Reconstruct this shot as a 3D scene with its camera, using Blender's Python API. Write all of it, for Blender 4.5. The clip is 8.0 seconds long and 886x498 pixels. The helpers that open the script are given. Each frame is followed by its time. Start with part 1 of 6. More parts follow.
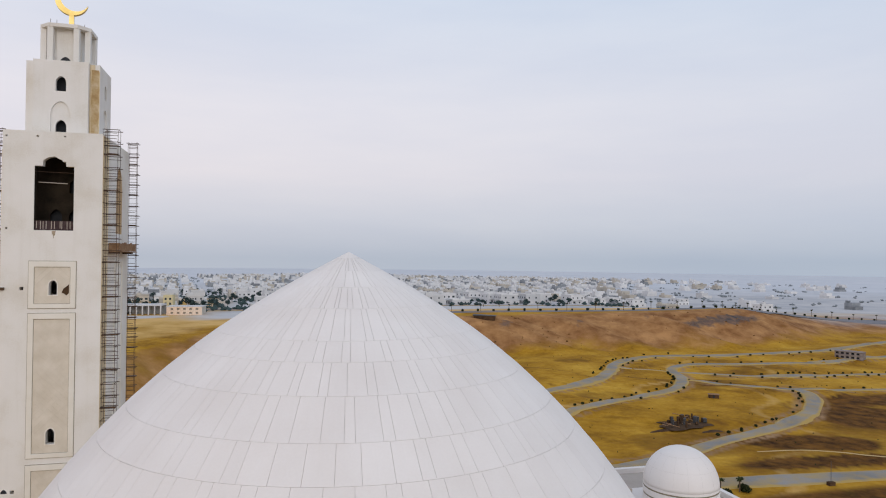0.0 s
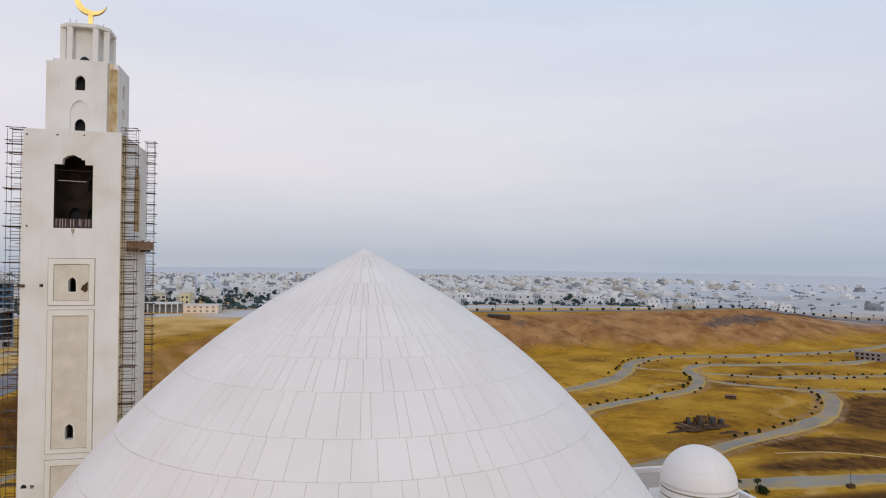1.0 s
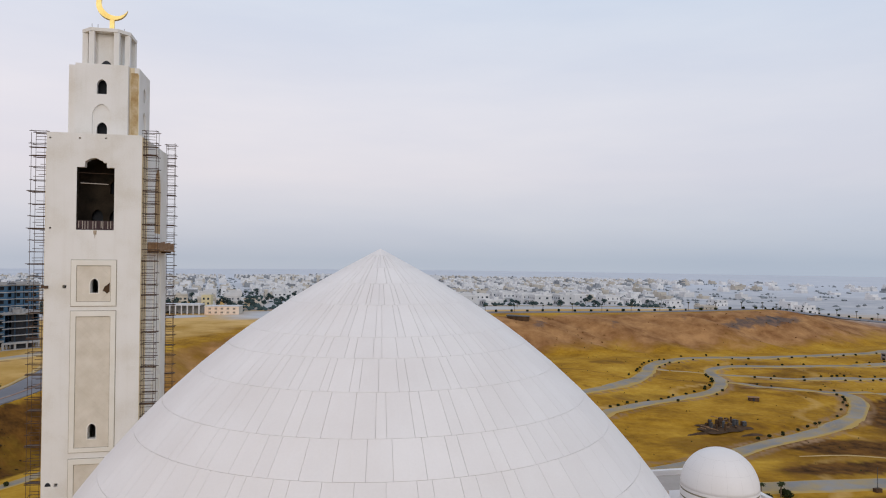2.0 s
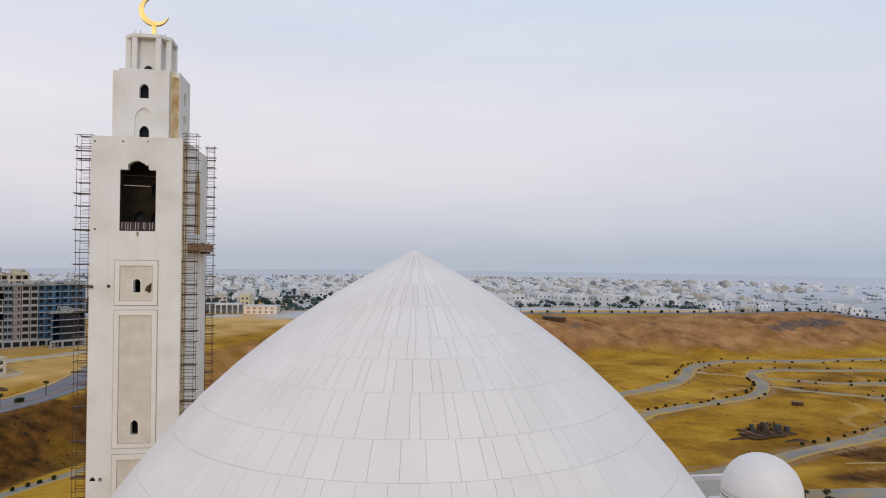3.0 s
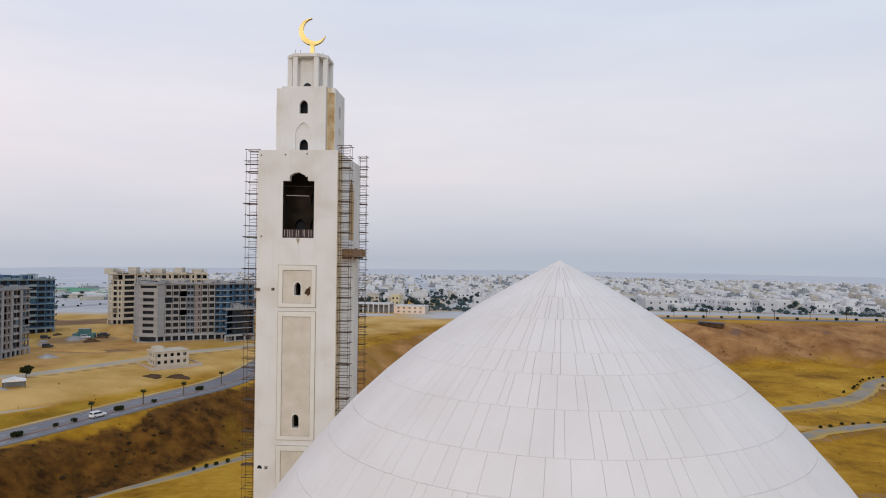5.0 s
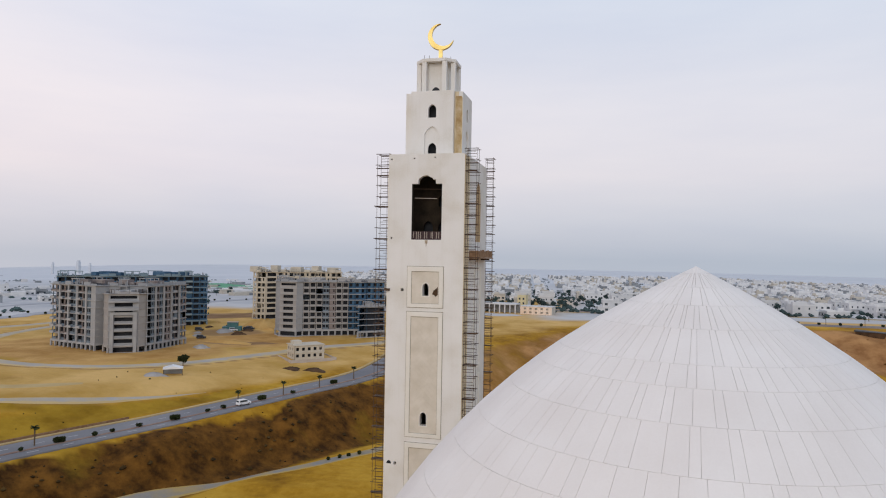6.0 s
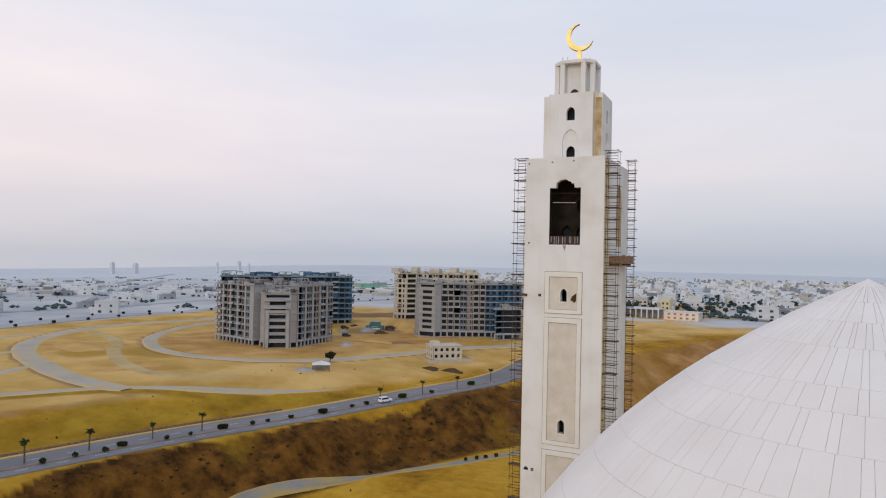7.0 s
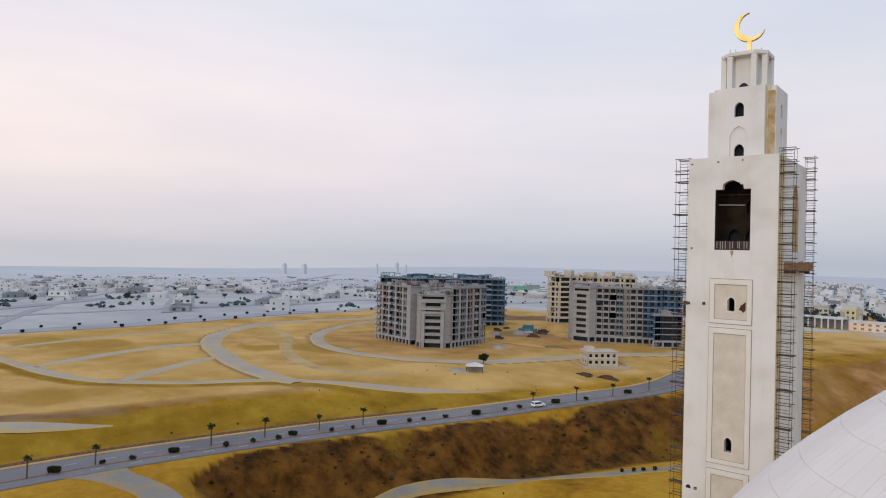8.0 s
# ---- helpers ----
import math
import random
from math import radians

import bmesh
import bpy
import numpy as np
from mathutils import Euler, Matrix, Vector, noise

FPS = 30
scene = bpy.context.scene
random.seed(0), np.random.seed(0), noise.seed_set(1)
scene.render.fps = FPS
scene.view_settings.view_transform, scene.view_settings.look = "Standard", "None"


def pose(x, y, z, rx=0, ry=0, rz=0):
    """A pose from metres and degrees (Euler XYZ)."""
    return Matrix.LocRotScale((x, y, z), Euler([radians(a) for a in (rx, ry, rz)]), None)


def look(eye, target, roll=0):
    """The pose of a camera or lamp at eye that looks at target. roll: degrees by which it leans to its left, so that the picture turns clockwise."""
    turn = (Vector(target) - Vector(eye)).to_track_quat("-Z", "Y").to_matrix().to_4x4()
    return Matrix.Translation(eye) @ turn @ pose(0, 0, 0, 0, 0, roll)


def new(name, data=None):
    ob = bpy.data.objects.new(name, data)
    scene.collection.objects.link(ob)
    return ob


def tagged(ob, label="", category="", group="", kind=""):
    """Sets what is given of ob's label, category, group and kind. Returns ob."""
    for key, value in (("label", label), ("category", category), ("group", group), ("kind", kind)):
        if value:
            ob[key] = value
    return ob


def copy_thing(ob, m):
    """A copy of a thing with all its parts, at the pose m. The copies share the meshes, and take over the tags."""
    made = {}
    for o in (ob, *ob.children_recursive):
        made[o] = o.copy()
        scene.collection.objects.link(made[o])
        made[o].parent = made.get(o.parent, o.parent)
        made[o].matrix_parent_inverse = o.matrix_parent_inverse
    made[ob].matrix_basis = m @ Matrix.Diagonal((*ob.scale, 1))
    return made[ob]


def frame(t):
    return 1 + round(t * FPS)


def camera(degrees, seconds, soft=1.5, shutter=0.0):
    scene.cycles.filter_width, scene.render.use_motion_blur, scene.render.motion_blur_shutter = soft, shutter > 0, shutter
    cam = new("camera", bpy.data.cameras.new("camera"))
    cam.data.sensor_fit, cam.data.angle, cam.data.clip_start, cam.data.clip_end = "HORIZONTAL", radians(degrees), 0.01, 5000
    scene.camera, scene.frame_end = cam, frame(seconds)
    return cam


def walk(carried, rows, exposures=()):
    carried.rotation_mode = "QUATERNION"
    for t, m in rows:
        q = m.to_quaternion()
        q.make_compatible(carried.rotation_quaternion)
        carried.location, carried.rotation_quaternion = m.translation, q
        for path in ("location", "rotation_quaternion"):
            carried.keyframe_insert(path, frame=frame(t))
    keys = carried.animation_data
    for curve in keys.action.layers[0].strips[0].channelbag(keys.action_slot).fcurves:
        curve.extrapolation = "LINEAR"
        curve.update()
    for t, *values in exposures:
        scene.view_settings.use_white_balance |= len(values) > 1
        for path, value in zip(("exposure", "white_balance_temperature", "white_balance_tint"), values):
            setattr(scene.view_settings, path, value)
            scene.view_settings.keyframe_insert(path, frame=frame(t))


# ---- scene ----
cam = camera(66.3, 8.0, 1.1)
PATH = [
    (0, (26.332, -95.758, 61.704), (26.831, -93.821, 61.734), 0.5),
    (0.5, (26.273, -95.64, 61.58), (26.751, -93.698, 61.61), 0.6),
    (1, (26.282, -95.602, 61.525), (26.739, -93.656, 61.553), 0.6),
    (1.5, (26.41, -95.57, 61.437), (26.843, -93.618, 61.467), 0.5),
    (3, (26.605, -95.395, 61.45), (26.905, -93.418, 61.482), 0.5),
    (3.5, (26.709, -95.353, 61.498), (26.929, -93.365, 61.531), 0.5),
    (4, (26.753, -95.357, 61.604), (26.883, -93.361, 61.636), 0.5),
    (5.5, (26.69, -95.203, 62.336), (26.391, -93.226, 62.362), 0.8),
    (6, (26.684, -95.128, 62.437), (26.19, -93.189, 62.461), 1.0),
    (6.5, (26.644, -95.138, 62.687), (25.959, -93.259, 62.709), 1.0),
    (7, (26.598, -95.068, 62.925), (25.727, -93.268, 62.946), 1.2),
    (7.5, (26.564, -94.975, 63.165), (25.501, -93.281, 63.184), 1.3),
    (8, (26.423, -95.031, 63.357), (25.174, -93.47, 63.374), 1.4),
]
walk(cam, [(t, look(eye, target, roll)) for t, eye, target, roll in PATH])

# ---- light ----
SUN_AZ, SUN_EL = 176.0, 15.0      # degrees clockwise from +y, and above the horizon
world = bpy.data.worlds.new("sky")
scene.world = world
world.use_nodes = True
wn, wl = world.node_tree.nodes, world.node_tree.links
wn.clear()
w_out = wn.new("ShaderNodeOutputWorld")
w_bg = wn.new("ShaderNodeBackground")
w_sky = wn.new("ShaderNodeTexSky")
w_sky.sky_type = "NISHITA"
w_sky.sun_disc = False
w_sky.sun_elevation = radians(SUN_EL)
w_sky.sun_rotation = radians(SUN_AZ)
w_sky.dust_density, w_sky.air_density, w_sky.ozone_density = 3.0, 1.0, 2.0
w_scale = wn.new("ShaderNodeMix")
w_scale.data_type, w_scale.blend_type = "RGBA", "MULTIPLY"
w_scale.inputs["Factor"].default_value = 1.0
w_scale.inputs["B"].default_value = (0.10, 0.10, 0.10, 1)
w_coord = wn.new("ShaderNodeTexCoord")
w_split = wn.new("ShaderNodeSeparateXYZ")
w_ramp = wn.new("ShaderNodeValToRGB")
# thin haze: slate at the horizon, faint rose above it, pale blue higher up
HAZE = ((0.0, (0.54, 0.59, 0.68)), (0.02, (0.605, 0.64, 0.725)), (0.055, (0.69, 0.705, 0.785)), (0.12, (0.83, 0.795, 0.85)), (0.21, (0.86, 0.84, 0.90)),
        (0.36, (0.745, 0.805, 0.925)), (1.0, (0.58, 0.68, 0.86)))
els = w_ramp.color_ramp.elements
for i, (p, c) in enumerate(HAZE):
    e = els[i] if i < 2 else els.new(p)
    e.position, e.color = p, (*c, 1)
w_mix = wn.new("ShaderNodeMix")
w_mix.data_type = "RGBA"
w_mix.inputs["Factor"].default_value = 0.9
wl.new(w_coord.outputs["Generated"], w_split.inputs[0])
wl.new(w_split.outputs["Z"], w_ramp.inputs[0])
wl.new(w_sky.outputs[0], w_scale.inputs["A"])
wl.new(w_scale.outputs["Result"], w_mix.inputs["A"])
# the evening side of the sky is warmer and brighter
w_dot = wn.new("ShaderNodeVectorMath")
w_dot.operation = "DOT_PRODUCT"
w_dot.inputs[1].default_value = (math.sin(radians(-103)), math.cos(radians(-103)), 0)
w_warm = wn.new("ShaderNodeMapRange")
w_warm.inputs["From Min"].default_value, w_warm.inputs["From Max"].default_value = -0.9, 0.95
w_tint = wn.new("ShaderNodeValToRGB")
for i, (p, c) in enumerate(((0.0, (0.90, 0.945, 0.975)), (0.28, (0.98, 0.985, 0.985)), (0.5, (1.02, 1.0, 0.985)), (0.66, (1.055, 1.03, 1.025)), (1.0, (1.30, 1.16, 1.06)))):
    e = w_tint.color_ramp.elements[i] if i < 2 else w_tint.color_ramp.elements.new(p)
    e.position, e.color = p, (*c, 1)
w_glow = wn.new("ShaderNodeMix")
w_glow.data_type, w_glow.blend_type = "RGBA", "MULTIPLY"
w_glow.inputs["Factor"].default_value = 1.0
wl.new(w_coord.outputs["Generated"], w_dot.inputs[0])
wl.new(w_dot.outputs["Value"], w_warm.inputs["Value"])
wl.new(w_warm.outputs[0], w_tint.inputs[0])
wl.new(w_ramp.outputs[0], w_glow.inputs["A"])
wl.new(w_tint.outputs[0], w_glow.inputs["B"])
# faint drawn-out veils of cloud
w_map = wn.new("ShaderNodeMapping")
w_map.inputs["Scale"].default_value = (1.0, 1.0, 5.5)
w_veil = wn.new("ShaderNodeTexNoise")
w_veil.inputs["Scale"].default_value, w_veil.inputs["Detail"].default_value, w_veil.inputs["Roughness"].default_value = 2.2, 6, 0.55
w_range = wn.new("ShaderNodeMapRange")
w_range.inputs["From Min"].default_value, w_range.inputs["From Max"].default_value = 0.35, 0.68
w_cloud = wn.new("ShaderNodeMix")
w_cloud.data_type = "RGBA"
w_cloud.inputs["A"].default_value, w_cloud.inputs["B"].default_value = (0.955, 0.965, 0.99, 1), (1.04, 1.03, 1.02, 1)
w_veiled = wn.new("ShaderNodeMix")
w_veiled.data_type, w_veiled.blend_type = "RGBA", "MULTIPLY"
w_veiled.inputs["Factor"].default_value = 1.0
wl.new(w_coord.outputs["Generated"], w_map.inputs[0])
wl.new(w_map.outputs[0], w_veil.inputs["Vector"])
wl.new(w_veil.outputs["Fac"], w_range.inputs["Value"])
wl.new(w_range.outputs[0], w_cloud.inputs["Factor"])
wl.new(w_glow.outputs["Result"], w_veiled.inputs["A"])
wl.new(w_cloud.outputs["Result"], w_veiled.inputs["B"])
wl.new(w_veiled.outputs["Result"], w_mix.inputs["B"])
wl.new(w_mix.outputs["Result"], w_bg.inputs["Color"])
wl.new(w_bg.outputs[0], w_out.inputs["Surface"])
w_bg.inputs["Strength"].default_value = 1.0

sun = new("sun", bpy.data.lights.new("sun", "SUN"))
sun.data.energy, sun.data.angle, sun.data.color = 0.62, radians(26), (1.0, 0.94, 0.87)
to_sun = Vector((math.sin(radians(SUN_AZ)) * math.cos(radians(SUN_EL)), math.cos(radians(SUN_AZ)) * math.cos(radians(SUN_EL)), math.sin(radians(SUN_EL))))
sun.matrix_basis = look(to_sun * 300, (0, 0, 0))
scene.view_settings.exposure = -0.05


# ---- materials ----
def material(name, colors, rough=0.85, scale=1.0, fine=30.0, bump=0.15, per_object=0.0, per_island=0.0, metal=0.0, streak=0.0, stain=None):
    """Colours blended by broad and fine noise at real size, with a fine relief. scale, fine: features a metre."""
    m = bpy.data.materials.new(name)
    m.use_nodes = True
    n, l = m.node_tree.nodes, m.node_tree.links
    b = n["Principled BSDF"]
    b.inputs["Roughness"].default_value, b.inputs["Metallic"].default_value = rough, metal
    b.inputs["Specular IOR Level"].default_value = 0.12 if rough > 0.86 else 0.4
    co = n.new("ShaderNodeTexCoord")
    def noisy(s, detail, stretch=(1, 1, 1)):
        mp = n.new("ShaderNodeMapping")
        mp.inputs["Scale"].default_value = stretch
        t = n.new("ShaderNodeTexNoise")
        t.inputs["Scale"].default_value, t.inputs["Detail"].default_value = s, detail
        l.new(co.outputs["Object"], mp.inputs[0])
        l.new(mp.outputs[0], t.inputs["Vector"])
        return t.outputs["Fac"]
    broad, grain = noisy(scale, 5), noisy(fine, 3)
    ramp = n.new("ShaderNodeValToRGB")
    r = ramp.color_ramp.elements
    for i, c in enumerate(colors):
        p = 0.3 + 0.4 * i / max(1, len(colors) - 1)
        e = r[i] if i < 2 else r.new(p)
        e.position, e.color = p, (*c, 1)
    if len(colors) == 1:
        r[1].color = r[0].color
    add = n.new("ShaderNodeMath")
    add.operation = "MULTIPLY_ADD"
    add.inputs[1].default_value = 0.25
    l.new(grain, add.inputs[0])
    sub = n.new("ShaderNodeMath")
    sub.operation = "SUBTRACT"
    sub.inputs[1].default_value = 0.125
    l.new(broad, sub.inputs[0])
    l.new(sub.outputs[0], add.inputs[2])
    l.new(add.outputs[0], ramp.inputs[0])
    color = ramp.outputs[0]
    def times(color, fac, lo, hi):
        mr = n.new("ShaderNodeMapRange")
        mr.inputs["To Min"].default_value, mr.inputs["To Max"].default_value = lo, hi
        l.new(fac, mr.inputs["Value"])
        mx = n.new("ShaderNodeMix")
        mx.data_type, mx.blend_type = "RGBA", "MULTIPLY"
        mx.inputs["Factor"].default_value = 1
        l.new(color, mx.inputs["A"])
        l.new(mr.outputs[0], mx.inputs["B"])
        return mx.outputs["Result"]
    if per_object:
        oi = n.new("ShaderNodeObjectInfo")
        color = times(color, oi.outputs["Random"], 1 - per_object, 1)
    if per_island:
        ge = n.new("ShaderNodeNewGeometry")
        color = times(color, ge.outputs["Random Per Island"], 1 - per_island, 1)
    if streak:
        s = noisy(1.3, 4, (1, 1, 0.06))
        mr = n.new("ShaderNodeMapRange")
        mr.inputs["From Min"].default_value, mr.inputs["From Max"].default_value = 0.52, 0.75
        mr.inputs["To Max"].default_value = streak
        l.new(s, mr.inputs["Value"])
        mx = n.new("ShaderNodeMix")
        mx.data_type = "RGBA"
        mx.inputs["B"].default_value = (*(stain or (0.35, 0.27, 0.15)), 1)
        l.new(mr.outputs[0], mx.inputs["Factor"])
        l.new(color, mx.inputs["A"])
        color = mx.outputs["Result"]
    l.new(color, b.inputs["Base Color"])
    if bump:
        bp = n.new("ShaderNodeBump")
        bp.inputs["Strength"].default_value, bp.inputs["Distance"].default_value = bump, 0.02
        l.new(grain, bp.inputs["Height"])
        l.new(bp.outputs[0], b.inputs["Normal"])
    return m


WHITE_STONE = material("white_stone", [(0.80, 0.745, 0.70), (0.855, 0.81, 0.77)], 0.75, 0.25, 8, 0.08, per_object=0.03, per_island=0.03)
JOINT = material("joint_mortar", [(0.52, 0.48, 0.44), (0.70, 0.66, 0.62)], 0.9, 0.9, 10)
PLASTER = material("cream_plaster", [(0.70, 0.665, 0.60), (0.78, 0.76, 0.72), (0.81, 0.79, 0.76)], 0.85, 0.22, 6, 0.1, streak=0.07)
RAW_PLASTER = material("raw_plaster", [(0.66, 0.52, 0.32), (0.76, 0.66, 0.48)], 0.9, 0.4, 6, 0.2, streak=0.4, stain=(0.36, 0.22, 0.07))
PANEL = material("carved_panel", [(0.62, 0.56, 0.46), (0.72, 0.66, 0.565)], 0.85, 0.6, 9, 0.3)
FRAME_STONE = material("frame_stone", [(0.755, 0.715, 0.63), (0.81, 0.78, 0.71)], 0.8, 0.5, 9)
GROOVE = material("groove", [(0.23, 0.195, 0.135), (0.31, 0.265, 0.19)], 0.9, 1, 9)
# the room's shade is put into this near-black base colour
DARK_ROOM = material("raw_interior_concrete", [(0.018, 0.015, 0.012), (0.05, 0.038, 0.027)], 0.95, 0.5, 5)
GOLD = material("gilded_metal", [(0.58, 0.42, 0.13), (0.70, 0.54, 0.21)], 0.42, 0.8, 12, 0.03, metal=0.7)
STEEL = material("rusty_tube", [(0.05, 0.034, 0.027), (0.13, 0.075, 0.042)], 0.7, 2, 20, metal=0.3)
TIMBER = material("weathered_timber", [(0.20, 0.11, 0.06), (0.34, 0.22, 0.13)], 0.9, 1.5, 20)
CONCRETE = material("raw_concrete", [(0.32, 0.305, 0.295), (0.46, 0.43, 0.40)], 0.92, 0.15, 3, 0.2, per_object=0.12)
BLOCKWORK = material("block_infill", [(0.22, 0.185, 0.18), (0.38, 0.33, 0.30)], 0.95, 0.3, 4, 0.2, per_object=0.25)
WEST_PAINT = material("cream_render", [(0.54, 0.48, 0.385), (0.64, 0.58, 0.48)], 0.9, 0.2, 4, per_object=0.1)
PALE_SLAB = material("cast_concrete_edge", [(0.30, 0.305, 0.315), (0.44, 0.435, 0.43)], 0.92, 0.2, 3, 0.1, per_object=0.1)
BLUE_GREY = material("blue_grey_render", [(0.15, 0.19, 0.23), (0.27, 0.31, 0.35)], 0.92, 0.2, 3, 0.1, per_object=0.25)
TEAL_SLAB = material("teal_grey_concrete", [(0.20, 0.27, 0.31), (0.31, 0.38, 0.41)], 0.92, 0.2, 3, 0.1, per_object=0.15)
MEDIAN = material("red_kerb_stone", [(0.24, 0.15, 0.12), (0.34, 0.25, 0.2)], 0.9, 0.3, 4)
# near-black base colour stands in for shade inside openings
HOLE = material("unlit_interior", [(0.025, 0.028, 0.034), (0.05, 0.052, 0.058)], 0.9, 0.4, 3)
ASPHALT = material("asphalt", [(0.18, 0.178, 0.19), (0.25, 0.243, 0.25)], 0.9, 0.05, 2)
PALE_ROAD = material("dusty_asphalt", [(0.20, 0.192, 0.178), (0.31, 0.29, 0.265)], 0.9, 0.05, 2)
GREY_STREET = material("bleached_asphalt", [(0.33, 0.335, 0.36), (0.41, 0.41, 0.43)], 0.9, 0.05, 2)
PLATEAU_ROAD = material("sandy_asphalt", [(0.355, 0.325, 0.295), (0.47, 0.43, 0.39)], 0.9, 0.05, 2)
# horizon towers: haze put into the base colour as pale blue-grey
HAZED_GREY = material("pale_grey_render", [(0.55, 0.575, 0.61), (0.60, 0.62, 0.65)], 0.9, 0.1, 2)
CONCRETE_BLUE = material("blue_sheeted_infill", [(0.045, 0.105, 0.18), (0.11, 0.20, 0.31)], 0.9, 0.2, 3, per_object=0.3)
ORANGE_SAND = material("orange_sand", [(0.46, 0.26, 0.08), (0.60, 0.38, 0.14)], 0.97, 0.1, 2, 0.2)
TRACK = material("gravel_track", [(0.43, 0.30, 0.13), (0.55, 0.41, 0.21)], 0.95, 0.08, 2)
KERB = material("concrete_kerb", [(0.42, 0.36, 0.31), (0.52, 0.46, 0.40)], 0.9, 0.3, 4)
HOUSE_PAINT = [material("house_white", [(0.70, 0.71, 0.72), (0.83, 0.82, 0.81)], 0.9, 0.2, 3, per_object=0.2, per_island=0.2),
               material("house_cream", [(0.60, 0.55, 0.47), (0.70, 0.65, 0.57)], 0.9, 0.2, 3, per_object=0.25, per_island=0.2),
               material("house_grey", [(0.33, 0.36, 0.39), (0.47, 0.49, 0.51)], 0.9, 0.2, 3, per_object=0.3, per_island=0.3)]
GLASS_DARK = material("dark_window_glass", [(0.04, 0.05, 0.06), (0.07, 0.08, 0.09)], 0.2, 0.5, 2, 0)
LEAF = material("dusty_leaf", [(0.03, 0.045, 0.015), (0.07, 0.08, 0.03)], 0.9, 1.5, 12, 0.2, per_object=0.3, per_island=0.4)
# paler, bluer leaf for distant trees: the colour stands in for haze
HAZED_LEAF = material("grey_green_leaf", [(0.05, 0.09, 0.092), (0.105, 0.15, 0.142)], 0.95, 1.5, 8, 0.1, per_object=0.3, per_island=0.3)
BARK = material("bark", [(0.10, 0.07, 0.045), (0.16, 0.12, 0.08)], 0.95, 2, 20)
RUST_EARTH = material("dug_earth", [(0.05, 0.03, 0.017), (0.115, 0.068, 0.038)], 0.95, 0.3, 3)
CAR_WHITE = material("white_car_paint", [(0.78, 0.78, 0.78), (0.8, 0.8, 0.8)], 0.3, 1, 10, 0)
RUBBER = material("tyre_rubber", [(0.02, 0.02, 0.02), (0.03, 0.03, 0.03)], 0.9, 4, 30)
DARK_METAL = material("dark_painted_metal", [(0.04, 0.045, 0.05), (0.07, 0.07, 0.075)], 0.6, 2, 20)
GREEN_PITCH = material("green_netting", [(0.10, 0.30, 0.17), (0.14, 0.36, 0.22)], 0.9, 0.05, 1)


def ground_material():
    """Dry grass and bare soil by the mesh's own soil layers, with patches, fine scrub and painted far haze."""
    m = material("dry_ground", [(0.19, 0.086, 0.006), (0.40, 0.205, 0.016), (0.57, 0.33, 0.04)], 0.97, 0.03, 0.4, 0.3)
    n, l = m.node_tree.nodes, m.node_tree.links
    b = n["Principled BSDF"]
    color = b.inputs["Base Color"].links[0].from_socket
    for t in n:
        if t.bl_idname == "ShaderNodeMath":
            t.inputs[1].default_value = 0.34 if t.operation == "MULTIPLY_ADD" else 0.17
        if t.bl_idname == "ShaderNodeTexNoise":
            t.inputs["Detail"].default_value, t.inputs["Roughness"].default_value = 12, 0.62
    co = n["Texture Coordinate"]
    def layer(color, attr, tint_a, tint_b, s, crisp=1.6):
        at = n.new("ShaderNodeAttribute")
        at.attribute_name = attr
        no = n.new("ShaderNodeTexNoise")
        no.inputs["Scale"].default_value, no.inputs["Detail"].default_value, no.inputs["Roughness"].default_value = s, 12, 0.62
        l.new(co.outputs["Object"], no.inputs["Vector"])
        two = n.new("ShaderNodeMix")
        two.data_type = "RGBA"
        two.inputs["A"].default_value, two.inputs["B"].default_value = (*tint_a, 1), (*tint_b, 1)
        mr = n.new("ShaderNodeMapRange")
        mr.inputs["From Min"].default_value, mr.inputs["From Max"].default_value = 0.35, 0.65
        l.new(no.outputs["Fac"], mr.inputs["Value"])
        l.new(mr.outputs[0], two.inputs["Factor"])
        # ragged border
        fac = n.new("ShaderNodeMath")
        fac.operation = "MULTIPLY_ADD"
        fac.use_clamp = True
        fac.inputs[1].default_value = crisp
        l.new(at.outputs["Fac"], fac.inputs[0])
        off = n.new("ShaderNodeMapRange")
        off.inputs["From Min"].default_value, off.inputs["From Max"].default_value = 0.3, 0.7
        off.inputs["To Min"].default_value, off.inputs["To Max"].default_value = -(crisp - 1.0), 0.0
        l.new(no.outputs["Fac"], off.inputs["Value"])
        l.new(off.outputs[0], fac.inputs[2])
        mx = n.new("ShaderNodeMix")
        mx.data_type = "RGBA"
        l.new(fac.outputs[0], mx.inputs["Factor"])
        l.new(color, mx.inputs["A"])
        l.new(two.outputs["Result"], mx.inputs["B"])
        return mx.outputs["Result"]
    color = layer(color, "sand", (0.45, 0.262, 0.060), (0.67, 0.425, 0.155), 0.035)
    color = layer(color, "scrub", (0.040, 0.017, 0.004), (0.19, 0.082, 0.014), 0.19, 1.5)
    color = layer(color, "red_earth", (0.20, 0.085, 0.030), (0.47, 0.25, 0.10), 0.07)
    color = layer(color, "dark_rock", (0.045, 0.055, 0.062), (0.22, 0.13, 0.085), 0.2, 2.6)
    color = layer(color, "orange_sand", (0.40, 0.21, 0.06), (0.60, 0.36, 0.13), 0.06)
    color = layer(color, "brown_soil", (0.20, 0.11, 0.05), (0.36, 0.22, 0.115), 0.06)
    color = layer(color, "olive", (0.22, 0.118, 0.007), (0.40, 0.235, 0.022), 0.09)
    # grey town ground, paled towards blue partly in place of haze
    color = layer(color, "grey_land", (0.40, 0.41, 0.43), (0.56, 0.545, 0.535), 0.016)
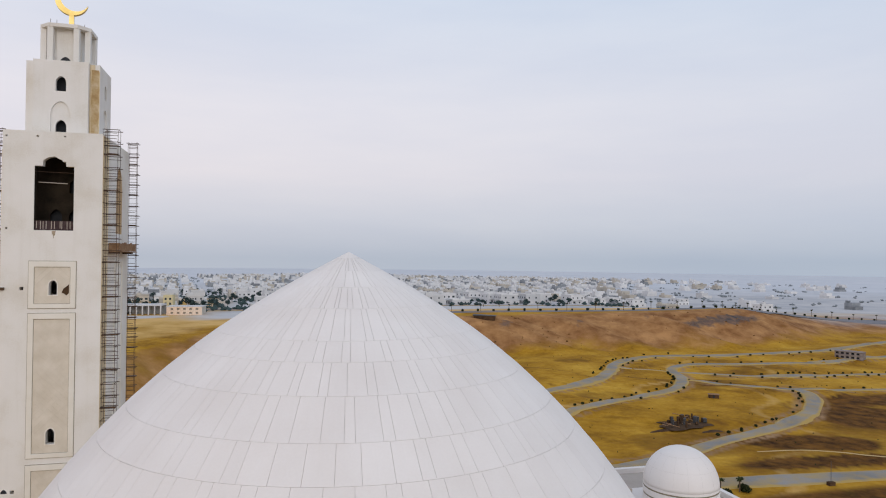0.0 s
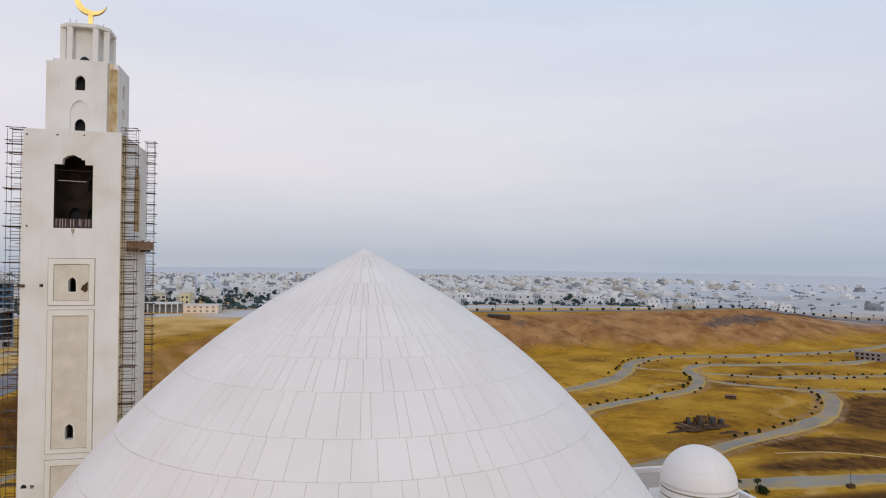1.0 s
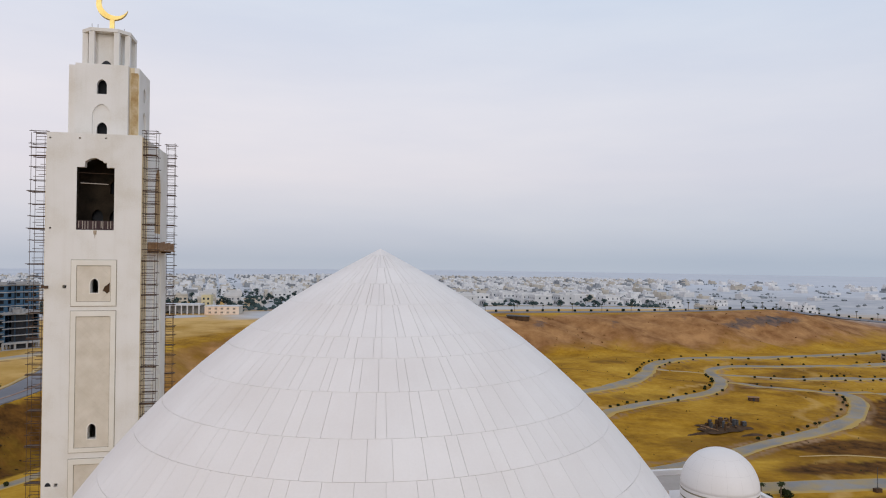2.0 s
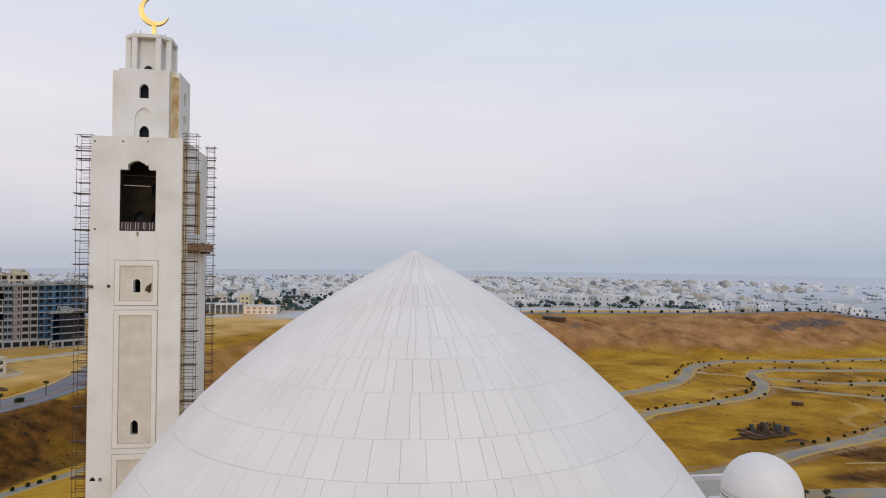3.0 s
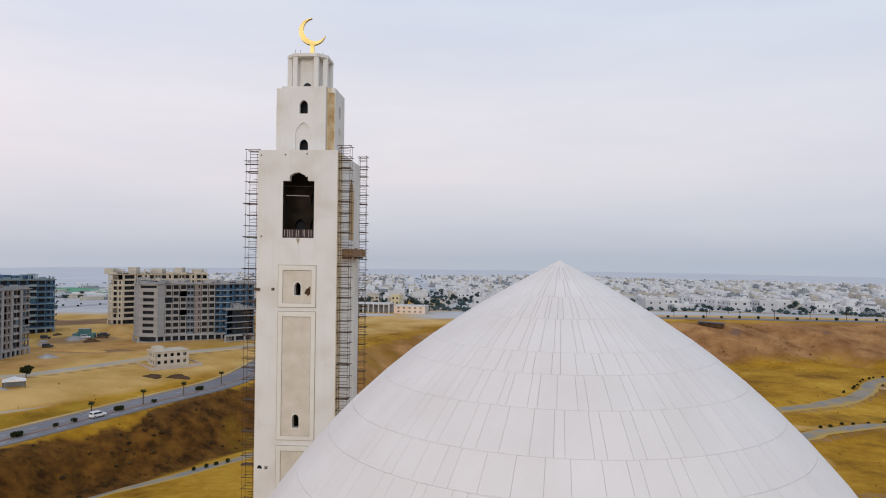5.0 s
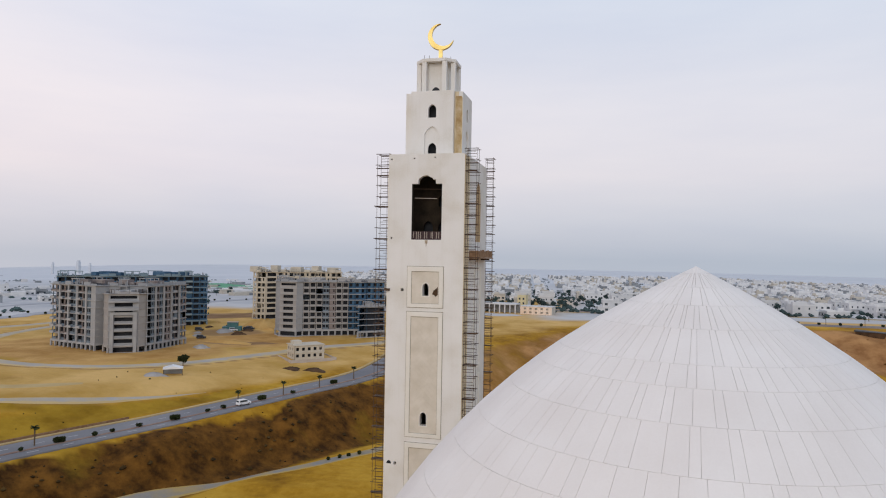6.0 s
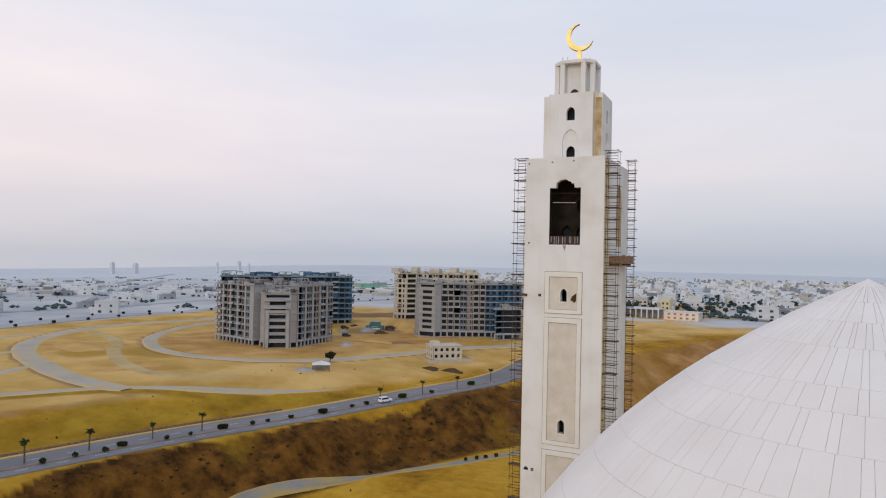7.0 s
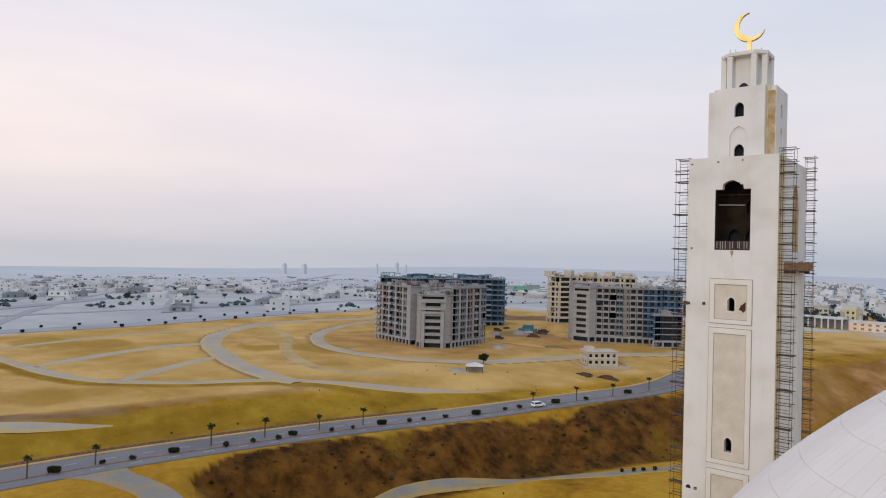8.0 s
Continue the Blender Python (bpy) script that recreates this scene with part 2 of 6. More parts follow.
    # far plain close to the sky's tone: distance haze put into the base colour
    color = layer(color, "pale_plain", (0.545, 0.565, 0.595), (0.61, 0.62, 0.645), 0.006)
    l.new(color, b.inputs["Base Color"])
    b.inputs["Specular IOR Level"].default_value = 0.1
    rough = n.new("ShaderNodeTexNoise")
    rough.inputs["Scale"].default_value, rough.inputs["Detail"].default_value = 0.22, 8
    l.new(co.outputs["Object"], rough.inputs["Vector"])
    clods = n.new("ShaderNodeBump")
    clods.inputs["Strength"].default_value, clods.inputs["Distance"].default_value = 0.5, 1.2
    l.new(rough.outputs["Fac"], clods.inputs["Height"])
    l.new(clods.outputs[0], b.inputs["Normal"])
    return m


GROUND = ground_material()


def dusty_edges(m, tint):
    """Blown sand over a road's margins, with a broken border."""
    n, l = m.node_tree.nodes, m.node_tree.links
    b = n["Principled BSDF"]
    color = b.inputs["Base Color"].links[0].from_socket
    at, no, mr, add, mx = n.new("ShaderNodeAttribute"), n.new("ShaderNodeTexNoise"), n.new("ShaderNodeMapRange"), n.new("ShaderNodeMath"), n.new("ShaderNodeMix")
    at.attribute_name = "edge"
    no.inputs["Scale"].default_value, no.inputs["Detail"].default_value = 0.18, 8
    l.new(n["Texture Coordinate"].outputs["Object"], no.inputs["Vector"])
    mr.inputs["From Min"].default_value, mr.inputs["From Max"].default_value = 0.3, 0.7
    mr.inputs["To Min"].default_value, mr.inputs["To Max"].default_value = -0.2, 0.75
    l.new(no.outputs["Fac"], mr.inputs["Value"])
    add.use_clamp = True
    l.new(at.outputs["Fac"], add.inputs[0])
    l.new(mr.outputs[0], add.inputs[1])
    mx.data_type = "RGBA"
    mx.inputs["B"].default_value = (*tint, 1)
    l.new(add.outputs[0], mx.inputs["Factor"])
    l.new(color, mx.inputs["A"])
    l.new(mx.outputs["Result"], b.inputs["Base Color"])


dusty_edges(PALE_ROAD, (0.44, 0.30, 0.10))
dusty_edges(PLATEAU_ROAD, (0.54, 0.40, 0.20))


# ---- shape helpers ----
def part(name, bm, mat, parent, label="", m=None):
    me = bpy.data.meshes.new(name)
    bm.to_mesh(me)
    bm.free()
    me.materials.append(mat)
    ob = new(name, me)
    ob.parent = parent
    if m is not None:
        ob.matrix_basis = m
    return tagged(ob, label)


def again(ob, m, parent=None):
    """Another object on the same mesh."""
    o = new(ob.name.split(".")[0], ob.data)
    o.parent = parent or ob.parent
    o.matrix_basis = m
    return o


def thing(name, m, label, category, group="", kind=""):
    ob = new(name)
    ob.matrix_basis = m
    return tagged(ob, label, category, group, kind)


def box(bm, x0, y0, z0, x1, y1, z1):
    v = [bm.verts.new((x, y, z)) for z in (z0, z1) for x, y in ((x0, y0), (x1, y0), (x1, y1), (x0, y1))]
    for f in ((3, 2, 1, 0), (4, 5, 6, 7), (0, 1, 5, 4), (1, 2, 6, 5), (2, 3, 7, 6), (3, 0, 4, 7)):
        bm.faces.new([v[i] for i in f])
    return bm


def boxes(*b):
    bm = bmesh.new()
    for i in b:
        box(bm, *i)
    return bm


def bevel(bm, width, segments=1):
    bmesh.ops.bevel(bm, geom=bm.edges[:], offset=width, segments=segments, affect="EDGES", clamp_overlap=True)
    return bm


def tube(bm, a, b, r, sides=6, r2=None):
    a, b = Vector(a), Vector(b)
    q = (b - a).to_track_quat("Z", "Y")
    rings = []
    for p, rr in ((a, r), (b, r if r2 is None else r2)):
        rings.append([bm.verts.new(p + q @ Vector((rr * math.cos(i * math.tau / sides), rr * math.sin(i * math.tau / sides), 0))) for i in range(sides)])
    for i in range(sides):
        j = (i + 1) % sides
        bm.faces.new((rings[0][i], rings[0][j], rings[1][j], rings[1][i]))
    bm.faces.new(rings[0][::-1])
    bm.faces.new(rings[1])
    return bm


def plate(bm, outer, holes, y0, y1, turn=None):
    """A slab cut from the outline in x and z, with holes, from y0 to y1."""
    from mathutils.geometry import tessellate_polygon
    loops = [[Vector((x, z, 0)) for x, z in lp] for lp in (outer, *holes)]
    tris = tessellate_polygon(loops)
    flat = [p for lp in loops for p in lp]
    m = turn or Matrix()
    front = [bm.verts.new(m @ Vector((p.x, y0, p.y))) for p in flat]
    back = [bm.verts.new(m @ Vector((p.x, y1, p.y))) for p in flat]
    for t in tris:
        if len({*t}) == 3:
            bm.faces.new([front[i] for i in t])
            bm.faces.new([back[i] for i in reversed(t)])
    k = 0
    for lp in loops:
        for i in range(len(lp)):
            a, b = k + i, k + (i + 1) % len(lp)
            bm.faces.new((front[a], front[b], back[b], back[a]))
        k += len(lp)
    bmesh.ops.recalc_face_normals(bm, faces=bm.faces[:])
    return bm


def rect(x0, z0, x1, z1):
    return [(x0, z0), (x1, z0), (x1, z1), (x0, z1)]


def arch(cx, z0, w, h, point=0.25, n=5):
    """A window outline with a slightly pointed head. h: whole height."""
    r = w / 2
    spring = z0 + h - r * (1 + point)
    pts = [(cx - r, z0), (cx + r, z0)]
    for i in range(n + 1):
        a = i / n * math.pi / 2
        pts.append((cx + r * math.cos(a), spring + r * (1 + point * i / n) * math.sin(a)))
    for i in range(n - 1, -1, -1):
        a = i / n * math.pi / 2
        pts.append((cx - r * math.cos(a), spring + r * (1 + point * i / n) * math.sin(a)))
    return pts


def smooth(a, b, v):
    t = np.clip((v - a) / (b - a), 0, 1)
    return t * t * (3 - 2 * t)


# ---- ground ----
# the foot of the plateau runs round the site: x, y, height of its rim, width of its slope, height of what lies behind
RIM = np.array([(-100, -300, 13, 22, 19), (-72, -60, 13, 16, 19), (-84, -30, 13, 16, 19), (-115, -11, 13, 13, 19), (-119, 6, 13, 19, 19), (-109, 38, 13, 23, 19),
                (-95, 73, 13, 24, 19), (-78, 114, 14, 26, 19), (-55, 165, 16, 30, 19), (-35, 240, 19, 45, 21), (5, 305, 22, 60, 22),
                (80, 333, 23, 70, 23), (150, 346, 24, 75, 24), (220, 354, 24, 75, 24), (300, 345, 25, 72, 24), (370, 350, 27, 70, 22),
                (430, 400, 22, 90, 16), (520, 430, 12, 110, 10), (800, 480, 6, 120, 5)], float)


def rim_at(x, y):
    """Signed distance to the rim (behind it: positive) and the rim's figures there."""
    best = np.full(x.shape, 1e9)
    sign = np.ones(x.shape)
    vals = np.zeros((3,) + x.shape)
    for a, b in zip(RIM[:-1], RIM[1:]):
        d = b[:2] - a[:2]
        t = np.clip(((x - a[0]) * d[0] + (y - a[1]) * d[1]) / (d @ d), 0, 1)
        px, py = a[0] + t * d[0], a[1] + t * d[1]
        dist = np.hypot(x - px, y - py)
        near = dist < best
        best = np.where(near, dist, best)
        sign = np.where(near, np.where(d[0] * (y - a[1]) - d[1] * (x - a[0]) > 0, 1.0, -1.0), sign)
        for i in range(3):
            vals[i] = np.where(near, a[2 + i] + t * (b[2 + i] - a[2 + i]), vals[i])
    return best * sign, vals


AVENUE_X = ((-150, -300), (-143, -110), (-139, -70), (-136, -40), (-132.4, -18), (-125.8, 7.3), (-116.2, 38), (-102.6, 72.8), (-85.7, 114.4), (-67, 160.6), (-70, 225), (-92, 310), (-86, 400))


# lines of the smaller roads
SITE_ROAD_A = [(-283, 240), (-281.5, 221.2), (-279.8, 207.6), (-276.3, 189.8), (-265.9, 166.9), (-247.1, 143.1), (-225.8, 126.1), (-207.7, 118.5), (-186.4, 115.7), (-163.3, 119.6), (-147.7, 130.4), (-136, 146.9), (-126.1, 167.9), (-118, 184), (-105.4, 204.8), (-87, 226), (-72, 260)]
PLATEAU_ROAD_LINE = [(-320, 0), (-268.8, 3.1), (-247.6, 3.5), (-229.4, 4.1), (-212.3, 6.3), (-200.3, 10.2), (-192.8, 15.8), (-183.1, 24.3), (-174.5, 34.9), (-168, 45), (-161, 53.5), (-151.9, 59.5), (-141, 66.5), (-130.5, 77), (-123.3, 86.5), (-115, 98.4), (-108, 110)]
RING_ROAD = [(-154.2, 53.6), (-171.7, 55.2), (-193.8, 60.1), (-216.1, 68), (-240.5, 77.9), (-261.4, 89.6), (-284.7, 109), (-300, 128.9), (-308.5, 146.6), (-313, 165.2), (-312.8, 189.7), (-306.2, 212.7), (-299.1, 237.2), (-300, 300)]
SERVICE_ROAD = [(-84, -8), (-90, 8), (-91.1, 24.7), (-90.6, 32.2), (-89.4, 37.2), (-87, 43.4), (-82.3, 52.1), (-75.1, 62), (-64.5, 73.2), (-57.5, 82.4), (-51, 93.5), (-43.3, 105.1), (-28, 132)]
STUB_ROAD = [(-180, -58), (-167.5, -37), (-163.6, -29), (-160.3, -22), (-157.4, -15.5), (-154, -8)]
VALLEY_ROAD_A = [(130, 176), (144, 183.2), (158.3, 190.9), (171.2, 197.1), (185.7, 208.1), (200.8, 226.4), (208.7, 238), (223.9, 252), (242.6, 263), (267.5, 264), (301.6, 260), (342.7, 260.2), (382, 265.4), (446.6, 288.1), (600, 330)]
VALLEY_ROAD_B = [(110, 138), (125.3, 144.1), (136, 149), (149.3, 155.2), (166, 163), (180, 169.5), (194.2, 174), (206.1, 179.3), (216.7, 188.4), (228.9, 206.7), (233.9, 221.9), (240.1, 231), (248.7, 236.5), (258.6, 238.4), (268.7, 236.6), (287.8, 232.7), (318.1, 232.5), (344.9, 231.9), (397.8, 243.5), (560, 262)]
VALLEY_ROAD_C = [(234, 219), (251.6, 212), (260.5, 206.8), (273.2, 201.5), (294.7, 198.4), (323.4, 198.6), (348.1, 198.1), (450, 190)]
VALLEY_ROAD_D = [(226.2, 199), (232.9, 187.4), (242, 175), (259.7, 167.5), (291.1, 166.6), (313.3, 166.4), (420, 160)]
VALLEY_ROAD_E = [(262, 168), (262.5, 162), (259.6, 155.4), (251.8, 145.3), (232.2, 127.6), (214.5, 117.9), (195.5, 110.7), (180.5, 106.3), (167.9, 101.3), (156.7, 95.7), (139.6, 89.2), (126, 87)]


def off_line(line, x, y):
    """Metres to the left of a line."""
    best, sign = np.full(x.shape, 1e9), np.ones(x.shape)
    for a, b in zip(line[:-1], line[1:]):
        dx, dy = b[0] - a[0], b[1] - a[1]
        t = np.clip(((x - a[0]) * dx + (y - a[1]) * dy) / (dx * dx + dy * dy), 0, 1)
        dist = np.hypot(x - a[0] - t * dx, y - a[1] - t * dy)
        sign = np.where(dist < best, np.where(dx * (y - a[1]) - dy * (x - a[0]) > 0, 1.0, -1.0), sign)
        best = np.minimum(best, dist)
    return best * sign


def beside_avenue(x, y):
    return off_line(AVENUE_X, x, y)


def wave(x, y, s, k):
    return (np.sin(x / s + 1.7 * k) * np.cos(y / s * 1.13 - k) + 0.5 * np.sin(x / s * 2.3 - y / s * 1.9 + 3 * k) + 0.3 * np.sin(y / s * 4.1 + x / s * 3.3 + k)) / 1.8


def terrace(x, y):
    """A slow field whose contours are the low banks of the old fields."""
    return wave(x * 0.55, y, 38, 9)


def height(x, y):
    x, y = np.asarray(x, float), np.asarray(y, float)
    d, (top, width, back) = rim_at(x, y)
    west = smooth(170, 100, y) * smooth(-20, -60, x)
    valley = 1.0 + 5 * smooth(120, 330, y) * smooth(-40, 120, x) + 1.2 * wave(x, y, 60, 1) * smooth(60, 140, np.hypot(x - 26, y + 40))
    rough = smooth(-1.05, -0.8, d / width) * smooth(0.0, -0.25, d / width)
    along = x * 0.8 + y * 0.6
    gully = (np.sin(along / 3.1 + 2 * np.sin(along / 11)) * 0.9 + np.sin(along / 7.3) * 1.1) * rough * (0.6 + 0.5 * smooth(30, 80, width))
    gully = gully * (1 + 0.5 * west) + 0.5 * np.sin(d / width * 11 + 0.5 * np.sin(along / 9)) * rough
    gully = gully * smooth(3, 9, np.abs(off_line(SERVICE_ROAD, x, y))) * smooth(440, 385, x)
    low = smooth(-0.9, -1.2, d / width) * smooth(60, 140, np.hypot(x - 26, y + 40))
    step = terrace(x, y)
    valley = valley + low * (0.9 * smooth(-0.04, 0.04, step) + 0.7 * smooth(0.36, 0.42, step))
    z = valley + (top - valley) * smooth(-1.0, 0.0, d / width) + gully
    bank = smooth(11, 37, beside_avenue(x, y))
    z = z + (back - top) * (bank * west + (1 - west) * smooth(5, 90, d))
    z = z + 0.5 * wave(x, y, 35, 2) * smooth(60, 140, d)
    r = np.hypot(x - 26, y + 95)
    far = smooth(450, 1300, r)
    z = z * (1 - far) + 6 * far
    az = np.degrees(np.arctan2(x - 26, y + 95))
    z = z - smooth(900, 4900, r) * (20 + 55 * smooth(-30, -60, az) + 10 * smooth(0, 40, az))
    return z + 14 * smooth(1200, 2500, r) * np.maximum(0, wave(x, y, 420, 5)) * smooth(5000, 3000, r)


def blot(x, y, cx, cy, rx, ry, turn):
    """1 within a ragged ellipse, falling to 0 round it."""
    a = math.radians(turn)
    u, v = (x - cx) * math.cos(a) + (y - cy) * math.sin(a), -(x - cx) * math.sin(a) + (y - cy) * math.cos(a)
    return smooth(1.15, 0.75, np.hypot(u / rx, v / ry) + 0.15 * wave(x, y, 11, 2))


def lay_ground():
    fine = np.radians(np.arange(-84, 62, 0.36))
    coarse = np.radians(np.arange(66, 276, 6))
    ang = np.concatenate((fine, coarse))
    rad = np.concatenate(([0.01, 20, 40], 60 * 1.0125 ** np.arange(0, 356)))
    rad = np.append(rad[rad < 4850], 4900)
    A, R = np.meshgrid(ang, rad)
    X, Y = 26 + R * np.sin(A), -95 + R * np.cos(A)
    Z = height(X, Y)
    n, k = A.shape[1], A.shape[0]
    verts = np.stack((X, Y, Z), -1).reshape(-1, 3)
    i, j = np.meshgrid(np.arange(n), np.arange(k - 1))
    faces = np.stack((j * n + i, j * n + (i + 1) % n, (j + 1) * n + (i + 1) % n, (j + 1) * n + i), -1).reshape(-1, 4)[:, ::-1]
    me = bpy.data.meshes.new("ground")
    me.from_pydata(verts.tolist(), [], faces.tolist())
    me.polygons.foreach_set("use_smooth", [True] * len(me.polygons))
    d, (top, width, back) = rim_at(X, Y)
    west = smooth(200, 120, Y) * smooth(0, -60, X)
    beside = beside_avenue(X, Y)
    dist = np.hypot(X - 26, Y + 95)
    on_slope = smooth(-1.05, -0.8, d / width) * smooth(0.05, -0.15, d / width)
    step = terrace(X, Y)
    open_land = smooth(-0.95, -1.2, d / width) * smooth(60, 120, X) * smooth(500, 380, dist)
    # dark strips beside the roads: embankment soil and painted berm shade
    banks = np.zeros(X.shape)
    for line, half, side in ((SITE_ROAD_A, 3.4, -1), (PLATEAU_ROAD_LINE, 2.6, -1), (RING_ROAD, 4.0, 1), (VALLEY_ROAD_A, 3.8, -1), (VALLEY_ROAD_B, 3.4, -1), (VALLEY_ROAD_C, 2.8, -1), (VALLEY_ROAD_D, 2.8, -1), (VALLEY_ROAD_E, 3.6, 1), (VALLEY_ROAD_E, 3.6, -1)):
        e = side * off_line(line, X, Y) + 0.8 * wave(X, Y, 8, 3)
        banks = np.maximum(banks, smooth(half - 0.5, half + 0.6, e) * smooth(half + 4.0, half + 1.5, e))
    layers = {
        "sand": 0.5 * open_land * smooth(0.08, 0.02, np.abs(wave(X, Y, 52, 12) - 0.2)) + west * smooth(0, 9, beside - np.interp(Y, (-60, -10, 40, 90, 130), (31, 29, 27, 18, 13))) * smooth(700, 450, dist) * 0.92 + (1 - west) * smooth(0, 30, d) * 0.8,
        "scrub": 1.0 * west * smooth(-1.12, -0.9, d / width) * smooth(-0.03, -0.12, d / width + 0.16 * wave(X, Y, 13, 8)) * smooth(-18, -9, Y + 3 * wave(X, Y, 7, 2))
        + np.maximum(np.maximum(blot(X, Y, 202, 97, 24, 9, -18), blot(X, Y, 192, 77.5, 28, 5.5, -3)), np.maximum(blot(X, Y, 254, 124, 22, 20, 40), 0.8 * blot(X, Y, 300, 148, 50, 9, 5)))
        + 0.45 * smooth(-6, -16, Y - np.interp(X, (140, 166, 192, 224, 253, 268, 300), (86, 97, 108, 122, 146, 162, 160))) * smooth(150, 168, X) * smooth(67, 70, Y)
        + 0.5 * smooth(0.35, 0.7, wave(X, Y, 30, 7)) * smooth(-15, -40, d) * smooth(95, 130, X) * smooth(280, 200, Y)
        + 0.4 * on_slope * (1 - west) * smooth(70, 0, X) + 0.9 * smooth(58, 52, Y) * smooth(60, 140, X)
        + 0.55 * open_land * np.maximum(smooth(0.07, 0.0, np.abs(step - 0.0)), smooth(0.06, 0.0, np.abs(step - 0.39))),
        "red_earth": on_slope * (1 - west) * (0.45 + 0.5 * smooth(-60, 60, X)) * smooth(-1.0, -0.55, d / width + 0.12 * wave(X, Y, 14, 3)) + 0.55 * smooth(20, 2, np.abs(d)) * (1 - west) * smooth(200, 320, X),
        "dark_rock": 0.72 * blot(X, Y, 340, 323, 40, 8, 8) * smooth(0.1, -0.1, d / width) + 0.6 * on_slope * (1 - west) * smooth(-0.75, -0.3, d / width) * smooth(0.35, 0.75, wave(X, Y, 9, 6)),
        "orange_sand": np.maximum(np.maximum(blot(X, Y, -200, 163, 62, 46, 0), blot(X, Y, -252, 109, 25, 15, 38)), np.maximum(blot(X, Y, -148, 212, 40, 26, 30), 0.9 * blot(X, Y, -183, 83, 18, 5, 40))),
        # brown soil, plus shade painted along the roads and the bank's top
        "brown_soil": 0.85 * smooth(2.4, 3.4, off_line(STUB_ROAD, X, Y)) * smooth(8.5, 6, off_line(STUB_ROAD, X, Y) + wave(X, Y, 6, 1)) + 0.75 * banks + np.maximum(np.maximum(blot(X, Y, -222, 312, 52, 22, 40), blot(X, Y, -150, 199, 20, 5, 10)), np.maximum(0.5 * smooth(37, 33, beside) * smooth(27, 31, beside) * smooth(60, 40, Y) * smooth(-60, -20, Y), 0.7 * blot(X, Y, -178, 232, 22, 16, 0))),
        "olive": smooth(10, 13, beside) * smooth(4, -3, beside - np.interp(Y, (-60, -10, 40, 90, 130), (31, 29, 27, 18, 13))) * smooth(170, 130, Y) * 0.8 + 0.55 * west * smooth(0.25, 0.6, wave(X * 0.8, Y, 24, 5)) * smooth(700, 450, dist)
        # olive band that also stands in for shade below the plateau road
        + 0.9 * west * smooth(2.0, 3.4, -off_line(PLATEAU_ROAD_LINE, X, Y)) * smooth(11, 6, -off_line(PLATEAU_ROAD_LINE, X, Y) + 1.5 * wave(X, Y, 9, 4)),
        # painted haze, growing with distance from the site
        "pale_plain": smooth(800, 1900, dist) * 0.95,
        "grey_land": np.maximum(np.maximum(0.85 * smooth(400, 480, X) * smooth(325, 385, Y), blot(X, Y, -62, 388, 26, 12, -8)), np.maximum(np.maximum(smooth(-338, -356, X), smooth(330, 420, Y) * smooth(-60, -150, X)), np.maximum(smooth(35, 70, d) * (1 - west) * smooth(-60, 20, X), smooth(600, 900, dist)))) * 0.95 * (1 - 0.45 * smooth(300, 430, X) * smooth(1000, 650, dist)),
    }
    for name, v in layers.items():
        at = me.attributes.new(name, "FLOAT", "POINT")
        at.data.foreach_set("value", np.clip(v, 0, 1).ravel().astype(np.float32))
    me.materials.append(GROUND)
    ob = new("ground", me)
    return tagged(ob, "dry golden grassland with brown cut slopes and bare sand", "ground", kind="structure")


lay_ground()


